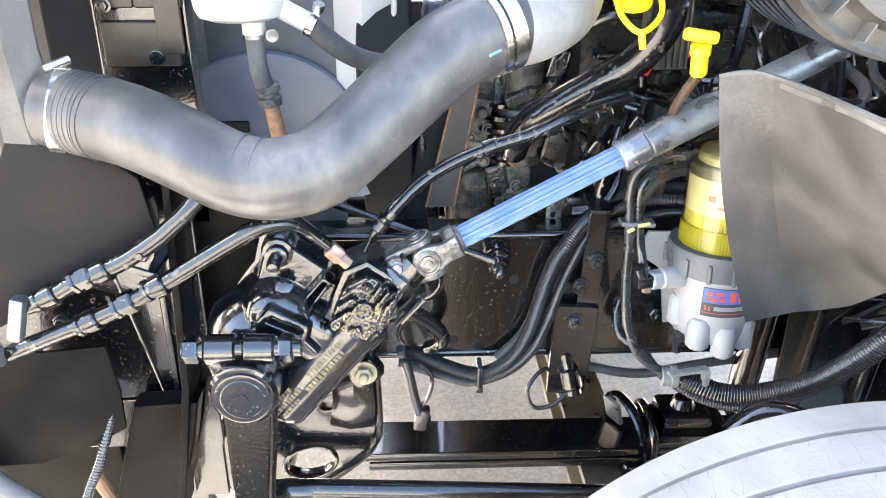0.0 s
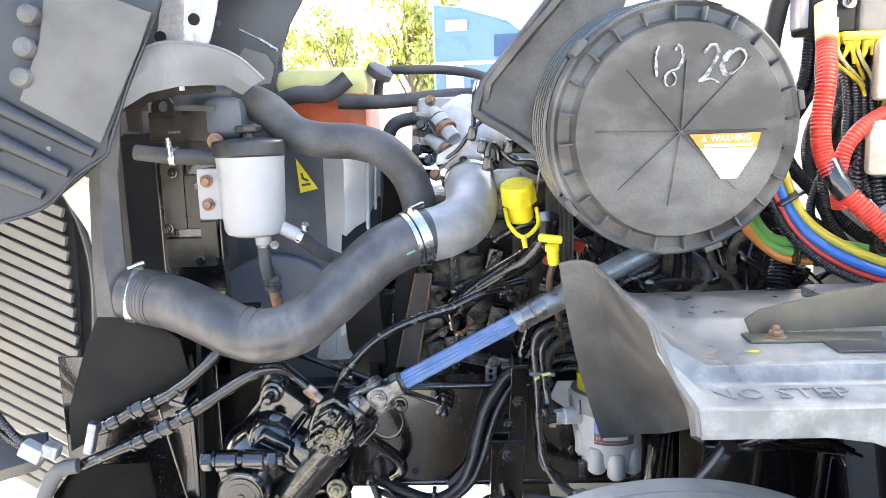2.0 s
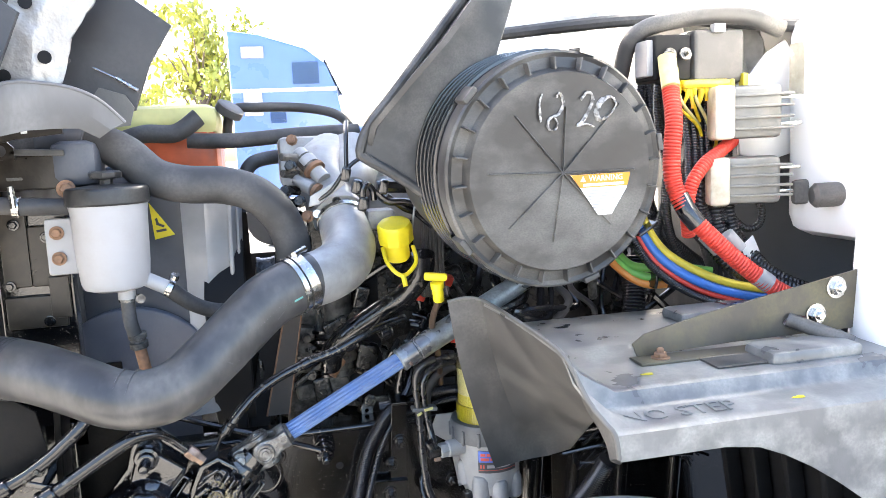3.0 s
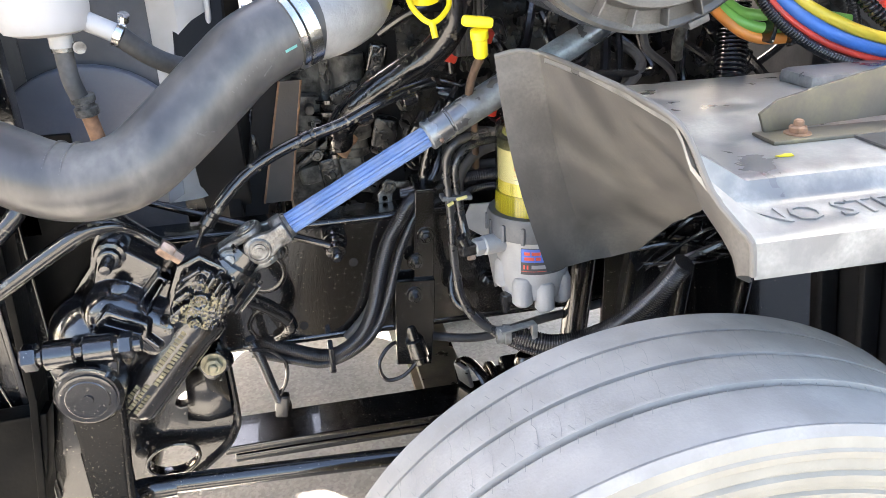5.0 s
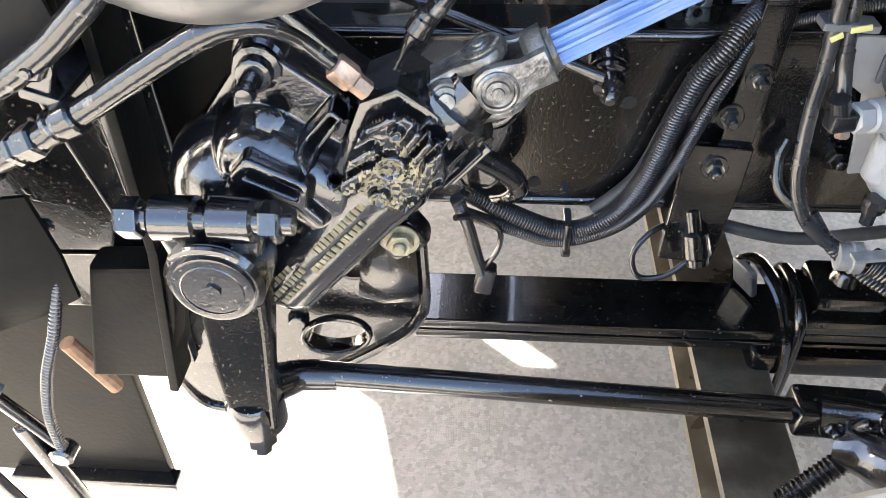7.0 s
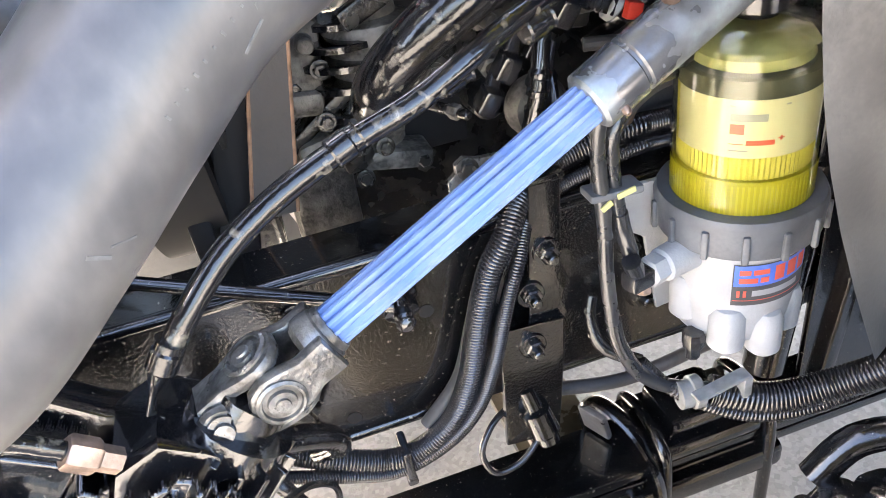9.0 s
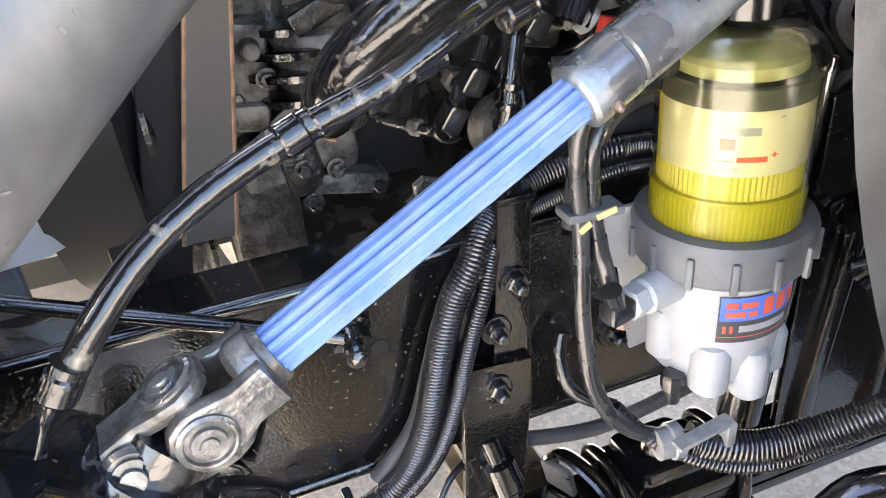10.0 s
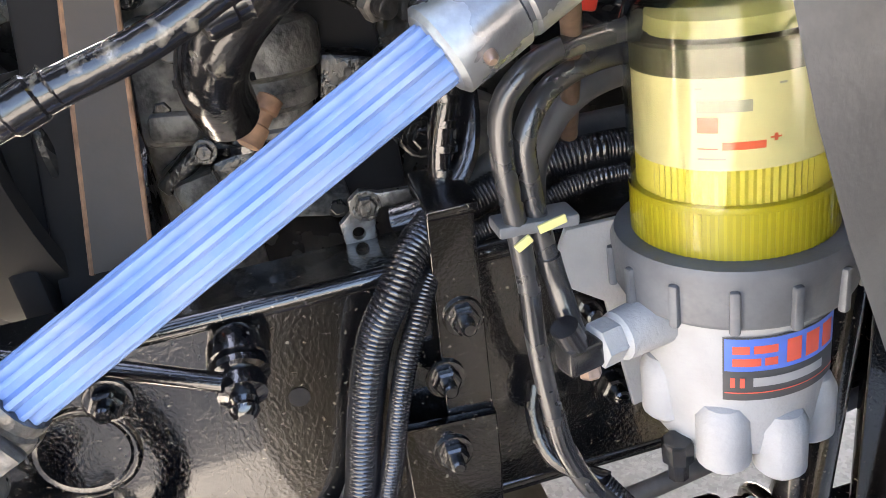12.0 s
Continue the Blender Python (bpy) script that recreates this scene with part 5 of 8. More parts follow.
hose("brake_cable", [(0.31, 1.42, 0.765), (0.42, 1.41, 0.75), (0.56, 1.40, 0.78), (0.8, 1.42, 0.80)], 0.01, RUBBER, "black cable under the frame rail")

# ---- hydraulic hoses to the steering gear ----
a = hose("hydraulic_hose", [(-0.172, 1.155, 1.153), (-0.202, 1.148, 1.184), (-0.225, 1.135, 1.203), (-0.25, 1.125, 1.210), (-0.275, 1.12, 1.206), (-0.324, 1.12, 1.179), (-0.396, 1.12, 1.135), (-0.466, 1.12, 1.094), (-0.531, 1.12, 1.061), (-0.601, 1.12, 1.033), (-0.68, 1.12, 1.0)], [0.0074, 0.0078, 0.0084, 0.0120] + [0.0135] * 7, PAINTHOSE, "glossy black painted hydraulic hose to the steering gear", group="hydraulic hoses")
part("plated_nut", Shape().lathe([(0.0125, 0), (0.0140, 0.002), (0.0140, 0.022), (0.012, 0.025)], (-0.176, 1.153, 1.158), (0.62, 0.12, -0.66), 6).lathe([(0.0095, 0.024), (0.0105, 0.026), (0.0105, 0.042)], (-0.176, 1.153, 1.158), (0.62, 0.12, -0.66), 6), COPPER, a, "coppery hex nut")
b = hose("hydraulic_hose", [(-0.33, 1.16, 1.30), (-0.361, 1.125, 1.246), (-0.403, 1.12, 1.207), (-0.431, 1.12, 1.185), (-0.486, 1.12, 1.151), (-0.539, 1.12, 1.131), (-0.615, 1.12, 1.089), (-0.656, 1.12, 1.078)], 0.0135, PAINTHOSE, "glossy black painted hydraulic hose behind the rubber baffle", group="hydraulic hoses")
for tt, run in ((a, [(-0.42, 1.12, 1.12), (-0.47, 1.12, 1.092), (-0.53, 1.12, 1.0615)]), (b, [(-0.50, 1.12, 1.145), (-0.525, 1.12, 1.1365), (-0.585, 1.12, 1.106)])):
    for i, p in enumerate(run):
        d = Vector((-0.9, 0, -0.42))
        part("ferrule", Shape().lathe([(0.0165, 0), (0.019, 0.003), (0.019, 0.02), (0.0155, 0.022), (0.0155, 0.028), (0.018, 0.03), (0.018, 0.036)], p, d, 14 if i != 1 else 6), PAINTHOSE, tt)
part("clamp_bar", Shape().box((-0.645, 1.105, 1.07), (0.022, 0.025, 0.075), (0, 16, 0), bev=0.006), SHAFTSTEEL, b, "steel clamp tab")
t = thing("hose_bracket", (-0.47, 1.2, 1.1), "small black hose bracket bolted to the support plate", "bracket")
part("tab", Shape().box((-0.455, 1.19, 1.135), (0.04, 0.14, 0.012), (0, 20, 0), bev=0.003).box((-0.45, 1.13, 1.16), (0.03, 0.012, 0.05), (0, 25, 0), bev=0.003), GEAR, t)
part("bolt", Shape().bolt((-0.448, 1.125, 1.165), (0, -1, 0.2), 0.011, 0.01, stud=0.01), GEAR, t)

# brake hose above the joint
h = hose("brake_hose", [(-0.128, 1.195, 1.125), (-0.117, 1.198, 1.147), (-0.108, 1.2, 1.162), (-0.092, 1.203, 1.180), (-0.066, 1.21, 1.210), (-0.030, 1.225, 1.240), (0.018, 1.24, 1.265), (0.078, 1.252, 1.286), (0.145, 1.262, 1.304), (0.205, 1.275, 1.328), (0.26, 1.30, 1.342), (0.32, 1.33, 1.35)], [0.0025, 0.003, 0.008, 0.0105, 0.0108, 0.0108, 0.0108, 0.0108, 0.0105, 0.010, 0.010, 0.010], PAINTHOSE, "glossy black painted hose arching over the universal joint")
for p, d in (((-0.104, 1.201, 1.166), (0.55, 0.1, 0.8)), ((0.068, 1.250, 1.283), (0.9, 0.2, 0.3)), ((0.17, 1.275, 1.307), (0.9, 0.2, 0.25)), ((0.255, 1.297, 1.326), (0.9, 0.25, 0.2))):
    part("ferrule", Shape().lathe([(0.0115, 0), (0.0132, 0.002), (0.0132, 0.018), (0.0115, 0.02), (0.0115, 0.026), (0.0132, 0.028)], p, d, 12), PAINTHOSE, h)
hose("oil_pipe", [(0.375, 1.34, 1.50), (0.372, 1.355, 1.455), (0.335, 1.375, 1.40), (0.268, 1.395, 1.354), (0.213, 1.405, 1.319), (0.174, 1.42, 1.287), (0.152, 1.45, 1.25), (0.150, 1.50, 1.21)], 0.028, PAINTHOSE, "thick glossy black oil filler pipe", n=24)

# ---- charge air hose ----
def charge_air():
    t = thing("charge_air_hose", (-0.24, 1.17, 1.2), "big dusty grey-black S-shaped charge air hose with band clamps", "hose")
    pts = [(-0.56, 1.185, 1.372), (-0.493, 1.161, 1.364), (-0.426, 1.131, 1.353), (-0.357, 1.1, 1.331), (-0.29, 1.069, 1.309), (-0.232, 1.056, 1.303), (-0.169, 1.063, 1.317), (-0.11, 1.094, 1.358), (-0.054, 1.126, 1.404), (0.008, 1.154, 1.453), (0.072, 1.183, 1.478), (0.097, 1.196, 1.482)]
    rad = [0.0605, 0.0596, 0.0584, 0.0572, 0.056, 0.0554, 0.0557, 0.0569, 0.0581, 0.0586, 0.0588, 0.059]
    part("hose", Shape().tube(pts, rad, 40, 0.008), HOSE, t)
    for q, d, n in (((-0.535, 1.182, 1.367), Vector((-0.06, -0.007, 0.012)), "left_clamp"), ((0.0703, 1.1822, 1.4774), Vector((0.867, 0.409, 0.283)), "right_clamp")):
        d = d.normalized()
        c = part(n, Shape().lathe([(0.0605, 0), (0.0635, 0.001), (0.0635, 0.022), (0.0605, 0.023)], q, d, 40), STEEL, t, "bright steel band clamp")
        part("clamp_screw", Shape().rod(Vector(q) + d * 0.011 + Vector((-0.012, -0.02, 0.062)), Vector(q) + d * 0.011 + Vector((0.012, 0.012, 0.07)), 0.007, n=12), STEEL, c)
    c = part("second_clamp", Shape().lathe([(0.0600, 0), (0.0632, 0.001), (0.0632, 0.011), (0.0600, 0.012)], (0.0581, 1.1765, 1.4735), (0.867, 0.409, 0.283), 40), STEEL, t)
    # printed row, paint mark and scuffs on the hose skin
    from_pts = [Vector(p) for p in pts]

    def skin(u, ang):
        i = min(int(u), len(from_pts) - 2)
        p = from_pts[i].lerp(from_pts[i + 1], u - i)
        d = (from_pts[i + 1] - from_pts[i]).normalized()
        f = (Vector((0, -1, 0)) - d * -d.y).normalized()
        up = d.cross(f) * -1
        if up.z < 0:
            up = -up
        nrm = f * math.cos(radians(ang)) + up * math.sin(radians(ang))
        return p + nrm * (rad[i] * (1 - u + i) + rad[i + 1] * (u - i) - 0.0001), d, nrm
    rr = random.Random(21)
    for k in range(13):
        p, d, nrm = skin(8.15 + k * 0.1, -18)
        part("printed_mark", Shape().box((0, 0, 0), (0.0014, 0.0034 - (k % 3) * 0.0008, 0.0006), m=frame_to(p, d, d.cross(nrm))), SCUFF, t)
    p, d, nrm = skin(9.55, -18)
    part("paint_mark", Shape().box((0, 0, 0), (0.02, 0.004, 0.0008), m=frame_to(p, d, d.cross(nrm))), TEAL, t, "teal paint mark")
    for k in range(26):
        u = rr.choice((rr.uniform(4.2, 6.6), rr.uniform(3, 9), rr.uniform(4.5, 6.0)))
        p, d, nrm = skin(u, rr.uniform(-62, -20))
        a = rr.uniform(-1.2, 1.2)
        e = d * math.cos(a) + d.cross(nrm) * math.sin(a)
        part("scuff", Shape().box((0, 0, 0), (rr.uniform(0.006, 0.022), rr.uniform(0.0008, 0.0025), 0.0006), m=frame_to(p, e, e.cross(nrm))), SCUFF, t)
    for u in (4.55, 4.95):
        p, d, nrm = skin(u, 0)
        a = from_pts[4].lerp(from_pts[5], 0.5 + (u - 4.75))
        part("seam_ring", Shape().lathe([(0.0550, 0), (0.0565, 0.001), (0.0565, 0.0025), (0.0550, 0.0035)], a, d, 40), HOSE, t)
    for k in range(6):
        p, d, nrm = skin(0.6 + k * 0.12, 0)
        a = from_pts[0].lerp(from_pts[1], 0.6 + k * 0.12) if k < 4 else from_pts[1].lerp(from_pts[2], -0.4 + k * 0.12)
        part("moulded_ring", Shape().lathe([(0.0603, 0), (0.0608, 0.0008), (0.0603, 0.0016)], a, d, 40), HOSE, t)
    t2 = thing("intake_elbow", (0.2, 1.25, 1.45), "pale cast aluminium intake elbow on the engine", "elbow pipe")
    part("elbow", Shape().tube([(0.094, 1.194, 1.481), (0.135, 1.222, 1.487), (0.178, 1.27, 1.503), (0.198, 1.32, 1.532), (0.197, 1.375, 1.565), (0.19, 1.42, 1.595)], [0.058, 0.06, 0.062, 0.062, 0.059, 0.056], 36, 0.008), ALU, t2)
    part("flange", Shape().lathe([(0.056, 0), (0.066, 0.002), (0.066, 0.016), (0.056, 0.018)], (0.191, 1.415, 1.592), (-0.1, 0.8, 0.55), 36), ALU, t2)
    part("band_clamp", Shape().lathe([(0.059, 0), (0.0615, 0.001), (0.0615, 0.013), (0.059, 0.014)], (0.194, 1.398, 1.580), (-0.1, 0.8, 0.55), 36), STEEL, t2)
    for a in (-70, -20, 40, 100):
        part("flange_bolt", Shape().bolt(Vector((0.192, 1.41, 1.588)) + Vector((0.06 * math.cos(radians(a)), -0.03 * math.sin(radians(a)), 0.05 * math.sin(radians(a)))), (0.1, -0.8, -0.5), 0.007, 0.006), IRON, t2)


charge_air()


# ---- power steering reservoir ----
def reservoir():
    x, y = -0.303, 1.285
    t = thing("fluid_reservoir", (x, y, 1.48), "white plastic fluid reservoir with black screw cap", "reservoir")
    part("bottle", Shape().lathe([(0.045, 1.482), (0.062, 1.488), (0.068, 1.50), (0.072, 1.54), (0.076, 1.65), (0.078, 1.662), (0.078, 1.668)], (x, y, 0), n=48), WHITEPL, t)
    cap = part("cap", Shape().lathe([(0.08, 1.664), (0.083, 1.668), (0.083, 1.694), (0.079, 1.70), (0.03, 1.706), (0.0, 1.706)], (x, y, 0), n=48, caps=False), CAPBLACK, t, "black ribbed cap with a hex knob")
    part("cap_knob", Shape().lathe([(0.014, 1.704), (0.014, 1.716), (0.03, 1.718), (0.033, 1.722), (0.033, 1.73), (0.028, 1.734)], (x, y, 0), n=8), CAPBLACK, cap)
    part("mount_tab", Shape().box((-0.405, 1.30, 1.58), (0.06, 0.014, 0.12), bev=0.006), WHITEPL, t)
    for z in (1.556, 1.61):
        part("mount_bolt", Shape().bolt((-0.41, 1.29, z), (0, -1, 0), 0.010, 0.009), RUST, t)
    part("bottom_spout", Shape().rod((x + 0.02, y - 0.01, 1.49), (x + 0.02, y - 0.01, 1.462), 0.018, n=16), WHITEPL, t)
    part("hose_clamp", Shape().lathe([(0.014, 0), (0.017, 0.001), (0.017, 0.01)], (x + 0.02, y - 0.01, 1.455), (0, 0, 1), 18).lathe([(0.008, 0), (0.01, 0.002), (0.01, 0.012)], (x + 0.045, y - 0.015, 1.462), (0.4, -1, 0), 12), STEELC, t)
    part("side_spout", Shape().rod((x + 0.05, y, 1.505), (x + 0.10, y, 1.478), 0.016, n=16), WHITEPL, t)
    part("spout_clamp", Shape().lathe([(0.017, 0), (0.02, 0.001), (0.02, 0.012)], (x + 0.10, y, 1.478), (0.85, 0, -0.5), 18).lathe([(0.007, 0), (0.009, 0.002), (0.009, 0.014)], (x + 0.118, y - 0.01, 1.495), (0.3, -0.5, 0.9), 10), STEEL, t)
    h = hose("suction_hose", [(x + 0.02, y - 0.01, 1.46), (x + 0.022, y - 0.01, 1.41), (x + 0.03, y, 1.37)], 0.0145, RUBBER, "black suction hose under the reservoir")
    part("steel_pipe", Shape().rod((x + 0.03, y, 1.375), (x + 0.045, y + 0.02, 1.25), 0.0125, n=14), RUST, h, "rust brown pipe")
    part("crimp", Shape().lathe([(0.016, 0), (0.0195, 0.002), (0.0195, 0.012), (0.016, 0.014), (0.016, 0.02), (0.0195, 0.022), (0.0195, 0.034), (0.016, 0.036)], (x + 0.03, y, 1.385), (0.08, 0.1, -1), 18), CASTGREY, h)
    hose("return_hose", [(x + 0.105, y, 1.474), (x + 0.15, y + 0.03, 1.43), (x + 0.20, y + 0.06, 1.405), (x + 0.26, y + 0.10, 1.40), (x + 0.33, y + 0.15, 1.41)], 0.017, RUBBER, "dull black return hose from the reservoir")


reservoir()

# ---- radiator, shroud, fan ----
t = thing("radiator", (-0.5, 1.9, 0.75), "tall radiator and cooler core with dark side column", "radiator")
part("core", Shape().box((-0.60, 1.88, 1.25), (0.12, 0.95, 0.95), bev=0.01), DARK, t)
part("side_column", Shape().box((-0.475, 1.36, 1.40), (0.15, 0.04, 0.55), bev=0.006), CHASSIS, t)
for x, z, w, h in ((-0.44, 1.56, 0.075, 0.13), (-0.505, 1.58, 0.055, 0.17), (-0.475, 1.44, 0.12, 0.07)):
    part("column_panel", Shape().box((x, 1.333, z), (w, 0.014, h), bev=0.004), BRONZE, t, "grimy brown enamel panel")
part("rust_panel", Shape().box((-0.425, 1.325, 1.47), (0.04, 0.01, 0.09), bev=0.003), BRONZE, t)
part("top_tank", Shape().box((-0.5, 1.85, 1.78), (0.2, 0.85, 0.10), bev=0.03), PLASTIC, t)
for x, z in ((-0.5, 1.63), (-0.44, 1.6), (-0.52, 1.5), (-0.45, 1.42)):
    part("column_bolt", Shape().bolt((x, 1.322, z), (0, -1, 0), 0.008, 0.006), CHASSIS, t)

t = thing("fan_shroud", (-0.2, 1.9, 0.8), "dark blue-grey fan shroud with bright sheet metal edge", "fan shroud")
PANELGREY = mat("scuffed grey side panel", (0.19, 0.192, 0.20), 0.40, var=0.3, scale=5, grain=0.06, dust=(0.38, 0.385, 0.40), dust_amt=0.5, dscale=7, streak=(1.0, 1.0, 0.25))
SHROUD2 = mat("blue grey plastic bulge", (0.11, 0.12, 0.15), 0.4, var=0.15, scale=5, grain=0.06, dust=(0.24, 0.24, 0.26), dust_amt=0.3, dscale=6)
SHROUD = mat("dark blue grey plastic", (0.06, 0.068, 0.085), 0.4, var=0.2, scale=6, grain=0.08, dust=(0.2, 0.2, 0.21), dust_amt=0.35, dscale=6)
part("shroud_wall", Shape().box((-0.31, 1.57, 1.34), (0.25, 0.02, 0.80), bev=0.006), SHROUD, t)
part("ring_bulge", Shape().plate([(-0.33 + 0.20 * math.cos(a), 1.20 + 0.195 * math.sin(a)) for a in [math.pi * i / 20 for i in range(21)]], 0.03, XZ(1.56), bev=0.012), SHROUD2, t, "paler rounded bulge")
part("fan_ring", Shape().lathe([(0.36, 0.0), (0.375, 0.004), (0.375, 0.10), (0.36, 0.104), (0.355, 0.05)], (-0.15, 1.88, 1.30), (1, 0, 0), 64, caps=False), DARK, t)
part("metal_panel", Shape().sheet([[(-0.188, 1.55, 1.70), (-0.13, 1.535, 1.70), (-0.07, 1.55, 1.70), (-0.04, 1.60, 1.70)], [(-0.19, 1.55, 1.25), (-0.14, 1.53, 1.25), (-0.09, 1.55, 1.25), (-0.06, 1.595, 1.25)], [(-0.24, 1.56, 1.10), (-0.20, 1.54, 1.10), (-0.15, 1.55, 1.10), (-0.115, 1.58, 1.10)]], 0.004, (0, 1, 0)), SHEET, t, "galvanised sheet edge")
part("folded_edge", Shape().plate([(-0.192, 1.27), (-0.165, 1.27), (-0.178, 1.12), (-0.212, 1.10)], 0.006, XZ(1.534), bev=0.001), WHITEPL, t, "pale folded sheet edge")
part("folded_edge", Shape().plate([(-0.150, 1.27), (-0.128, 1.27), (-0.135, 1.19), (-0.160, 1.17)], 0.006, XZ(1.531), bev=0.001), SHEET, t)
# added black sheet that hides lit ground below the metal panel
part("gap_sheet", Shape().sheet([[(-0.19, 1.60, 1.26), (-0.06, 1.61, 1.26), (0.02, 1.66, 1.26)], [(-0.195, 1.60, 1.10), (-0.07, 1.61, 1.10), (0.005, 1.66, 1.10)]], 0.004, (0, 1, 0)), DARK, t, "black sheet added to close a bright gap")
part("metal_edge", Shape().rod((-0.068, 1.545, 1.70), (-0.085, 1.545, 1.24), 0.006, n=10).rod((-0.05, 1.57, 1.70), (-0.069, 1.57, 1.24), 0.004, n=10), SHEET, t)
t2 = thing("warning_sticker", (-0.22, 1.545, 1.57), "yellow triangular warning sticker with a dark pictogram", "sticker")
tri = [(-0.262, 1.648), (-0.255, 1.556), (-0.207, 1.566)]
part("triangle", Shape().plate(tri, 0.001, XZ(1.5585)), STICKER, t2)
part("pictogram", Shape().box((-0.240, 1.5565, 1.592), (0.020, 0.001, 0.006), (0, 25, 0)).box((-0.238, 1.5565, 1.578), (0.024, 0.001, 0.006), (0, -8, 0)).box((-0.247, 1.5565, 1.602), (0.006, 0.001, 0.014), (0, -15, 0)), INK, t2)

t = thing("engine_fan", (-0.12, 1.88, 1.3), "black plastic engine fan with broad blades", "fan")
part("hub", Shape().rod((-0.16, 1.88, 1.30), (-0.04, 1.88, 1.30), 0.10, 0.08, 28, 0.01), IRON, t)
for i in range(9):
    a = 2 * math.pi * i / 9
    u, w = Vector((0, math.cos(a), math.sin(a))), Vector((0, -math.sin(a), math.cos(a)))
    c = Vector((-0.12, 1.88, 1.30))
    grid = [[c + u * r + w * (k - 0.5) * (0.10 + r * 0.12) + Vector((0.05 * (k - 0.5), 0, 0)) for k in (0, 0.5, 1)] for r in (0.09, 0.2, 0.34)]
    part("blade", Shape().sheet(grid, 0.005, (1, 0, 0)), PLASTIC, t)

# ---- coolant pipes and bracket at the top left ----
c = thing("coolant_hose", (-0.3, 1.33, 1.75), "thick dusty black upper coolant hose bending down to the engine", "hose")
part("hose", Shape().tube([(-0.36, 1.40, 1.795), (-0.315, 1.38, 1.79), (-0.27, 1.36, 1.765), (-0.215, 1.35, 1.715), (-0.15, 1.345, 1.695), (-0.07, 1.345, 1.688), (-0.005, 1.35, 1.665), (0.045, 1.36, 1.615), (0.07, 1.37, 1.55), (0.078, 1.38, 1.47)], [0.04, 0.04, 0.042, 0.042, 0.042, 0.042, 0.042, 0.042, 0.042, 0.042], 28, 0.01), RUBBER, c)
part("radiator_neck", Shape().tube([(-0.45, 1.42, 1.80), (-0.39, 1.41, 1.80), (-0.34, 1.39, 1.795)], [0.045, 0.046, 0.044], 24, 0.01).box((-0.37, 1.36, 1.75), (0.10, 0.10, 0.10), (0, 0, 0), bev=0.025), SHROUD, c, "grey-blue plastic neck")
t = thing("radiator_bracket", (-0.5, 1.3, 1.66), "grimy steel mounting bracket with a punched tab", "bracket")
part("channel", Shape().box((-0.470, 1.34, 1.737), (0.150, 0.05, 0.072), bev=0.005), BRONZE, t)
part("slot", Shape().box((-0.485, 1.3145, 1.725), (0.030, 0.003, 0.006), bev=0.001), PLASTIC, t)
part("cover_strip", Shape().box((-0.435, 1.312, 1.778), (0.105, 0.012, 0.014), (0, 3, 0), bev=0.003), PLASTIC, t, "glossy black strip")
part("tab", Shape().plate([(-0.531, 1.765), (-0.530, 1.788), (-0.517, 1.805), (-0.492, 1.806), (-0.478, 1.79), (-0.477, 1.765)], 0.006, XZ(1.312), [oval(-0.503, 1.784, 0.011, 0.012)]), BRONZE, t)
part("top_flange", Shape().sheet([[(-0.575, 1.275, 1.73), (-0.548, 1.28, 1.725)], [(-0.577, 1.275, 1.785), (-0.545, 1.28, 1.778)], [(-0.560, 1.28, 1.812), (-0.530, 1.285, 1.793)], [(-0.48, 1.30, 1.832), (-0.47, 1.30, 1.806)], [(-0.385, 1.32, 1.845), (-0.385, 1.32, 1.815)]], 0.008, (0.1, 1, 0)), BRONZE, t)
part("white_mark", Shape().box((-0.452, 1.298, 1.828), (0.012, 0.003, 0.022), bev=0.001), WHITEINK, t, "white tag")
part("bolt", Shape().bolt((-0.385, 1.30, 1.70), (0.3, -1, 0), 0.013, 0.01), RUST, t)
h = hose("vent_hose", [(-0.56, 1.27, 1.682), (-0.48, 1.27, 1.671), (-0.42, 1.285, 1.666), (-0.37, 1.30, 1.662)], 0.018, RUBBER, "short black hose with a worm clamp")
part("worm_clamp", Shape().lathe([(0.019, 0), (0.022, 0.001), (0.022, 0.014), (0.019, 0.015)], (-0.482, 1.27, 1.671), (1, 0.1, -0.1), 20).rod((-0.474, 1.25, 1.668), (-0.476, 1.25, 1.712), 0.0065, n=10), STEEL, h)

t = thing("surge_tank", (-0.25, 1.95, 1.68), "orange coolant surge tank with yellowed clear top", "coolant tank")
part("lower_tank", Shape().box((-0.23, 1.95, 1.755), (0.27, 0.3, 0.16), bev=0.035), ORANGE, t)
part("upper_tank", Shape().box((-0.23, 1.95, 1.855), (0.28, 0.3, 0.09), bev=0.035), CREAM, t)
part("cap", Shape().lathe([(0.035, 0), (0.04, 0.005), (0.04, 0.025), (0.03, 0.03)], (-0.07, 1.85, 1.87), (0.5, -0.3, 0.8), 20), PLASTIC, t)
hose("overflow_hose", [(-0.36, 1.75, 1.80), (-0.28, 1.72, 1.82), (-0.20, 1.72, 1.82), (-0.14, 1.73, 1.86)], 0.024, RUBBER, "dusty hose across the surge tank")
hose("heater_hose", [(-0.18, 1.80, 1.80), (-0.05, 1.80, 1.795), (0.12, 1.83, 1.805), (0.3, 1.85, 1.81)], 0.021, RUBBER, "dusty black heater hose over the engine", group="heater hoses")
hose("heater_hose", [(-0.08, 1.90, 1.78), (-0.06, 1.90, 1.88), (0.02, 1.90, 1.89), (0.15, 1.92, 1.885), (0.25, 1.92, 1.86), (0.3, 1.92, 1.80)], 0.014, RUBBER, "thin black heater hose over the engine", group="heater hoses")
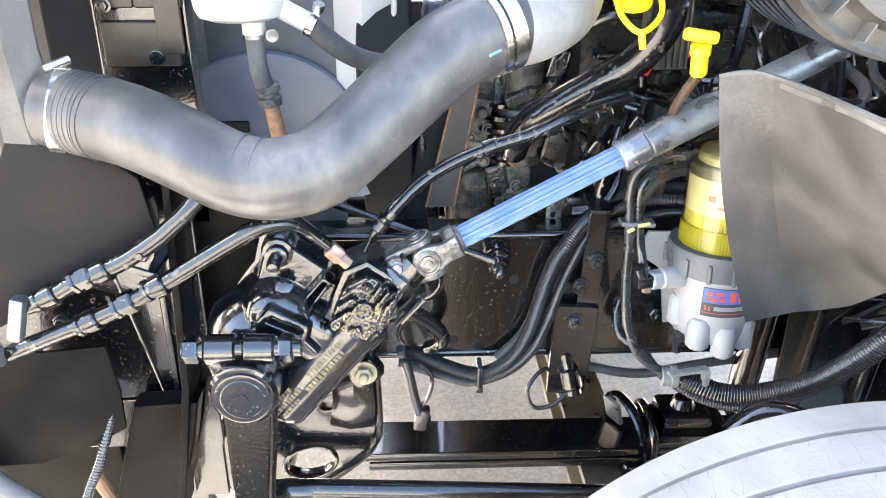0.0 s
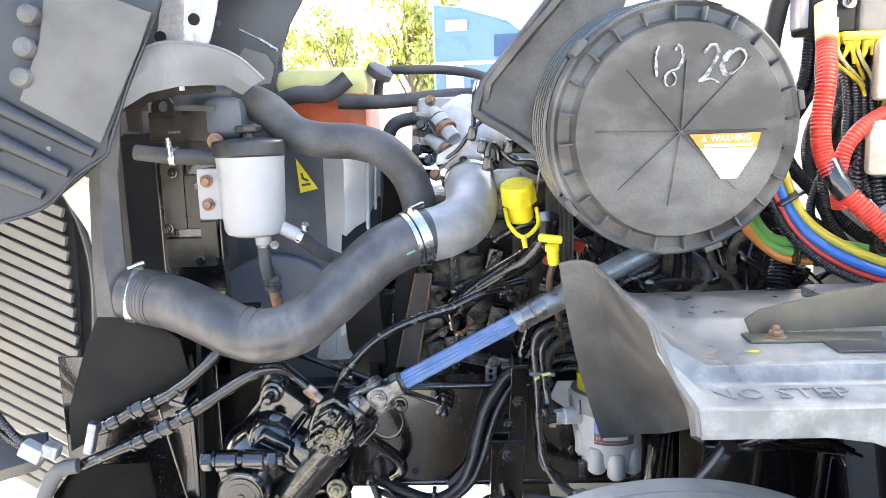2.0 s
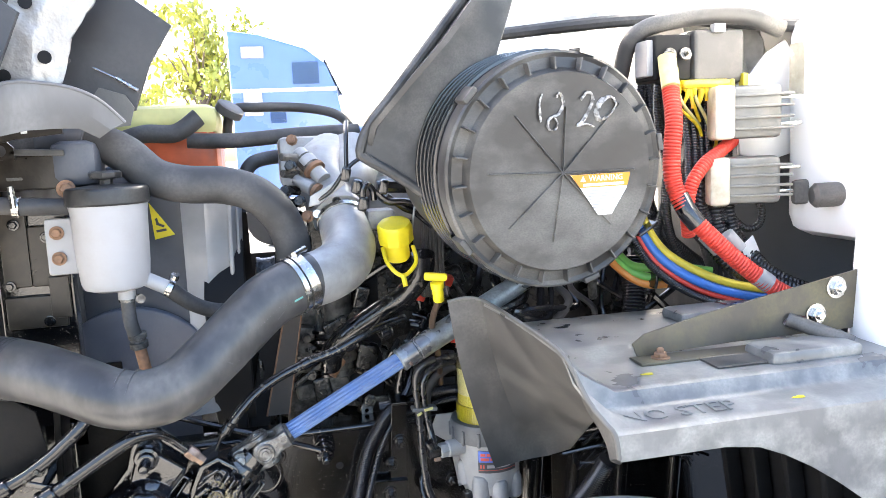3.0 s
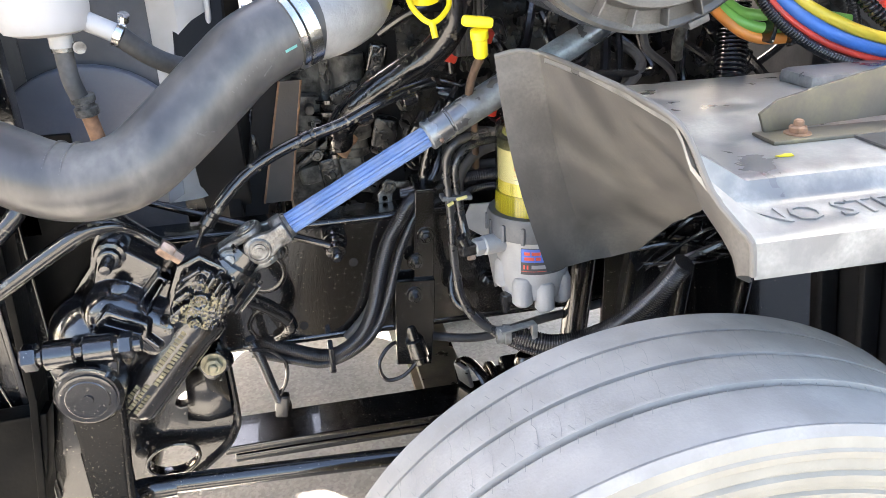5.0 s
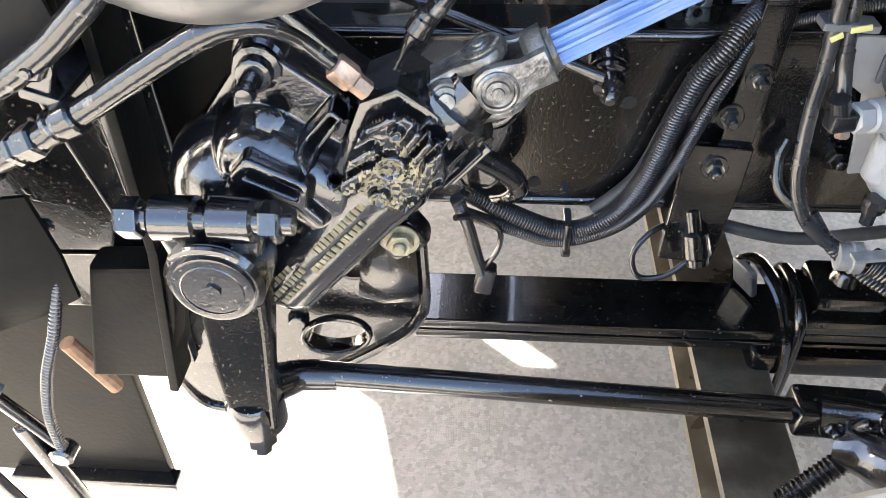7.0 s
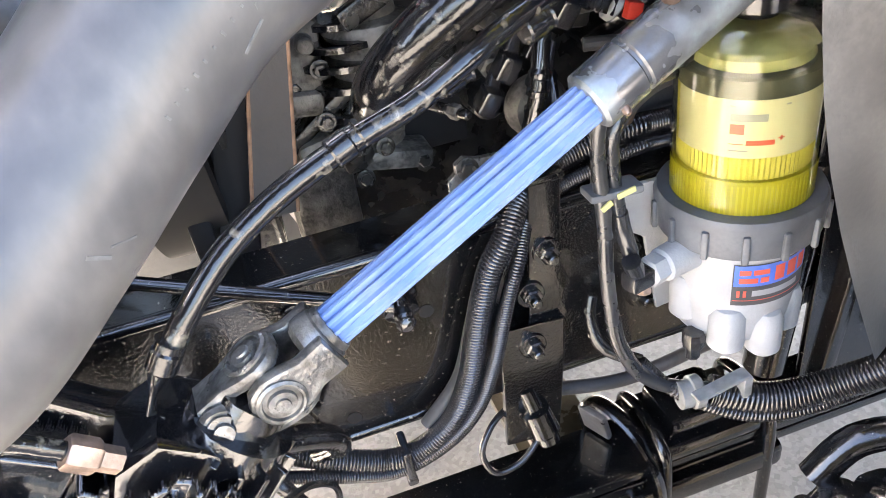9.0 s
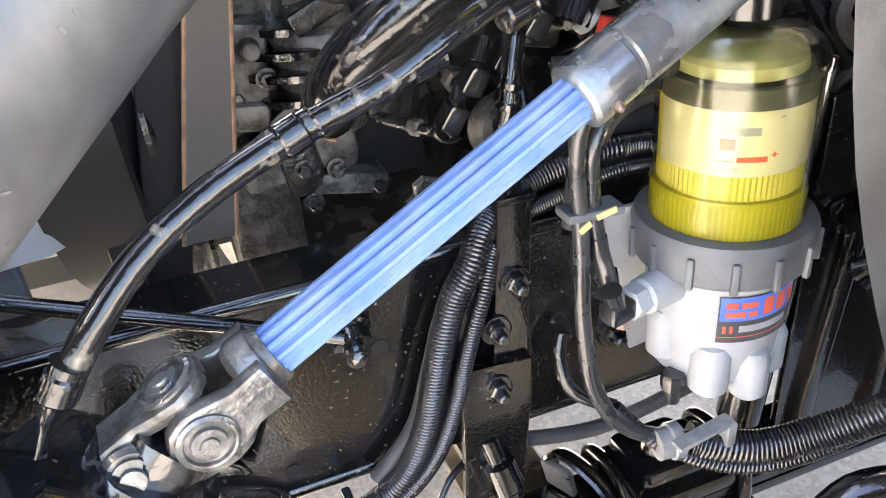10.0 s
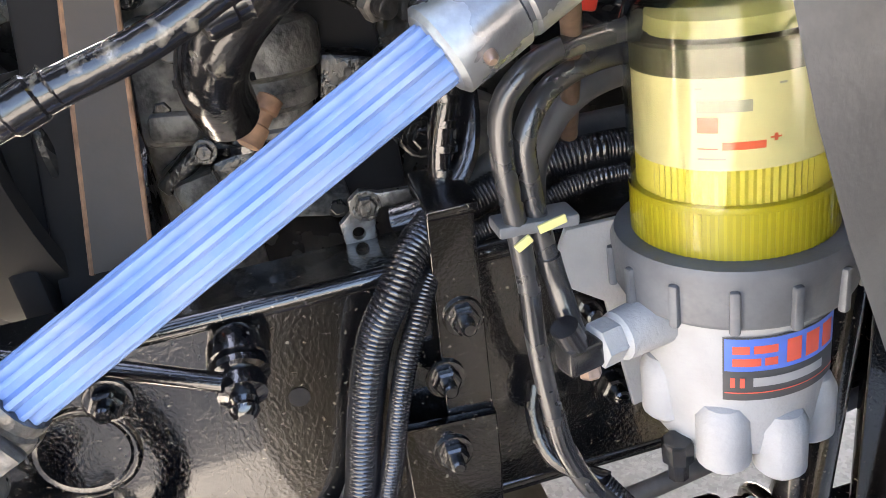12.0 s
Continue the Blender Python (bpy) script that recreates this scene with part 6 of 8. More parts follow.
hose("heater_hose", [(-0.04, 1.72, 1.60), (-0.035, 1.72, 1.68), (-0.01, 1.72, 1.73), (0.06, 1.74, 1.745), (0.15, 1.76, 1.745)], 0.019, RUBBER, "black hose looped beside the intake", group="heater hoses")


# ---- engine ----
def engine():
    t = thing("engine", (0.6, 1.9, 0.75), "grimy diesel engine with pale intake castings and dark block", "engine")
    part("block", Shape().box((0.62, 1.92, 1.15), (1.05, 0.44, 0.62), bev=0.03), IRON, t)
    part("oil_pan", Shape().box((0.62, 1.92, 0.74), (0.95, 0.36, 0.22), bev=0.05), IRON, t)
    part("head", Shape().box((0.60, 1.90, 1.56), (0.95, 0.40, 0.22), bev=0.02), IRON, t)
    part("valve_cover", Shape().box((0.60, 1.92, 1.72), (0.90, 0.34, 0.12), bev=0.03), CASTGREY, t)
    # front cover, water pump, pulleys
    part("front_cover", Shape().box((0.085, 1.90, 1.20), (0.10, 0.42, 0.66), bev=0.02), CASTGREY, t)
    for p, r, w in (((-0.03, 1.66, 1.19), 0.075, 0.05), ((-0.05, 1.86, 0.98), 0.13, 0.06), ((-0.02, 1.74, 1.42), 0.05, 0.05)):
        s = Shape().lathe([(r * 0.4, -0.005), (r, 0), (r, 0.006), (r * 0.93, 0.012), (r * 0.93, w - 0.012), (r, w - 0.006), (r, w), (r * 0.4, w + 0.005)], p, (1, 0, 0), 36)
        part("pulley", s, IRON, t)
    part("belt", Shape().plate([(0.042, 1.33), (0.086, 1.33), (0.037, 1.07), (-0.020, 1.07)], 0.007, XZ(1.567), bev=0.0015), BELTRUB, t, "worn brown flat drive belt")
    for a, b in (((0.086, 1.33), (0.037, 1.07)), ((0.042, 1.33), (-0.020, 1.07))):
        part("belt_edge", Shape().rod((a[0], 1.562, a[1]), (b[0], 1.562, b[1]), 0.0028, n=8), RUST, t, "rusty frayed belt edge")
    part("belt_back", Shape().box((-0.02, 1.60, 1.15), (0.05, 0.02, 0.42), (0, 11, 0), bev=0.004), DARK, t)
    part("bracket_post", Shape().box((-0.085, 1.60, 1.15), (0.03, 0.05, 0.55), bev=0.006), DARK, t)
    # pump and castings seen over the blue shaft
    part("pump_body", Shape().lathe([(0.026, 1.08), (0.030, 1.085), (0.030, 1.125), (0.046, 1.135), (0.046, 1.15), (0.040, 1.153), (0.040, 1.168), (0.052, 1.175), (0.054, 1.19), (0.050, 1.196), (0.050, 1.203), (0.060, 1.21), (0.061, 1.246), (0.055, 1.256), (0.040, 1.262), (0.036, 1.30), (0.040, 1.31), (0.040, 1.36)], (0.150, 1.675, 0), (0.03, 0, 1), 36), CASTGREY, t)
    for z, r in ((1.140, 0.050), (1.183, 0.058), (1.214, 0.0645), (1.240, 0.0645), (1.262, 0.046)):
        part("pump_ring", Shape().lathe([(r - 0.006, -0.006), (r, -0.004), (r, 0.004), (r - 0.006, 0.006)], (0.150 + z * 0.0, 1.675, z), (0.03, 0, 1), 36), GEAR, t)
    part("pump_pin", Shape().lathe([(0.008, 0), (0.0125, 0.002), (0.0125, 0.022), (0.010, 0.024), (0.010, 0.036), (0.0125, 0.038), (0.0125, 0.052), (0.008, 0.054)], (0.154, 1.56, 1.160), (0.034, 0.02, 0.039), 14), RUST, t, "rusty capped pin")
    part("pump_bracket", Shape().box((0.085, 1.69, 1.215), (0.065, 0.09, 0.13), (0, 8, 0), bev=0.012).box((0.083, 1.65, 1.175), (0.05, 0.04, 0.03), (0, 8, 0), bev=0.008).rod((0.10, 1.66, 1.25), (0.10, 1.625, 1.25), 0.014, 0.011, 14, 0.002), CASTGREY, t)
    part("pump_foot", Shape().box((0.135, 1.675, 1.105), (0.15, 0.07, 0.045), (0, -10, 0), bev=0.012).box((0.19, 1.66, 1.065), (0.10, 0.06, 0.03), (0, 12, 0), bev=0.008), CASTGREY, t)
    for x, z in ((0.112, 1.215), (0.105, 1.145), (0.175, 1.09), (0.225, 1.055), (0.14, 1.05)):
        part("housing_bolt", Shape().bolt((x, 1.635, z), (0, -1, 0.1), 0.009, 0.008), IRON, t)
    # flat dark plate fills in the shade between pump and block
    part("deep_shadow_plate", Shape().box((0.26, 1.70, 1.22), (0.10, 0.02, 0.36), bev=0.004), DARK, t, "dark plate standing in for deep shade")
    part("end_disk", Shape().lathe([(0.018, 0.01), (0.034, 0.008), (0.040, 0.0), (0.042, -0.006), (0.042, -0.02)], (0.368, 1.55, 1.128), (0, -1, 0.1), 32), CASTGREY, t, "round grey end plate")
    part("support_arm", Shape().tube([(0.265, 1.46, 1.096), (0.30, 1.45, 1.104), (0.33, 1.45, 1.128), (0.345, 1.46, 1.16), (0.352, 1.49, 1.20)], [0.012, 0.013, 0.012, 0.012, 0.014], 10, 0.01, flat=0.6), GEAR, t)
    rr = random.Random(11)
    for i in range(34):
        x, z = rr.uniform(0.06, 1.0), rr.uniform(1.08, 1.5)
        r = rr.uniform(0.010, 0.03)
        y = 1.66 - rr.uniform(0.0, 0.05)
        mt = rr.choice((IRON, IRON, IRON, GEAR))
        if i % 3 == 0:
            part("boss", Shape().rod((x, 1.74, z), (x, y, z), r * 1.3, r, 14, 0.003).bolt((x, y, z), (0, -1, 0), r * 0.5, r * 0.4), mt, t)
        elif i % 3 == 1:
            part("rib_casting", Shape().box((x, y + 0.02, z), (rr.uniform(0.04, 0.14), 0.06, rr.uniform(0.015, 0.03)), (0, rr.uniform(-40, 40), 0), bev=0.006), mt, t)
        else:
            part("flange", Shape().box((x, y + 0.02, z), (rr.uniform(0.04, 0.08), 0.05, rr.uniform(0.04, 0.09)), (0, rr.uniform(-20, 20), 0), bev=0.01).bolt((x, y - 0.006, z), (0, -1, 0), 0.009, 0.007), mt, t)
    part("lug", Shape().plate([(0.222, 1.062), (0.220, 1.085), (0.232, 1.095), (0.232, 1.106), (0.244, 1.114), (0.262, 1.108), (0.290, 1.106), (0.292, 1.094), (0.262, 1.092), (0.254, 1.084), (0.252, 1.066), (0.238, 1.056)], 0.010, XZ(1.51), [oval(0.236, 1.073, 0.006, 0.006)], bev=0.002), STEELC, t)
    part("lug_bolt", Shape().bolt((0.247, 1.50, 1.099), (0, -1, 0.1), 0.010, 0.008), IRON, t)
    # intake horn and fittings at the top
    part("intake_horn", Shape().tube([(0.188, 1.43, 1.602), (0.178, 1.47, 1.63), (0.165, 1.51, 1.66), (0.16, 1.56, 1.70), (0.20, 1.63, 1.73)], [0.056, 0.06, 0.066, 0.072, 0.075], 28, 0.012), ALU, t)
    part("intake_shoulder", Shape().rod((0.235, 1.47, 1.66), (0.25, 1.64, 1.735), 0.05, 0.08, 26, 0.02), ALU, t)
    part("intake_block", Shape().box((0.13, 1.68, 1.73), (0.14, 0.14, 0.13), bev=0.015), ALU, t)
    part("intake_crown", Shape().box((0.24, 1.66, 1.73), (0.22, 0.16, 0.12), (0, 8, 0), bev=0.04), ALU, t)
    part("intake_rail", Shape().box((0.55, 1.62, 1.62), (0.55, 0.14, 0.12), bev=0.025), ALU, t)
    part("sensor_pad", Shape().box((0.285, 1.40, 1.585), (0.07, 0.06, 0.05), bev=0.012), ALU, t)
    for p, q, r in (((0.105, 1.50, 1.755), (0.16, 1.44, 1.685), 0.019), ((0.092, 1.47, 1.69), (0.13, 1.44, 1.665), 0.014)):
        p, q = Vector(p), Vector(q)
        d = (q - p).normalized()
        un = part("pipe_union", Shape().lathe([(r * 0.8, 0), (r, 0.004), (r, 0.03), (r * 1.25, 0.032), (r * 1.25, 0.055), (r, 0.057), (r, (q - p).length)], p, d, 20), ALU, t)
        part("union_ring", Shape().lathe([(r * 1.1, 0), (r * 1.45, 0.002), (r * 1.45, 0.012), (r * 1.1, 0.014)], p + d * 0.062, d, 20), RUST, un)
    part("grey_sleeve", Shape().rod((0.118, 1.487, 1.738), (0.138, 1.465, 1.712), 0.0245, n=20, bev=0.002), CASTGREY, t)
    for p, mt in (((0.115, 1.395, 1.60), RUST), ((0.14, 1.40, 1.603), STEEL), ((0.098, 1.60, 1.785), RUST), ((0.10, 1.42, 1.635), IRON), ((0.07, 1.45, 1.66), IRON), ((0.085, 1.43, 1.72), IRON)):
        part("fitting", Shape().lathe([(0.011, 0), (0.015, 0.002), (0.015, 0.014), (0.010, 0.016), (0.010, 0.03)], Vector(p) + Vector((0.0, 0.02, 0)), (-0.2, -1, 0.15), 8), mt, t)
    for z in (1.60, 1.63, 1.66, 1.70, 1.74):
        part("side_fitting", Shape().rod((0.10, 1.48, z), (0.062, 1.45, z + 0.005), 0.012, 0.010, 10, 0.002), IRON if z < 1.7 else CASTGREY, t)
    part("valve_plate", Shape().plate([(0.115, 1.625), (0.12, 1.65), (0.195, 1.69), (0.205, 1.675), (0.14, 1.63)], 0.012, XZ(1.385), bev=0.003), ALU, t)
    part("fin_cover", Shape().box((0.42, 1.50, 1.52), (0.06, 0.10, 0.30), bev=0.006), PLASTIC, t)
    for i in range(6):
        part("fin", Shape().box((0.392 + i * 0.011, 1.445, 1.52), (0.004, 0.012, 0.29), bev=0.001), PLASTIC, t)


engine()
cabs = (
    ([(0.12, 1.40, 1.625), (0.135, 1.38, 1.637), (0.171, 1.37, 1.662), (0.20, 1.365, 1.70), (0.231, 1.37, 1.727), (0.271, 1.38, 1.741), (0.315, 1.38, 1.733)], 0.005),
    ([(0.208, 1.365, 1.705), (0.21, 1.37, 1.747), (0.213, 1.38, 1.789), (0.22, 1.42, 1.82)], 0.0055),
    ([(0.275, 1.35, 1.665), (0.31, 1.35, 1.662), (0.34, 1.355, 1.660), (0.375, 1.36, 1.657), (0.42, 1.37, 1.65)], 0.0135),
    ([(0.27, 1.36, 1.655), (0.30, 1.36, 1.628), (0.34, 1.36, 1.625), (0.38, 1.365, 1.61), (0.44, 1.37, 1.60)], 0.009),
    ([(0.30, 1.37, 1.64), (0.34, 1.37, 1.61), (0.37, 1.375, 1.595), (0.41, 1.38, 1.56)], 0.008),
    ([(0.372, 1.34, 1.662), (0.358, 1.335, 1.604), (0.349, 1.335, 1.552)], 0.003),
    ([(0.238, 1.34, 1.625), (0.24, 1.335, 1.66), (0.25, 1.335, 1.672), (0.262, 1.34, 1.66), (0.265, 1.345, 1.635)], 0.008),
)
for i, (p, r) in enumerate(cabs):
    hose("engine_wiring", p, r, GASKET if i == 5 else LOOM, "black engine wiring at the intake" if i != 5 else "thin pale bowden cable", group="engine wiring", n=10)
for p in ((0.238, 1.335, 1.628), (0.205, 1.36, 1.698), (0.29, 1.345, 1.664), (0.228, 1.352, 1.668)):
    t = thing("sensor_plug", p, "black sensor plug on the intake", "connector", group="intake plugs")
    part("plug", Shape().box(p, (0.022, 0.024, 0.034), (10, 15, 0), bev=0.006), LOOM, t)
    part("lock", Shape().box((p[0] + 0.003, p[1] - 0.013, p[2]), (0.010, 0.006, 0.022), bev=0.002), LOOM, t)
t = thing("round_connector", (0.35, 1.36, 1.72), "round black connector with yellow and green ring", "connector")
part("shell", Shape().rod((0.33, 1.40, 1.71), (0.33, 1.345, 1.72), 0.025, n=20, bev=0.003), LOOM, t)
part("yellow_ring", Shape().lathe([(0.026, 0), (0.028, 0.001), (0.028, 0.006)], (0.33, 1.37, 1.715), (0, -1, 0.1), 20), STICKER, t)
part("green_tag", Shape().box((0.365, 1.35, 1.715), (0.02, 0.01, 0.03), bev=0.002), CGREEN, t)

t = thing("oil_filler_cap", (0.30, 1.29, 1.5), "bright yellow ribbed oil filler cap with tether strap", "filler cap")
ax = Vector((-0.12, -0.35, 0.93)).normalized()
base = Vector((0.315, 1.34, 1.495))
part("neck", Shape().lathe([(0.027, 0), (0.029, 0.005), (0.029, 0.05)], base, ax, 24), YELLOW, t)
s = Shape()
n = 40
prof = [(0.034, 0.045), (0.042, 0.048), (0.042, 0.085), (0.037, 0.093), (0.02, 0.095)]
part("cap", Shape().lathe(prof, base, ax, 10), YELLOW, t)
part("tether", Shape().tube([base + ax * 0.03 + Vector((-0.035, -0.005, 0)), base + Vector((-0.03, -0.04, -0.01)), base + Vector((0.0, -0.055, -0.035)), base + Vector((0.035, -0.035, -0.01)), base + ax * 0.03 + Vector((0.037, -0.005, 0.0))], 0.005, 10, 0.006).tube([base + Vector((0.0, -0.055, -0.033)), base + Vector((0.004, -0.06, -0.06))], 0.006, 8, 0.006), YELLOW, t)
t = thing("dipstick", (0.366, 1.15, 1.4), "yellow dipstick handle in a dark tube", "dipstick")
part("handle", Shape().lathe([(0.010, 0), (0.0125, 0.004), (0.0125, 0.03), (0.015, 0.032), (0.015, 0.045), (0.01, 0.048)], (0.372, 1.172, 1.415), (-0.1, -0.2, 1), 16).box((0.364, 1.158, 1.473), (0.052, 0.016, 0.018), (0, 8, 0), bev=0.006), YELLOW, t)
part("tube", Shape().tube([(0.372, 1.172, 1.415), (0.366, 1.20, 1.385), (0.372, 1.26, 1.335), (0.40, 1.34, 1.25), (0.42, 1.42, 1.15)], 0.0075, 12, 0.01), BROWNPIPE, t, "brown dipstick tube")

# small parts on the engine side, above the frame rail
rr = random.Random(44)
for p, mt, lb in (((0.47, 1.52, 1.40), RED, "small red connector on the engine"), ((0.40, 1.55, 1.36), RED, "small red connector on the engine")):
    t = thing("red_connector", p, lb, "connector", group="red connectors")
    part("shell", Shape().box(p, (0.034, 0.03, 0.028), (10, 20, 0), bev=0.005), mt, t)
    part("collar", Shape().rod(Vector(p) + Vector((0, 0, -0.012)), Vector(p) + Vector((0.004, 0.0, -0.04)), 0.012, 0.010, 12, 0.002), LOOM, t)
for i in range(9):
    x0, z0 = rr.uniform(0.24, 0.6), rr.uniform(1.16, 1.42)
    y0 = rr.uniform(1.50, 1.60)
    dx, dz = rr.uniform(0.08, 0.22), rr.uniform(-0.10, 0.10)
    hose("engine_cable", [(x0, y0, z0), (x0 + dx * 0.35, y0 - 0.02, z0 + dz * 0.5 + 0.015), (x0 + dx * 0.7, y0 - 0.015, z0 + dz), (x0 + dx, y0 + 0.03, z0 + dz * 0.8)], rr.uniform(0.005, 0.012), rr.choice((LOOM, PAINTHOSE, LOOM, RUBBER)), "black cable along the engine block", 0.0, 0.005, 10, group="cables along the engine")
for i in range(12):
    p = Vector((rr.uniform(0.14, 0.62), rr.uniform(1.52, 1.60), rr.uniform(1.12, 1.42)))
    t = thing("engine_fitting", p, "dark pipe fitting on the engine block", "pipe fitting", group="engine fittings")
    d = Vector((rr.uniform(-0.5, 0.5), -1, rr.uniform(-0.3, 0.6)))
    r = rr.uniform(0.010, 0.017)
    part("nut", Shape().lathe([(r * 0.9, 0), (r, 0.002), (r, 0.014), (r * 0.8, 0.016)], p, d, 6), rr.choice((IRON, STEELC, CASTGREY)), t)
    part("neck", Shape().lathe([(r * 0.7, -0.05), (r * 0.7, 0.004), (r * 0.6, 0.03), (r * 0.4, 0.032)], p, d, 14), IRON, t)

# hoses, plug and bracket in front of the block, above the rail
h = hose("sensor_cable", [(0.345, 1.47, 1.26), (0.335, 1.46, 1.22), (0.328, 1.455, 1.19), (0.319, 1.455, 1.16), (0.314, 1.455, 1.13), (0.322, 1.455, 1.105)], 0.0105, GEAR, "lumpy black painted cable in front of the block")
for k in range(5):
    part("knot", Shape().lathe([(0.009, -0.007), (0.0135, -0.003), (0.0135, 0.003), (0.009, 0.007)], (0.334 - k * 0.0045, 1.457, 1.215 - k * 0.021), (0.2, 0, 1), 14), GEAR, h)
hose("coolant_line", [(0.324, 1.475, 1.098), (0.404, 1.49, 1.125), (0.497, 1.50, 1.125), (0.66, 1.51, 1.12)], 0.014, RUBBER, "dull black coolant line running along the block")
for p in ((0.31, 1.50, 1.215), (0.348, 1.50, 1.233), (0.352, 1.50, 1.189), (0.29, 1.52, 1.17), (0.385, 1.50, 1.262)):
    t = thing("block_plug", p, "black plug on the side of the engine block", "connector", group="block plugs")
    part("plug", Shape().box(p, (0.026, 0.030, 0.034), (10, 30, 0), bev=0.006), LOOM, t)
    part("boot", Shape().rod(Vector(p) + Vector((0.006, 0, 0.014)), Vector(p) + Vector((0.020, 0.01, 0.04)), 0.010, 0.007, 12, 0.002), LOOM, t)
t = thing("ribbed_plug", (0.509, 1.50, 1.298), "round ribbed black plug beside the filter cap", "connector")
part("shell", Shape().lathe([(0.012, 0.02), (0.016, 0.018), (0.016, 0.004), (0.034, 0.0), (0.036, -0.008), (0.036, -0.03)], (0.509, 1.50, 1.298), (-0.1, -1, 0.4), 28), LOOM, t)
for k in range(16):
    part("rib", Shape().box((0.027, 0, 0.003), (0.016, 0.003, 0.008), bev=0.001, m=frame_to((0.509, 1.50, 1.298), (1, -0.1, 0), (0.04, 0.37, 0.93)) @ Matrix.Rotation(2 * math.pi * k / 16, 4, "Z")), LOOM, t)
t = thing("sensor_plug", (0.425, 1.50, 1.26), "ribbed black plastic plug on a pale bracket", "plug")
part("plug_body", Shape().box((0.425, 1.50, 1.276), (0.045, 0.035, 0.034), (0, 28, 12), bev=0.005), LOOM, t)
for i in range(5):
    part("rib", Shape().box((0.409 + i * 0.008, 1.481, 1.284 - i * 0.0042), (0.003, 0.006, 0.034), (0, 28, 12), bev=0.001), LOOM, t)
part("collar", Shape().lathe([(0.014, 0), (0.017, 0.003), (0.017, 0.012), (0.013, 0.015)], (0.437, 1.495, 1.262), (0.6, -0.2, -0.6), 16), GASKET, t)
part("bracket", Shape().plate([(0.445, 1.255), (0.452, 1.288), (0.475, 1.297), (0.52, 1.285), (0.518, 1.262), (0.47, 1.258)], 0.005, XZ(1.512), bev=0.001), CASTGREY, t, "grey cast bracket")
part("bracket_bolt", Shape().bolt((0.497, 1.507, 1.274), (0, -1, 0), 0.010, 0.008, stud=0.005), STEEL, t)
part("red_latch", Shape().box((0.480, 1.515, 1.240), (0.022, 0.02, 0.022), (0, 15, 0), bev=0.004), RED, t, "red locking latch")

# ---- air cleaner ----
def air_cleaner():
    C = Vector((0.578, 0.945, 1.690))
    ax = Vector((-0.09, 1.0, 0.08)).normalized()
    t = thing("air_cleaner", (C.x, C.y + 0.25, 1.45), "large dusty black plastic air cleaner drum with ribbed lid", "air cleaner")
    part("drum", Shape().lathe([(0.215, 0.04), (0.228, 0.05), (0.228, 0.10), (0.222, 0.11), (0.222, 0.30), (0.21, 0.42), (0.15, 0.46), (0.1, 0.47)], C, ax, 72), PLASTIC, t)
    for h in (0.075, 0.092, 0.115, 0.14, 0.165, 0.19):
        part("drum_ring", Shape().lathe([(0.222, h), (0.236, h + 0.003), (0.236, h + 0.010), (0.222, h + 0.013)], C, ax, 72), LOOM, t)
    lid = part("lid", Shape().lathe([(0.0, 0.004), (0.06, 0.003), (0.183, 0.0), (0.190, 0.0), (0.193, 0.006), (0.198, 0.022), (0.218, 0.026), (0.226, 0.022), (0.231, 0.026), (0.231, 0.06), (0.224, 0.066)], C, ax, 96, caps=False), LID, t)
    q = frame_to(C, (1, 0.09, 0), (0, -0.08, 1))
    s = Shape()
    for i, (a, L) in enumerate(((0, 0.158), (47, 0.175), (88, 0.125), (132, 0.15), (178, 0.155), (222, 0.15), (262, 0.135), (315, 0.15))):
        r = Matrix.Rotation(radians(a), 4, "Z")
        s.box((L / 2, 0, 0.0008), (L, 0.0026, 0.005), bev=0.0012, m=q @ r)
    part("spokes", s, LID, lid)
    for i in range(24):
        a = 2 * math.pi * (i + 0.3) / 24
        part("rim_rib", Shape().box((0.207, 0, -0.013), (0.024, 0.0035, 0.02), bev=0.001, m=q @ Matrix.Rotation(a, 4, "Z")), PLASTIC, lid)
    for a in (12, 75, 140, 215, 290):
        part("latch", Shape().box((0.234, 0, -0.045), (0.012, 0.035, 0.05), bev=0.003, m=q @ Matrix.Rotation(radians(a), 4, "Z")), PLASTIC if a != 75 else STEEL, t)
    # safety label, a rounded wedge between two spokes
    k = Matrix.Diagonal((1.14, 1.18, 1, 1))
    lab = part("safety_label", Shape().plate([(0.012, -0.004), (0.126, -0.004), (0.12, -0.03), (0.092, -0.073), (0.066, -0.073), (0.035, -0.032)], 0.0012, q @ k @ Matrix.Translation((0, 0, 0.0045))), WHITEINK, lid, "orange and white warning label")
    part("orange_band", Shape().plate([(0.012, -0.004), (0.126, -0.004), (0.121, -0.026), (0.03, -0.026)], 0.0006, q @ k @ Matrix.Translation((0, 0, 0.0058))), ORANGEINK, lab)
    part("heading", letters("WARNING", 0.0135, q @ k @ Matrix.Translation((0.046, -0.0155, 0.0066)), 0.0002), WHITEINK, lab)
    s = Shape().grow([(0.030, -0.0155, 0), (0.040, -0.0155, 0), (0.035, -0.0065, 0)], [(0, 1, 2)], q @ k @ Matrix.Translation((0, 0, 0.0067)))
    s.box((0.075, -0.0215, 0.0066), (0.078, 0.0045, 0.0004), m=q @ k)
    part("heading_mark", s, WHITEINK, lab)
    s = Shape()
    for i in range(8):
        w = 0.078 - i * 0.0055
        s.box((0.078, -0.0315 - i * 0.0047, 0.0058), (w, 0.0018, 0.0004), m=q @ k)
    part("small_print", s, GREYINK, lab, "lines of illegible small print")
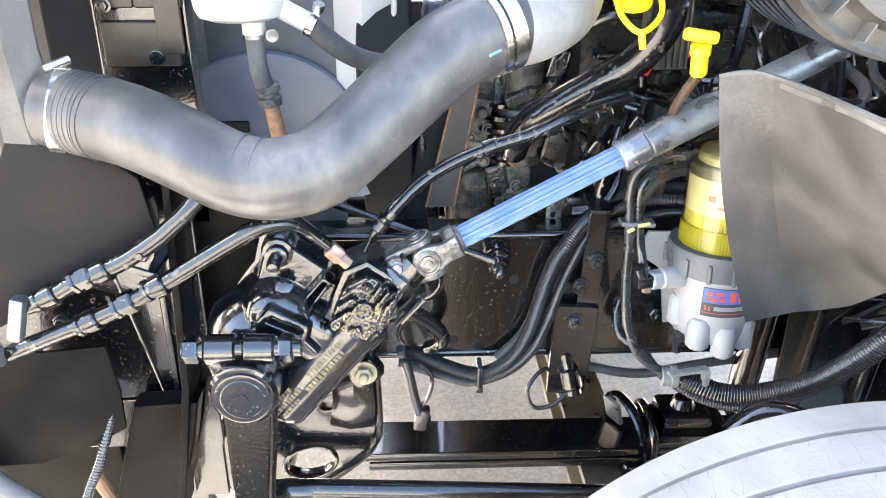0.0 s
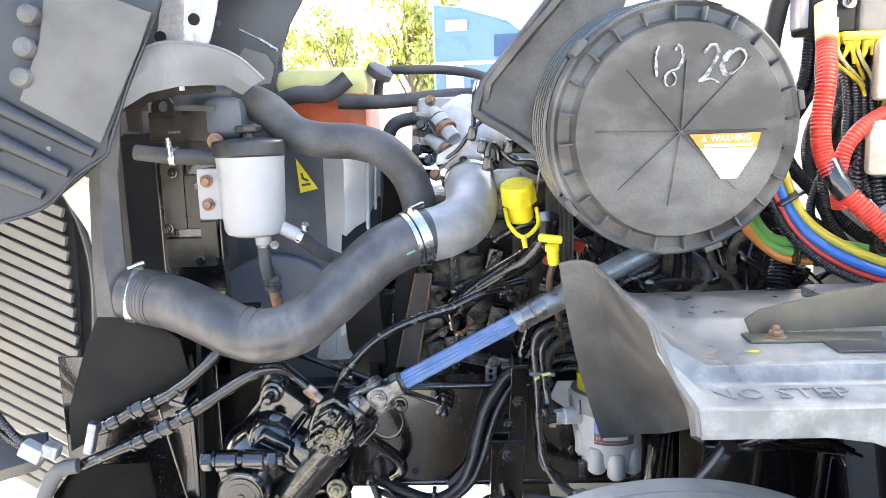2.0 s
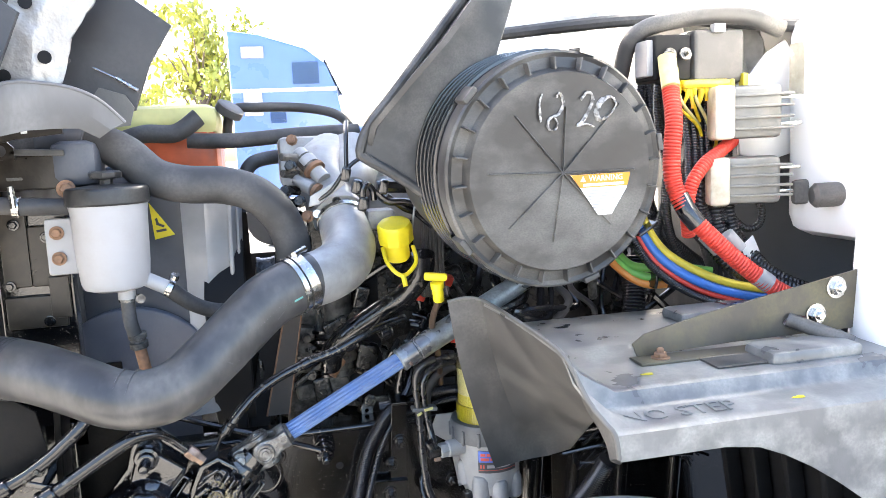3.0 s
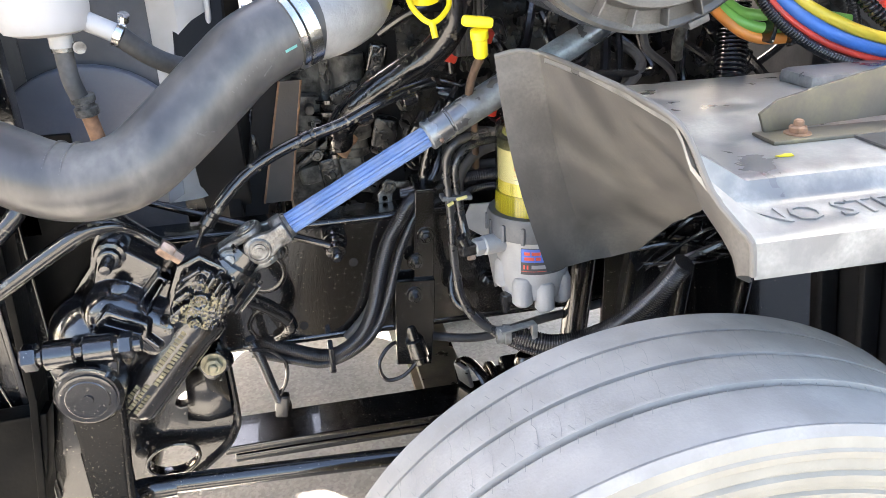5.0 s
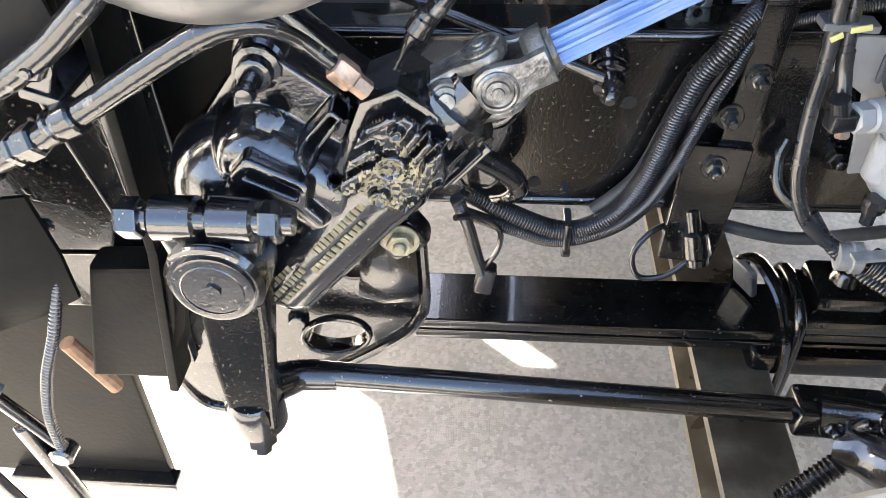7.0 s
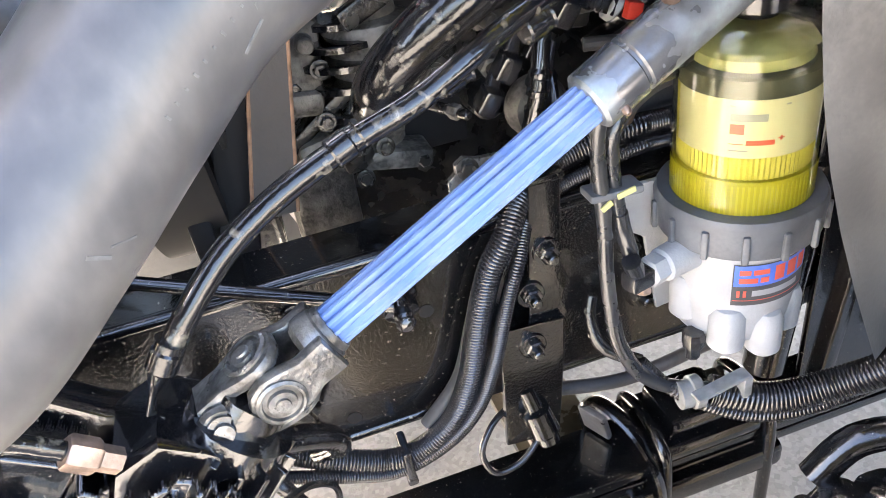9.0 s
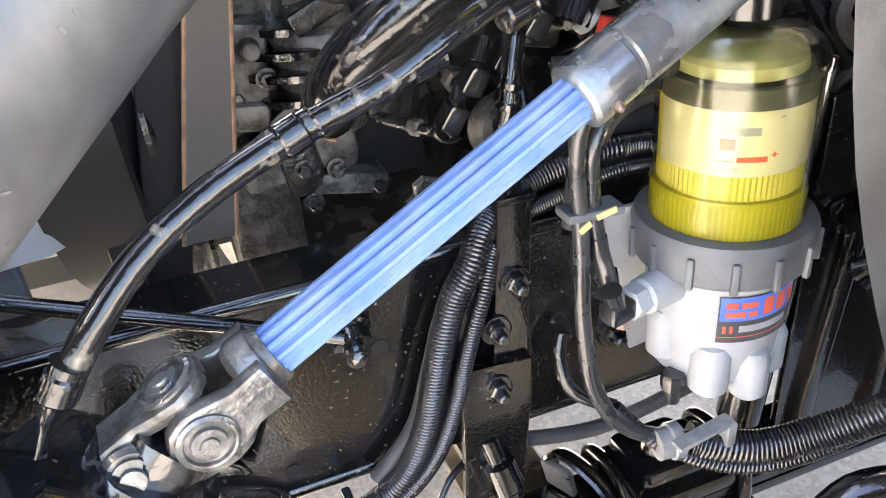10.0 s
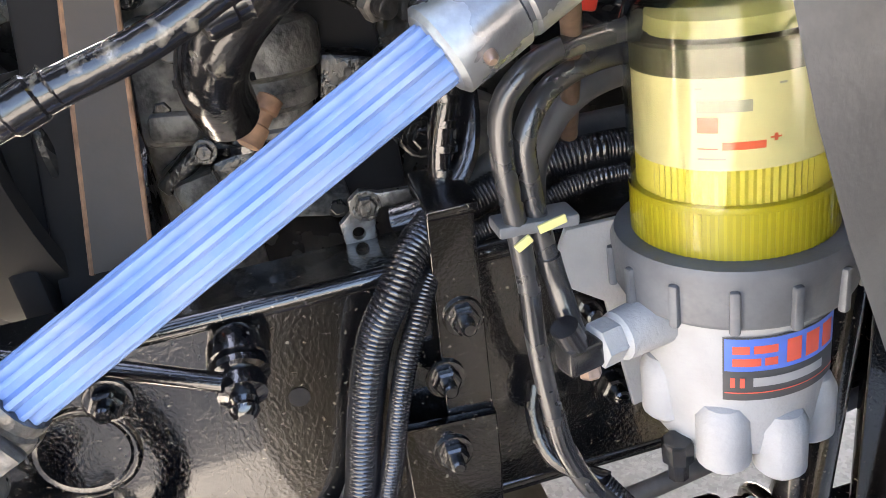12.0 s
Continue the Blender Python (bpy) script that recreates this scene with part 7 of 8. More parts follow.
    # hand-painted figures
    def stroke(pts, r=0.0032):
        return Shape().tube([q @ Vector((u + 0.0015 * math.sin(v * 900), v, 0.003)) for u, v in pts], r, 8, 0.004, flat=0.35)
    for name, pts in (("one", [(-0.046, 0.150), (-0.050, 0.13), (-0.049, 0.098)]),
                      ("curl", [(-0.018, 0.142), (-0.012, 0.150), (-0.004, 0.145), (-0.004, 0.128), (-0.012, 0.112), (-0.024, 0.108), (-0.034, 0.098), (-0.03, 0.083), (-0.018, 0.083), (-0.013, 0.095), (-0.022, 0.106)]),
                      ("two", [(0.036, 0.138), (0.048, 0.15), (0.058, 0.142), (0.054, 0.122), (0.040, 0.1), (0.030, 0.088), (0.044, 0.092), (0.060, 0.086)]),
                      ("nought", [(0.084, 0.138), (0.072, 0.128), (0.068, 0.108), (0.078, 0.098), (0.098, 0.108), (0.110, 0.125), (0.106, 0.138), (0.092, 0.142), (0.080, 0.132)])):
        part("painted_figure", stroke(pts, 0.0036 if name != "nought" else 0.0052).lumps(0.004, 0.0022, 260), CHALK, lid, "white hand-painted figure")
    # intake duct on the left
    grid = [[(0.222, 1.15, 1.735), (0.235, 1.22, 1.73), (0.30, 1.36, 1.70)],
            [(0.235, 1.10, 1.80), (0.255, 1.2, 1.80), (0.33, 1.36, 1.78)],
            [(0.30, 1.06, 1.875), (0.32, 1.2, 1.88), (0.38, 1.36, 1.87)],
            [(0.38, 1.04, 1.96), (0.40, 1.2, 1.97), (0.46, 1.36, 1.96)],
            [(0.46, 1.03, 2.06), (0.48, 1.2, 2.07), (0.54, 1.36, 2.06)]]
    part("duct_skin", Shape().sheet(grid, 0.012, (1, 0, -0.5)), PLASTIC, t)
    out = [(0.222, 1.735), (0.216, 1.75), (0.235, 1.80), (0.30, 1.875), (0.345, 1.93), (0.46, 2.07), (0.56, 2.07), (0.50, 1.90), (0.38, 1.82), (0.352, 1.72), (0.36, 1.62), (0.335, 1.66), (0.28, 1.70)]
    part("duct_flank", Shape().plate(out, 0.012, XZ(1.14), bev=0.004), PLASTIC, t)
    part("duct_lip", Shape().tube([(0.36, 1.132, 1.625), (0.34, 1.128, 1.655), (0.28, 1.128, 1.70), (0.224, 1.128, 1.735), (0.214, 1.128, 1.75), (0.235, 1.128, 1.80), (0.30, 1.128, 1.876), (0.46, 1.128, 2.07)], 0.011, 10, 0.012), PLASTIC, t)


air_cleaner()


# ---- wheel-well splash panel ----
def splash_panel():
    t = thing("splash_panel", (0.8, 0.9, 1.25), "dusty grey plastic wheel-well panel with moulded lettering", "fender panel")
    # cross-section from the inner edge to the lip, as (y, z)
    prof = [(1.25, 1.33), (1.06, 1.358), (0.90, 1.36), (0.88, 1.358), (0.815, 1.346), (0.79, 1.345), (0.695, 1.343), (0.683, 1.338), (0.672, 1.318), (0.66, 1.312), (0.605, 1.308), (0.592, 1.302), (0.59, 1.266)]
    left = [0.50, 0.4425, 0.446, 0.446, 0.4465, 0.4475, 0.459, 0.463, 0.466, 0.472, 0.510, 0.514, 0.518]
    # the edge beside the flap curls up to the flap's top
    lift = [0.0, 0.068, 0.070, 0.072, 0.084, 0.084, 0.074, 0.073, 0.080, 0.060, 0.0, 0.0, 0.0]
    xs = [0.0, 0.012, 0.05, 0.095, 0.14, 0.22, 0.3, 0.4, 0.48, 0.56, 0.64, 0.72, 0.8, 0.9, 1.0]
    grid = []
    for i, (y, z) in enumerate(prof):
        row = []
        for u in xs:
            x = left[i] * (1 - u) + 1.12 * u
            zz, yy = z + lift[i] * ({0.0: 1.0, 0.012: 0.92, 0.05: 0.50, 0.095: 0.25} if i < 8 else {0.0: 1.0, 0.012: 0.9, 0.05: 0.35}).get(u, 0.0), y
            if i == len(prof) - 1:
                zz -= 1.1 * max(0, x - 0.72) ** 1.5
            row.append((x, yy, zz))
        grid.append(row)
    part("panel", Shape().sheet(grid, 0.006, (0, 0.2, -1)), FENDER, t)
    part("step_block", Shape().box((0.98, 1.03, 1.365), (0.26, 0.09, 0.03), bev=0.012), FENDER, t)
    part("step_block", Shape().box((0.96, 0.75, 1.348), (0.19, 0.09, 0.035), bev=0.012), FENDER, t)
    part("dark_recess", Shape().box((0.815, 0.755, 1.3465), (0.10, 0.075, 0.004), bev=0.001), PLASTIC, t)
    part("moulded_letters", letters("NO STEP", 0.052, frame_to((0.540, 0.618, 1.3105), (1, 0.0, 0), (0, 1, 0.07)), 0.0009), FENDER, t, "raised NO STEP lettering")
    for x, y in ((0.64, 0.735), (0.86, 0.63)):
        part("paint_spot", Shape().plate([(u, v) for u, v in [(x + 0.014 * math.cos(k * 0.7) * (0.6 + 0.4 * (k * 5 % 3) / 2), y + 0.006 * math.sin(k * 0.7) * (0.6 + 0.4 * (k * 7 % 3) / 2)) for k in range(9)]], 0.0012, Matrix.Translation((0, 0, 1.3445 if y > 0.7 else 1.3105))), STICKER, t, "spot of yellow paint")
    # side band and hanging rubber flap
    f = thing("rubber_flap", (0.48, 1.08, 1.05), "dirty dark rubber flap hung beside the wheel-well panel", "mud flap")
    top = [(0.375, 1.10, 1.427), (0.41, 1.089, 1.435), (0.44, 1.076, 1.431), (0.443, 0.99, 1.433), (0.445, 0.86, 1.433), (0.447, 0.74, 1.431), (0.463, 0.668, 1.411), (0.486, 0.637, 1.347), (0.506, 0.609, 1.314), (0.511, 0.5925, 1.303), (0.515, 0.590, 1.266)]
    low = [(0.453, 1.060, 1.066), (0.50, 1.085, 1.060), (0.555, 1.115, 1.052), (0.60, 1.13, 1.046), (0.645, 1.12, 1.058), (0.64, 1.0, 1.155), (0.585, 0.80, 1.262), (0.55, 0.725, 1.272), (0.534, 0.665, 1.268), (0.526, 0.63, 1.258), (0.522, 0.605, 1.250)]
    rows = [[tuple(a + (b - a) * u + (-0.010 * math.sin(math.pi * u) if k == 0 else 0.012 * math.sin(math.pi * u) if k == 1 else 0) for k, (a, b) in enumerate(zip(p, r))) for p, r in zip(top, low)] for u in (0, 0.08, 0.2, 0.35, 0.5, 0.65, 0.8, 0.92, 1)]
    part("flap", Shape().sheet(rows, 0.006, (1, 0.45, 0)), FLAP, f)
    part("band_edge", Shape().tube(top, 0.0038, 8, 0.012), HOODGREY, f, "rubbed pale edge")
    # strut plate from the cab
    s = thing("fender_strut", (0.9, 0.81, 1.34), "dark steel gusset strut bolted between panel and cab", "strut")
    part("gusset", Shape().plate([(0.665, 1.350), (0.655, 1.375), (0.68, 1.392), (0.80, 1.418), (1.15, 1.478), (1.15, 1.36), (0.86, 1.358)], 0.006, XZ(0.825), [oval(1.0, 1.385, 0.03, 0.011, 0)], bev=0.001), GUSSET, s)
    part("foot_flange", Shape().box((0.86, 0.80, 1.346), (0.42, 0.05, 0.006), (0, 0.5, 0), bev=0.002), GUSSET, s)
    part("foot_bolt", Shape().bolt((0.70, 0.80, 1.349), (0, 0, 1), 0.012, 0.01, stud=0.008), RUST, s)
    for x, z in ((1.085, 1.445), (1.04, 1.395), (1.03, 1.32)):
        part("strut_bolt", Shape().bolt((x, 0.818, z), (0, -1, 0), 0.015, 0.012, stud=0.006), STEEL, s)
    part("brace", Shape().rod((0.98, 0.82, 1.39), (1.06, 0.74, 1.355), 0.014, n=14), PLASTIC, s)


GUSSET = mat("brownish dark steel", (0.085, 0.075, 0.06), 0.5, metal=0.2, var=0.25, scale=8, grain=0.2, gscale=150, dust=(0.35, 0.3, 0.12), dust_amt=0.25, dscale=14)
splash_panel()

# wheel-arch liner behind the tyre and steps of the cab
t = thing("wheel_liner", (1.1, 1.0, 0.5), "black ribbed plastic wheel-arch liner", "liner")
part("liner_sheet", Shape().box((1.16, 0.95, 0.80), (0.03, 0.65, 0.95), (0, -8, 0), bev=0.01), DARK, t)
for i in range(5):
    part("liner_rib", Shape().box((1.12, 0.70 + i * 0.12, 0.80), (0.04, 0.02, 0.95), (0, -8, 0), bev=0.006), DARK, t)

# added plate that closes off the lit ground seen past the tyre
t = thing("tyre_backing", (0.95, 1.39, 0.5), "glossy black ribbed plate added to hide lit ground behind the tyre", "shield")
part("plate", Shape().box((0.98, 1.395, 0.84), (0.56, 0.012, 0.62), bev=0.004), CHASSIS, t)
for x in (0.76, 0.9, 1.06):
    part("pressed_rib", Shape().box((x, 1.383, 0.86), (0.03, 0.02, 0.5), (0, 6, 0), bev=0.008), CHASSIS, t)
part("bracket_bar", Shape().box((0.92, 1.34, 1.02), (0.42, 0.05, 0.02), (0, -4, 0), bev=0.005), CHASSIS, t)
for x, z in ((0.74, 1.0), (0.82, 0.93), (0.95, 0.98), (1.05, 0.9)):
    part("bolt", Shape().bolt((x, 1.386, z), (0, -1, 0), 0.012, 0.01, stud=0.01), CHASSIS, t)
t = thing("gearbox", (1.6, 1.85, 0.5), "dark cast gearbox housing under the cab", "gearbox")
part("housing", Shape().box((1.7, 1.85, 0.85), (1.1, 0.5, 0.6), bev=0.08), IRON, t)

# ---- cab front ----
# added panel that keeps sunlight off the ground under the engine
t = thing("far_shade_panel", (0.5, 2.75, 0.9), "dark panel added beyond the engine to block the sun", "panel")
part("panel", Shape().box((0.2, 2.62, 0.95), (1.7, 0.02, 0.85), bev=0.006), DARK, t)
CREASED = mat("dusty creased cowl sheet", (0.60, 0.59, 0.56), 0.5, var=0.2, scale=14, grain=0.3, gscale=60, dust=(0.12, 0.115, 0.10), dust_amt=0.6, dscale=12)
BEIGE = mat("aged beige plastic", (0.50, 0.47, 0.38), 0.5, var=0.25, scale=25, grain=0.15, dust=(0.22, 0.19, 0.10), dust_amt=0.5, dscale=22)
t = thing("cab", (1.8, 1.85, 0.9), "white truck cab with blue-grey firewall", "truck cab")
part("firewall", Shape().box((1.34, 1.85, 1.60), (0.05, 2.3, 1.3), bev=0.02), BLUEGREY, t)
# dark sheet added so that the firewall behind the cables stays dim
part("dark_backing", Shape().box((1.30, 2.22, 1.62), (0.03, 1.30, 1.0), bev=0.01), RUBBER, t, "dark sheet added to cover the sunlit firewall")
part("side_panel", Shape().box((1.9, 0.73, 1.75), (1.5, 0.06, 1.9), bev=0.025).box((1.19, 0.80, 1.55), (0.10, 0.10, 1.0), (0, 4, 0), bev=0.03), WHITE, t)
part("corner_panel", Shape().box((1.36, 0.95, 1.76), (0.34, 0.36, 0.50), bev=0.05), WHITE, t, "white painted cab corner")
part("cab_body", Shape().box((2.2, 1.85, 1.9), (1.6, 2.28, 2.2), bev=0.08), WHITE, t)
part("roof", Shape().box((2.3, 1.85, 3.05), (1.5, 2.2, 0.12), bev=0.05), WHITE, t)
part("cowl", Shape().sheet([[(0.55, 1.55, 2.03), (0.95, 1.35, 2.05), (1.25, 1.15, 2.0), (1.5, 0.9, 1.97)], [(0.75, 1.75, 2.13), (1.0, 1.6, 2.15), (1.3, 1.4, 2.13), (1.55, 1.1, 2.10)], [(0.95, 2.0, 2.26), (1.1, 1.9, 2.29), (1.35, 1.7, 2.28), (1.6, 1.4, 2.26)]], 0.02, (0, 0, 1)), CREASED, t, "dusty pale cowl panel")
part("cowl_seal", Shape().tube([(0.52, 1.52, 2.02), (0.95, 1.32, 2.035), (1.25, 1.12, 1.985), (1.5, 0.88, 1.955)], 0.016, 10, 0.03), RUBBER, t)
part("bracket_plate", Shape().plate([(1.10, 1.70), (1.09, 1.86), (1.13, 1.885), (1.17, 1.93), (1.22, 1.96), (1.26, 1.90), (1.25, 1.70), (1.19, 1.685), (1.15, 1.69)], 0.012, XZ(1.165), bev=0.004), WHITE, t, "white painted bracket plate")
part("crumpled_cowl", Shape().sheet([[(1.06 + 0.035 * i, 1.24 - 0.02 * (i % 2) + 0.03 * j, 1.86 + 0.05 * j + 0.01 * (i % 3)) for i in range(7)] for j in range(6)], 0.004, (0, 1, 0)).lumps(0.02, 0.014, 18), CREASED, t, "crumpled pale cowl sheet")
part("corner_box", Shape().box((1.215, 1.075, 1.885), (0.055, 0.05, 0.115), bev=0.004), BEIGE, t, "beige box on the cab corner")
part("windscreen", Shape().box((1.42, 1.85, 2.55), (0.04, 1.9, 0.75), (0, 18, 0), bev=0.01), GLASS, t)


# ---- electrics on the firewall ----
def ecu(x, y, z, w, h, label):
    t = thing("control_module", (x, y, z - h / 2), label, "control module", group="firewall modules")
    part("case", Shape().box((x, y, z), (w, 0.08, h), (0, 0, -20), bev=0.012), ECUMAT, t)
    for i in range(4):
        part("fin", Shape().box((x + 0.01, y - 0.046, z - h * 0.32 + i * h * 0.21), (w * 0.95, 0.016, 0.006), (0, 0, -20), bev=0.002), ECUMAT, t)
    part("plug_block", Shape().box((x - w * 0.5, y - 0.0, z), (0.045, 0.086, h * 1.02), (0, 0, -20), bev=0.01), BEIGE, t, "aged beige plug block")
    for i in (-0.25, 0.25):
        part("lug", Shape().box((x + w * 0.55, y - 0.05, z + i * h), (0.05, 0.012, 0.008), (0, 0, -20), bev=0.002), STEEL, t)


ECUMAT = mat("grey ribbed module case", (0.17, 0.168, 0.16), 0.4, metal=0.2, var=0.25, scale=14, grain=0.2, dust=(0.36, 0.33, 0.25), dust_amt=0.45, dscale=10)
YCLEAR = mat("yellow stained plug", (0.55, 0.5, 0.22), 0.4, var=0.35, scale=25)
ecu(1.075, 1.09, 1.795, 0.13, 0.115, "grey finned control module with yellowed plugs")
ecu(1.075, 1.10, 1.645, 0.14, 0.105, "grey finned control module bolted to the firewall")
t = thing("power_box", (1.0, 1.15, 1.86), "dark grey power distribution box with yellow sealant", "fuse box")
part("cover", Shape().box((1.04, 1.20, 1.925), (0.13, 0.12, 0.12), bev=0.012), PLASTIC, t)
part("terminal_block", Shape().box((0.93, 1.20, 1.925), (0.09, 0.10, 0.10), bev=0.006), DARK, t)
part("white_tab", Shape().box((0.885, 1.19, 1.925), (0.03, 0.06, 0.08), bev=0.004), WHITEPL, t)
part("white_tab", Shape().box((1.035, 1.14, 1.985), (0.03, 0.02, 0.02), bev=0.003), WHITEPL, t)
for x in (0.918, 0.955):
    part("terminal_ring", Shape().lathe([(0.006, 0), (0.014, 0.001), (0.014, 0.006), (0.006, 0.007)], (x, 1.145, 1.93), (0, -1, 0.2), 16).bolt((x, 1.142, 1.93), (0, -1, 0.2), 0.007, 0.006, stud=0.008), STEELC, t)
part("sealant", Shape().box((0.99, 1.16, 1.862), (0.12, 0.10, 0.02), bev=0.008).box((1.10, 1.14, 1.87), (0.014, 0.02, 0.03), bev=0.003), YSEAL, t, "smeared yellow sealant")
rr = random.Random(9)
for i in range(14):
    x, L = 0.925 + i * 0.0105, rr.uniform(0.02, 0.075)
    part("sealant_run", Shape().tube([(x, 1.125, 1.868), (x + rr.uniform(-0.006, 0.006), 1.12, 1.868 - L * 0.5), (x + rr.uniform(-0.01, 0.01), 1.122, 1.868 - L)], [0.006, rr.uniform(0.004, 0.008), 0.003], 7, 0.008), YSEAL, t, "run of yellow sealant")
for i in range(7):
    x = 0.91 + i * 0.022
    hose("power_cable", [(x, 1.14, 1.90 if i < 2 else 1.865), (x + rr.uniform(-0.01, 0.01), 1.12, 1.83), (0.99 + i * 0.008, 1.14 + 0.01 * (i % 3), 1.76), (1.0 + i * 0.006, 1.17, 1.68)], 0.0038, YSEAL if i % 2 == 0 else YCLEAR, "yellow-smeared cable under the power box", group="power cables", n=8)
h = thing("hood_strap", (1.24, 1.0, 1.6), "thick dark rubber hood strap with a rounded end", "strap")
part("strap_end", Shape().box((1.20, 1.04, 1.615), (0.085, 0.022, 0.055), (0, -2, -8), bev=0.010), RUBBER, h)
part("arm", Shape().tube([(1.235, 1.035, 1.615), (1.29, 1.01, 1.62), (1.35, 0.99, 1.66), (1.40, 0.97, 1.72)], [0.024, 0.022, 0.020, 0.020], 14, 0.015, flat=0.6), RUBBER, h)
part("pin", Shape().lathe([(0.006, 0), (0.007, 0.002), (0.004, 0.004)], (1.205, 1.026, 1.617), (-0.1, -1, 0.1), 12), STEELC, h)
for i in range(4):
    hose("module_loom", [(0.955 + 0.022 * i, 1.17, 1.86), (0.965 + 0.016 * i, 1.15, 1.74), (0.96 + 0.020 * i, 1.13, 1.62), (0.99 + 0.022 * i, 1.11, 1.53), (1.06 + 0.02 * i, 1.07, 1.44)], 0.010 + 0.002 * (i % 2), LOOM, "black corrugated loom behind the control modules", 0.0014, 0.006, 10, group="looms behind the modules")
hose("surround_duct", [(0.86, 1.30, 1.80), (0.855, 1.26, 1.90), (0.87, 1.22, 1.98), (0.95, 1.18, 2.01), (1.1, 1.16, 2.015), (1.2, 1.14, 1.98)], 0.02, PLASTIC, "thick dark conduit round the power box")

r = hose("battery_loom", [(0.905, 1.13, 1.90), (0.90, 1.11, 1.85), (0.89, 1.08, 1.78), (0.878, 1.07, 1.70), (0.88, 1.06, 1.64), (0.90, 1.04, 1.585), (0.945, 1.02, 1.53), (1.01, 1.0, 1.465), (1.08, 0.98, 1.41), (1.16, 0.97, 1.37)], 0.0195, RED, "thick red corrugated battery loom", 0.0026, 0.007, 18)
part("black_wrap", Shape().tube([(0.888, 1.056, 1.62), (0.90, 1.04, 1.585), (0.917, 1.032, 1.56)], 0.0212, 16, 0.008), LOOM, r)
part("white_wrap", Shape().tube([(1.035, 0.993, 1.445), (1.06, 0.986, 1.425)], 0.0208, 16, 0.008), WHITEPL, r, "white tape")
part("yellow_end", Shape().tube([(0.908, 1.14, 1.925), (0.905, 1.13, 1.90), (0.898, 1.105, 1.855)], 0.0202, 16, 0.008), YCLEAR, r, "yellow sealant smear")
hose("battery_loom", [(1.06, 1.12, 1.735), (1.02, 1.10, 1.715), (0.96, 1.075, 1.685), (0.925, 1.07, 1.64), (0.918, 1.075, 1.58), (0.93, 1.09, 1.53)], 0.0155, RED, "second red corrugated loom joining the first", 0.0022, 0.007, 16)
for i, (mt, lab, r) in enumerate(((CBLUE, "blue nylon air line", 0.011), (CYEL, "yellow nylon air line", 0.0095), (RED, "red nylon air line", 0.006), (LOOM, "black corrugated line beside the air lines", 0.010))):
    o = (0.0, 0.020, -0.016, -0.030)[i]
    hose("air_line", [(0.83 + o * 0.6, 1.24, 1.70), (0.835 + o, 1.20, 1.62), (0.85 + o, 1.16, 1.54), (0.885 + o * 0.7, 1.13, 1.475 + o * 0.6), (0.95 + o * 0.3, 1.09, 1.425 + o), (1.03, 1.06, 1.395 + o), (1.14, 1.03, 1.375 + o), (1.25, 1.02, 1.37 + o)], r, mt, lab, 0.0014 if i == 3 else 0.0, 0.005, 12, group="coloured air lines")
for i, (mt, lab) in enumerate(((CGREEN, "green nylon air line"), (CORANGE, "orange nylon air line"), (CGREEN, "second green nylon air line"))):
    o = (0.0, -0.018, 0.020)[i]
    hose("air_line", [(0.80 + o, 1.30, 1.56), (0.80 + o * 0.9, 1.24, 1.50), (0.82 + o * 0.5, 1.19, 1.455 + o * 0.4), (0.86, 1.16, 1.432 + o), (0.93, 1.13, 1.432 + o), (1.0, 1.11, 1.42 + o)], 0.0095, mt, lab, group="coloured air lines", n=12)
for p, rot in (((0.872, 1.145, 1.435), (0, 10, 0)), ((0.905, 1.14, 1.432), (0, 0, 0)), ((0.855, 1.15, 1.545), (0, 60, 0))):
    t = thing("cable_tie", p, "black cable tie round the air lines", "cable tie", group="ties on the air lines")
    part("strap", Shape().box(p, (0.008, 0.045, 0.055), rot, bev=0.003), LOOM, t)
for i, (x, r) in enumerate(((0.0, 0.015), (0.04, 0.019), (0.075, 0.014))):
    hose("corrugated_loom", [(0.985 + x, 1.13, 1.66), (0.975 + x, 1.12, 1.58), (0.98 + x, 1.10, 1.52), (1.02 + x, 1.08, 1.46), (1.09 + x, 1.05, 1.41), (1.2 + x, 1.03, 1.37)], r, LOOM, "black corrugated loom on the firewall", 0.003, 0.009, 14, group="firewall looms")
hose("corrugated_loom", [(0.90, 1.30, 1.46), (0.895, 1.29, 1.40), (0.885, 1.27, 1.34), (0.87, 1.26, 1.28)], 0.03, LOOM, "thick black corrugated loom going down", 0.004, 0.008, 18, group="firewall looms")
hose("corrugated_loom", [(1.08, 1.16, 1.56), (1.10, 1.13, 1.53), (1.13, 1.12, 1.54), (1.14, 1.13, 1.58), (1.12, 1.15, 1.61)], 0.009, LOOM, "curled black loom end", 0.0015, 0.006, 12, group="firewall looms")
t = thing("white_tape", (0.96, 1.05, 1.5), "white tape wrapped round a loom", "tape")
part("wrap", Shape().tube([(0.955, 1.06, 1.535), (0.985, 1.05, 1.50)], 0.022, 14, 0.008).tube([(1.0, 1.055, 1.53), (1.03, 1.05, 1.495)], 0.018, 14, 0.008), WHITEPL, t)
t = thing("grab_stub", (1.2, 1.0, 1.6), "dark rubber stub on the cab corner", "stub")
part("stub", Shape().rod((1.14, 0.96, 1.612), (1.24, 0.93, 1.615), 0.026, n=18, bev=0.008), PLASTIC, t)

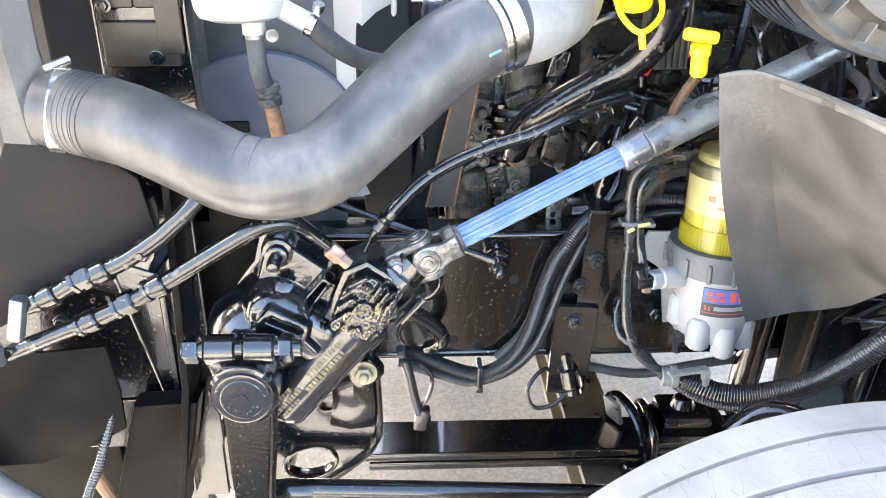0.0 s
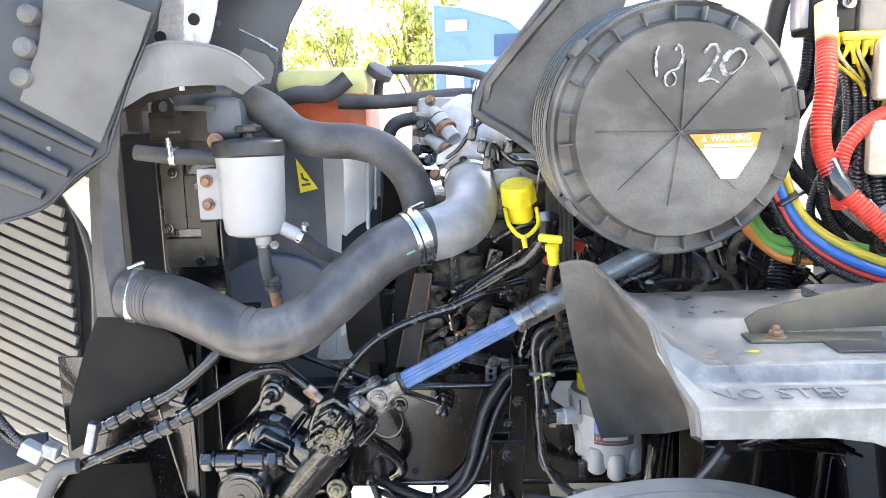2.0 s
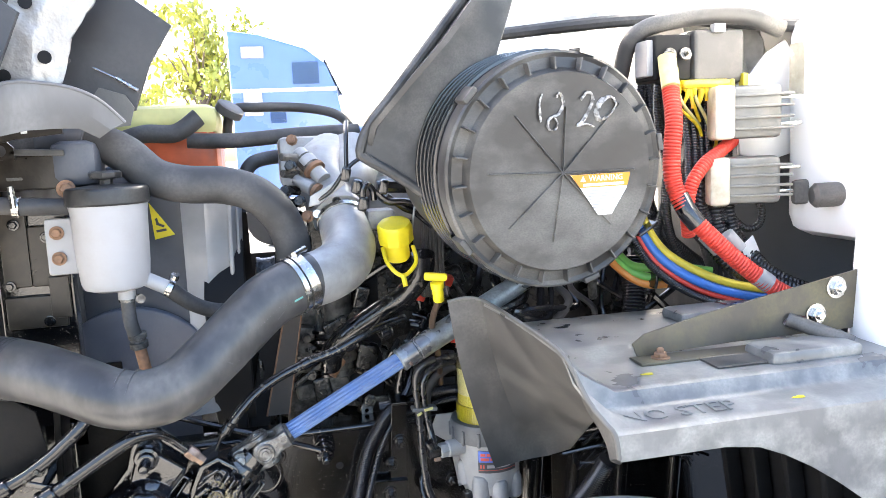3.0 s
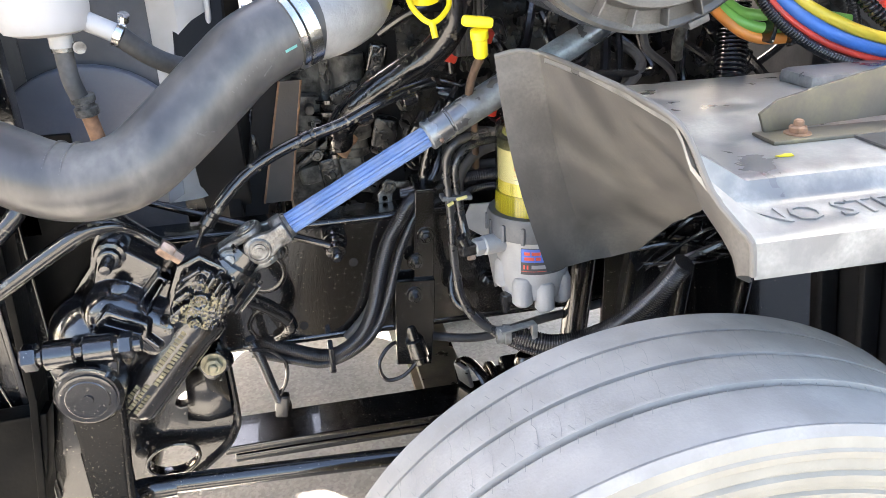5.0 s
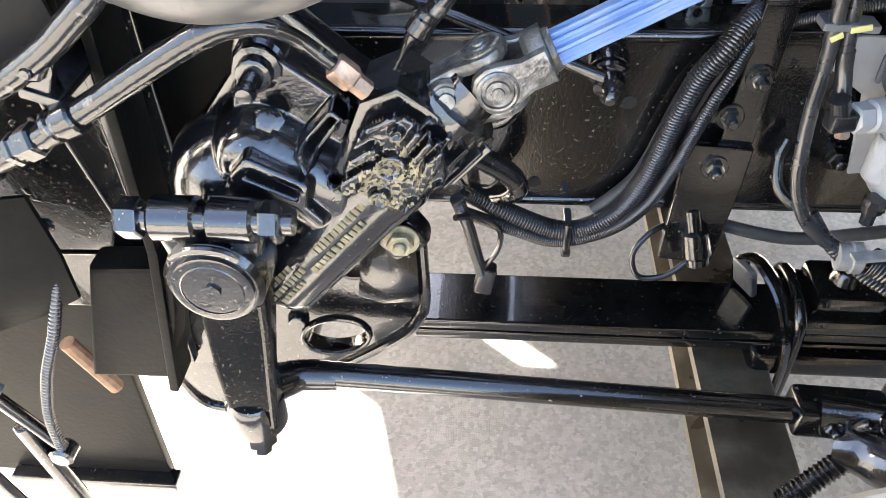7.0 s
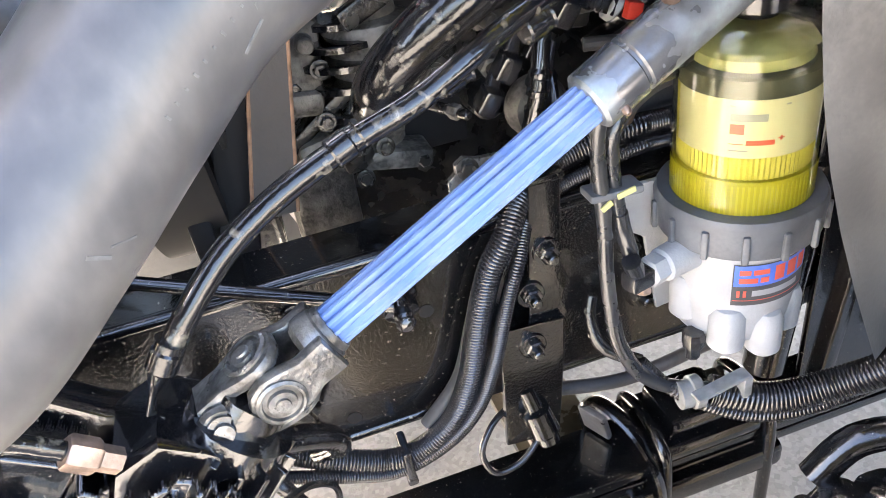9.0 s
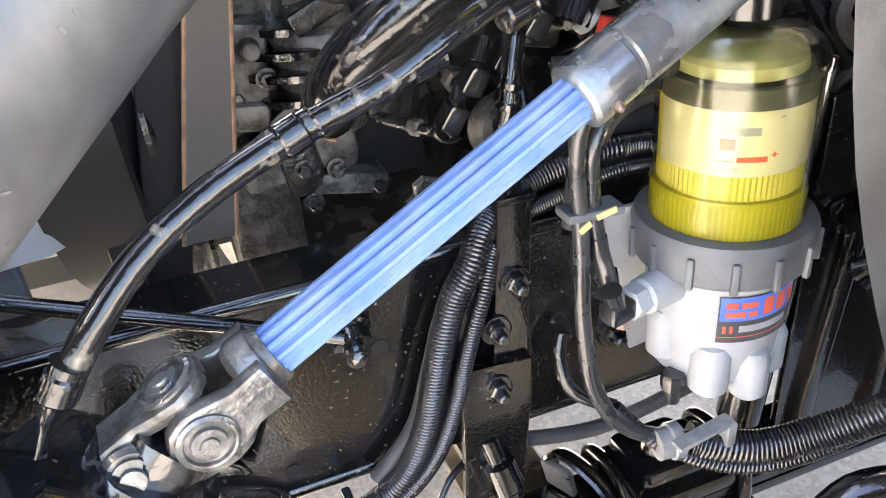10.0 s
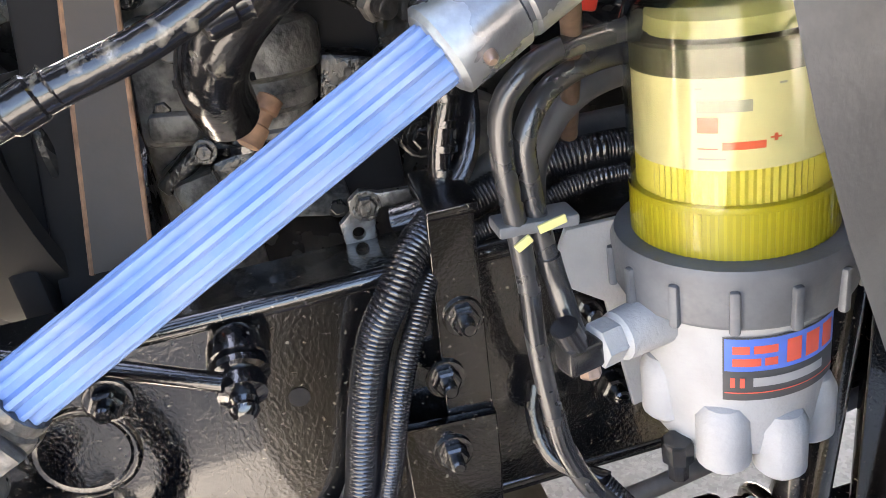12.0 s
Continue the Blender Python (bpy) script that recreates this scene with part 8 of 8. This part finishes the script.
# dark clutter between panel and engine
rr = random.Random(21)
for i in range(16):
    x = rr.uniform(0.55, 1.05)
    hose("engine_cable", [(x, 1.50, rr.uniform(1.36, 1.5)), (x + rr.uniform(-0.08, 0.08), 1.42, rr.uniform(1.30, 1.42)), (x + rr.uniform(-0.12, 0.12), 1.40, rr.uniform(1.2, 1.34)), (x + rr.uniform(-0.15, 0.15), 1.45, rr.uniform(1.08, 1.2))], rr.choice((0.006, 0.008, 0.011)), rr.choice((LOOM, RUBBER, PAINTHOSE)), "dark cable in the shade beside the engine", group="cables beside the engine", n=8)
hose("grey_tube", [(0.80, 1.32, 1.36), (0.79, 1.30, 1.40), (0.80, 1.29, 1.44), (0.83, 1.30, 1.45)], 0.011, CASTGREY, "grey curved tube above the panel")
for i in range(9):
    y0 = rr.uniform(1.25, 1.38)
    hose("chassis_cable", [(0.70 + rr.uniform(0, 0.1), y0, rr.uniform(0.9, 1.0)), (0.8 + rr.uniform(0, 0.1), y0 - 0.03, rr.uniform(0.9, 1.05)), (0.92 + rr.uniform(0, 0.1), y0, rr.uniform(0.9, 1.05)), (1.1, y0 + 0.03, rr.uniform(0.85, 1.05))], rr.choice((0.004, 0.006, 0.009)), rr.choice((CHASSIS, LOOM, PAINTHOSE)), "glossy black cable above the tyre", group="cables above the tyre", n=8)
t = thing("shock_absorber", (0.66, 1.36, 0.8), "dark damper with a pale edge beside the filter", "shock absorber")
part("body", Shape().rod((0.63, 1.39, 0.70), (0.665, 1.39, 1.05), 0.03, n=20, bev=0.004), CHASSIS, t)
part("rod", Shape().rod((0.665, 1.39, 1.05), (0.68, 1.39, 1.2), 0.012, n=14), STEEL, t)

# dark looms and brackets behind the battery cables
rr = random.Random(31)
for i in range(9):
    x0, y0 = rr.uniform(0.98, 1.22), rr.uniform(1.28, 1.5)
    hose("cab_loom", [(x0, y0, 1.95), (x0 + rr.uniform(-0.04, 0.04), y0, 1.8), (x0 + rr.uniform(-0.08, 0.05), y0 - 0.02, 1.64), (x0 + rr.uniform(-0.05, 0.1), y0 - 0.03, 1.5), (x0 + rr.uniform(0.0, 0.15), y0 - 0.05, 1.38)], rr.uniform(0.008, 0.018), rr.choice((LOOM, RUBBER, LOOM)), "black corrugated loom behind the battery cables", 0.0014, 0.006, 10, group="looms at the firewall")
t = thing("cab_bracket", (1.2, 1.45, 1.4), "dark steel bracket on the firewall", "bracket")
part("plate", Shape().box((1.24, 1.5, 1.72), (0.10, 0.012, 0.4), (0, 0, -30), bev=0.004), DARK, t)
part("bracket_bolt", Shape().bolt((1.22, 1.49, 1.80), (-0.4, -0.9, 0), 0.012, 0.01), IRON, t)
for c, r in (((1.02, 1.10, 1.50), -35), ((1.075, 1.075, 1.49), -30)):
    tg = thing("cable_tag", c, "white paper tag on the battery cables", "tag", group="cable tags")
    part("tag", Shape().box(c, (0.045, 0.0012, 0.045), (0, r, 15), bev=0.0004), WHITEINK, tg)
# ---- left side: rubber baffles, hood, slatted panel ----
t = thing("rubber_baffle", (-0.6, 1.16, 0.75), "matt black rubber air baffle with a ragged edge", "baffle")
grid = [[(-0.61, 1.20, 1.80), (-0.58, 1.19, 1.80), (-0.55, 1.20, 1.80)],
        [(-0.630, 1.18, 1.62), (-0.60, 1.17, 1.63), (-0.572, 1.19, 1.63)],
        [(-0.630, 1.16, 1.46), (-0.60, 1.15, 1.46), (-0.568, 1.18, 1.46)],
        [(-0.628, 1.15, 1.33), (-0.585, 1.14, 1.33), (-0.548, 1.17, 1.32)]]
# light is put into the colour: lit column paler, sheets below darker
part("column_sheet", Shape().sheet(grid, 0.006, (0, 1, 0)), FLAP, t, "upper rubber column in a paler, lit-looking grey")
grid = [[(-0.628, 1.152, 1.33), (-0.585, 1.142, 1.33), (-0.53, 1.172, 1.32)],
        [(-0.66, 1.145, 1.26), (-0.57, 1.14, 1.255), (-0.455, 1.165, 1.27)],
        [(-0.71, 1.14, 1.12), (-0.60, 1.15, 1.13), (-0.44, 1.17, 1.17)],
        [(-0.72, 1.15, 1.02), (-0.64, 1.16, 1.06), (-0.50, 1.18, 1.13)]]
BEAD = mat("pale grey rubber bead", (0.11, 0.106, 0.10), 0.6, var=0.2, scale=14, grain=0.2)
part("upper_sheet", Shape().sheet(grid, 0.006, (0, 1, 0)), FLAP2, t)
grid = [[(-0.70, 1.125, 1.0), (-0.63, 1.12, 1.0), (-0.55, 1.16, 0.985)], [(-0.755, 1.12, 0.93), (-0.66, 1.11, 0.92), (-0.54, 1.16, 0.90)], [(-0.765, 1.115, 0.86), (-0.66, 1.11, 0.85), (-0.545, 1.165, 0.82)], [(-0.745, 1.11, 0.79), (-0.67, 1.115, 0.79), (-0.60, 1.16, 0.79)]]
part("lower_sheet", Shape().sheet(grid, 0.006, (0, 1, 0)), PIT, t)
part("edge_bead", Shape().tube([(-0.68, 1.10, 1.008), (-0.72, 1.095, 1.0), (-0.752, 1.09, 0.955), (-0.77, 1.09, 0.894), (-0.762, 1.09, 0.826), (-0.725, 1.09, 0.758), (-0.66, 1.09, 0.708)], 0.017, 12, 0.01), BEAD, t, "pale grey rubber bead")


def hood():
    t = thing("tilted_hood", (-1.2, 1.3, 0.6), "tilted-forward truck hood seen from inside, grey and dark mouldings", "truck hood")
    # unseen shell and two wings, added to keep the sun off bay and ground
    part("sun_block_shell", Shape().sheet([[(-1.70, 1.06, 1.52), (-1.73, 1.9, 1.36), (-1.75, 2.93, 1.09)], [(-1.55, 1.04, 1.8), (-1.6, 1.9, 1.8), (-1.55, 2.95, 1.8)], [(-1.15, 1.04, 2.6), (-1.2, 1.9, 2.6), (-1.15, 2.95, 2.6)], [(-0.64, 1.05, 3.2), (-0.68, 1.9, 3.22), (-0.64, 2.94, 3.2)]], 0.03, (-1, 0, 0.4)), HOODDARK, t, "unseen hood skin added to block the sun")
    # far side blocks sun under the engine; its gap lets one patch through
    part("far_shade_wing", Shape().sheet([[(-1.92, 2.94, 0.9), (-1.37, 2.947, 0.62)], [(-1.88, 2.94, 1.07), (-1.37, 2.947, 1.07)]], 0.03, (0, 1, 0)).sheet([[(-1.37, 2.947, 0.62), (-1.25, 2.949, 0.55)], [(-1.37, 2.947, 0.96), (-1.25, 2.949, 0.96)]], 0.03, (0, 1, 0)).sheet([[(-1.25, 2.949, 0.55), (-0.45, 2.96, 0.15), (0.06, 2.96, 0.12)], [(-1.25, 2.949, 1.07), (-0.50, 2.96, 1.07), (0.06, 2.96, 1.07)]], 0.03, (0, 1, 0)).sheet([[(-1.88, 2.94, 1.07), (-0.50, 2.96, 1.07)], [(-1.72, 2.95, 1.8), (-0.62, 2.97, 1.75)], [(-1.32, 2.95, 2.6), (-0.62, 2.96, 2.47)], [(-1.25, 2.95, 2.68), (0.12, 2.96, 2.6)], [(-0.80, 2.94, 3.35), (0.12, 2.95, 3.35)]], 0.03, (0, 1, 0)), HOODDARK, t)
    # near side stays out of view and shades the ground before the truck
    part("near_shade_wing", Shape().sheet([[(-2.9, 0.93, 0.5), (-2.05, 0.93, 0.5), (-1.75, 0.94, 0.66), (-0.95, 0.96, 0.74)], [(-2.9, 0.92, 1.0), (-2.05, 0.92, 1.0), (-1.75, 0.94, 1.25), (-1.10, 0.95, 1.25)], [(-2.9, 0.93, 1.5), (-2.0, 0.93, 1.5), (-1.7, 0.94, 1.5), (-1.22, 0.95, 1.45)], [(-2.9, 0.94, 2.2), (-2.0, 0.94, 2.2), (-1.7, 0.95, 2.2), (-1.2, 0.96, 2.2)], [(-2.6, 0.98, 3.1), (-1.9, 0.98, 3.1), (-1.5, 0.98, 3.1), (-0.95, 0.99, 3.1)]], 0.012, (0, 1, 0)), HOODDARK, t, "unseen hood side added to shade the ground")
    part("back_wall", Shape().sheet([[(-1.0, 1.5, 1.78), (-0.58, 1.46, 1.78)], [(-0.95, 1.5, 1.3), (-0.58, 1.44, 1.3)], [(-0.9, 1.5, 1.0), (-0.60, 1.44, 1.0)]], 0.01, (0, 1, 0)), HOODGREY, t)
    part("inner_wing", Shape().sheet([[(-1.15, 0.98, 2.3), (-0.75, 1.0, 2.25), (-0.60, 1.03, 2.2), (-0.38, 1.08, 2.02)], [(-1.1, 0.96, 1.95), (-0.75, 0.99, 1.92), (-0.62, 1.01, 1.90), (-0.43, 1.05, 1.885)], [(-1.1, 0.95, 1.75), (-0.75, 0.98, 1.74), (-0.63, 1.0, 1.73), (-0.505, 1.03, 1.72)], [(-1.1, 0.95, 1.48), (-0.75, 0.98, 1.553), (-0.633, 1.0, 1.585), (-0.515, 1.03, 1.68)]], 0.008, (0.2, 1, 0)), HOODDARK, t)
    for a, b in (((-0.95, 0.955, 1.935), (-0.53, 1.015, 1.687)), ((-0.95, 0.95, 1.866), (-0.575, 1.0, 1.651)), ((-0.95, 0.95, 1.787), (-0.625, 0.99, 1.611))):
        part("moulded_ridge", Shape().tube([a, tuple((p + q) / 2 - (0.006 if k == 1 else 0) for k, (p, q) in enumerate(zip(a, b))), b], [0.018, 0.018, 0.010], 12, 0.02), HOODDARK, t)
    part("wing_edge", Shape().tube([(-0.75, 0.977, 1.553), (-0.633, 0.997, 1.585), (-0.57, 1.012, 1.644), (-0.515, 1.027, 1.68), (-0.503, 1.03, 1.705), (-0.458, 1.045, 1.827), (-0.423, 1.05, 1.896)], 0.004, 8, 0.02), HOODDARK, t)
    part("grey_patch", Shape().sheet([[(-0.575, 0.995, 2.02), (-0.405, 1.042, 1.95)], [(-0.598, 0.99, 1.90), (-0.432, 1.037, 1.885)], [(-0.645, 0.982, 1.791), (-0.517, 1.018, 1.706)]], 0.004, (0.2, 1, 0)), HOODGREY, t, "grey fibre patch")
    for x, z in ((-0.625, 1.886), (-0.638, 1.832), (-0.61, 1.945)):
        part("stud", Shape().lathe([(0.021, 0), (0.021, 0.012), (0.017, 0.020), (0.009, 0.024), (0.002, 0.025)], (x, 0.992, z), (0.1, -1, 0.1), 20), PLASTIC, t, "dull grey dome nut")
    for x, z in ((-0.62, 1.90), (-0.70, 1.70), (-0.60, 1.70), (-0.80, 1.68), (-0.66, 1.76)):
        part("rivet", Shape().lathe([(0.006, 0), (0.005, 0.003), (0.002, 0.004)], (x, 0.985, z), (0, -1, 0), 10), PLASTIC, t)
    part("heat_shield", Shape().sheet([[(-0.41, 1.18, 2.13), (-0.33, 1.175, 2.13), (-0.235, 1.20, 2.13)], [(-0.419, 1.18, 2.064), (-0.345, 1.172, 2.064), (-0.272, 1.20, 2.062)], [(-0.436, 1.18, 1.99), (-0.38, 1.17, 1.99), (-0.319, 1.19, 1.991)], [(-0.458, 1.18, 1.905), (-0.40, 1.172, 1.90), (-0.345, 1.185, 1.90)], [(-0.50, 1.18, 1.83), (-0.44, 1.18, 1.83), (-0.38, 1.19, 1.84)]], 0.004, (0, 1, 0)).lumps(0.012, 0.004, 45), FOIL, t, "crumpled foil heat shield")
    for x, z in ((-0.389, 2.054), (-0.366, 1.953), (-0.44, 1.92)):
        part("shield_hole", Shape().lathe([(0.0125, 0), (0.0125, 0.002), (0.009, 0.0022)], (x, 1.170, z), (0, -1, 0), 18), DARK, t, "dark punched hole")
    top = [(-0.60, 1.13, 1.76), (-0.53, 1.12, 1.83), (-0.487, 1.13, 1.879), (-0.43, 1.14, 1.905), (-0.37, 1.15, 1.904), (-0.322, 1.17, 1.894), (-0.282, 1.20, 1.872), (-0.245, 1.23, 1.83)]
    low = [(-0.66, 1.10, 1.66), (-0.585, 1.11, 1.725), (-0.525, 1.13, 1.770), (-0.47, 1.15, 1.805), (-0.41, 1.17, 1.818), (-0.365, 1.19, 1.82), (-0.33, 1.22, 1.82), (-0.30, 1.25, 1.80)]
    mid = [tuple((a + b) / 2 - (0.014 if k == 1 else 0) for k, (a, b) in enumerate(zip(p, r))) for p, r in zip(top, low)]
    part("curved_sheet", Shape().sheet([top, mid, low], 0.004, (0, 1, 0.2)), PANELGREY, t, "bent grey sheet metal")
    part("curved_edge", Shape().tube(top, 0.0035, 8, 0.01), PANELGREY, t)
    part("dark_panel", Shape().plate([(-0.381, 1.90), (-0.381, 1.934), (-0.353, 2.016), (-0.306, 2.085), (-0.29, 2.15), (-0.27, 2.125), (-0.145, 2.028), (-0.193, 1.952), (-0.231, 1.856), (-0.28, 1.85), (-0.34, 1.84)], 0.012, XZ(1.30), bev=0.003), HOODDARK, t)
    part("panel_tip", Shape().plate([(-0.315, 1.88), (-0.297, 1.904), (-0.248, 1.888), (-0.232, 1.862), (-0.243, 1.825), (-0.29, 1.82)], 0.005, XZ(1.284), bev=0.001), HOODGREY, t, "pale grey plastic tip")
    part("panel_clip", Shape().rod((-0.305, 1.283, 1.945), (-0.262, 1.283, 1.922), 0.0022, n=8).rod((-0.262, 1.283, 1.922), (-0.222, 1.283, 1.896), 0.0042, n=8), STEEL, t, "thin bright clip rod")
    for x, z in ((-0.33, 2.03), (-0.352, 1.96), (-0.345, 1.90)):
        part("panel_rivet", Shape().lathe([(0.006, 0), (0.005, 0.003), (0.002, 0.004)], (x, 1.287, z), (0, -1, 0), 10), PLASTIC, t)
    # slatted panel, seen low at the front
    part("slat_frame", Shape().sheet([[(-1.25, 1.55, 1.75), (-0.80, 1.42, 1.62)], [(-1.35, 1.5, 0.95), (-0.80, 1.38, 0.98)]], 0.01, (0, 1, 0)), SLATGAP, t, "dark gaps of the slatted panel")
    for i in range(24):
        z = 1.73 - i * 0.036
        a, b = Vector((-1.35, 1.53, z + 0.02)), Vector((-0.80, 1.385, z - 0.19))
        if b.z > 0.72:
            part("slat", Shape().box((0, 0, 0), ((b - a).length, 0.026, 0.012), m=frame_to((a + b) / 2 + Vector((0, -0.012, 0)), b - a, (0, 0, 1)), bev=0.003), SLAT, t)
    part("rim", Shape().tube([(-0.80, 1.36, 1.63), (-0.735, 1.33, 1.52), (-0.705, 1.31, 1.40), (-0.715, 1.31, 1.25)], 0.012, 10, 0.02), HOODDARK, t)
    part("side_lip", Shape().sheet([[(-0.82, 1.34, 1.66), (-0.66, 1.28, 1.62)], [(-0.72, 1.32, 1.50), (-0.645, 1.27, 1.48)], [(-0.70, 1.31, 1.35), (-0.64, 1.27, 1.35)]], 0.006, (0, 1, 0)), SHEET, t, "pale grey side lip")
    part("lamp_back", Shape().lathe([(0.02, 0), (0.06, 0.01), (0.10, 0.05), (0.12, 0.1)], (-0.98, 1.10, 1.28), (-0.5, 0.8, 0.1), 28), WHITEPL, t, "white lamp housing back")
    part("lower_shell", Shape().sheet([[(-1.3, 1.15, 1.12), (-0.95, 1.12, 1.05), (-0.78, 1.16, 1.06)], [(-1.3, 1.05, 1.0), (-0.98, 1.05, 0.98), (-0.76, 1.12, 1.02)], [(-1.3, 1.1, 0.9), (-1.0, 1.1, 0.93), (-0.80, 1.14, 0.98)]], 0.01, (0, 1, 0)), HOODDARK, t)


SLATGAP = mat("dark gap", (0.05, 0.048, 0.045), 0.7, var=0.2, scale=10)
hood()
h = hose("lamp_loom", [(-0.92, 1.15, 1.34), (-0.87, 1.13, 1.335), (-0.85, 1.12, 1.29), (-0.868, 1.115, 1.22), (-0.86, 1.11, 1.14), (-0.82, 1.105, 1.08), (-0.78, 1.10, 1.05)], 0.010, LOOM, "black corrugated headlamp loom with white plug", 0.0016, 0.006, 12)
part("white_plug", Shape().box((-0.775, 1.095, 1.045), (0.05, 0.03, 0.035), (0, 30, 0), bev=0.004), WHITEPL, h, "white plastic plug")
part("grey_plug", Shape().box((-0.735, 1.10, 1.045), (0.035, 0.03, 0.03), (0, 20, 0), bev=0.004), GASKET, h)
hose("lamp_loom", [(-1.0, 1.15, 1.36), (-0.93, 1.13, 1.30), (-0.905, 1.12, 1.22), (-0.90, 1.115, 1.15), (-0.86, 1.11, 1.09), (-0.80, 1.10, 1.05)], 0.008, LOOM, "second black headlamp loom", 0.0013, 0.005, 12)
t = thing("tow_link", (-0.69, 1.14, 0.3), "black rods and a corrugated cable below the front support", "link")
part("link", Shape().rod((-0.73, 1.14, 0.66), (-0.66, 1.14, 0.52), 0.010, n=12, bev=0.002), CHASSIS, t)
part("link", Shape().rod((-0.706, 1.14, 0.576), (-0.672, 1.14, 0.30), 0.014, n=12, bev=0.002), CHASSIS, t)
part("link", Shape().rod((-0.80, 1.13, 0.46), (-0.76, 1.13, 0.28), 0.009, n=10), CHASSIS, t)
part("link_joint", Shape().lathe([(0.014, 0), (0.019, 0.004), (0.019, 0.028), (0.014, 0.032)], (-0.664, 1.155, 0.512), (0, -1, 0), 14), GEAR, t)
part("cable", Shape().tube([(-0.56, 1.165, 0.86), (-0.59, 1.15, 0.77), (-0.625, 1.14, 0.69), (-0.65, 1.135, 0.607), (-0.66, 1.135, 0.53)], 0.0085, 10, 0.01, 0.0014, 0.006), LOOM, t)
part("stay", Shape().rod((-0.641, 1.22, 0.67), (-0.612, 1.24, 0.545), 0.012, n=10), RUST, t, "brown stay")
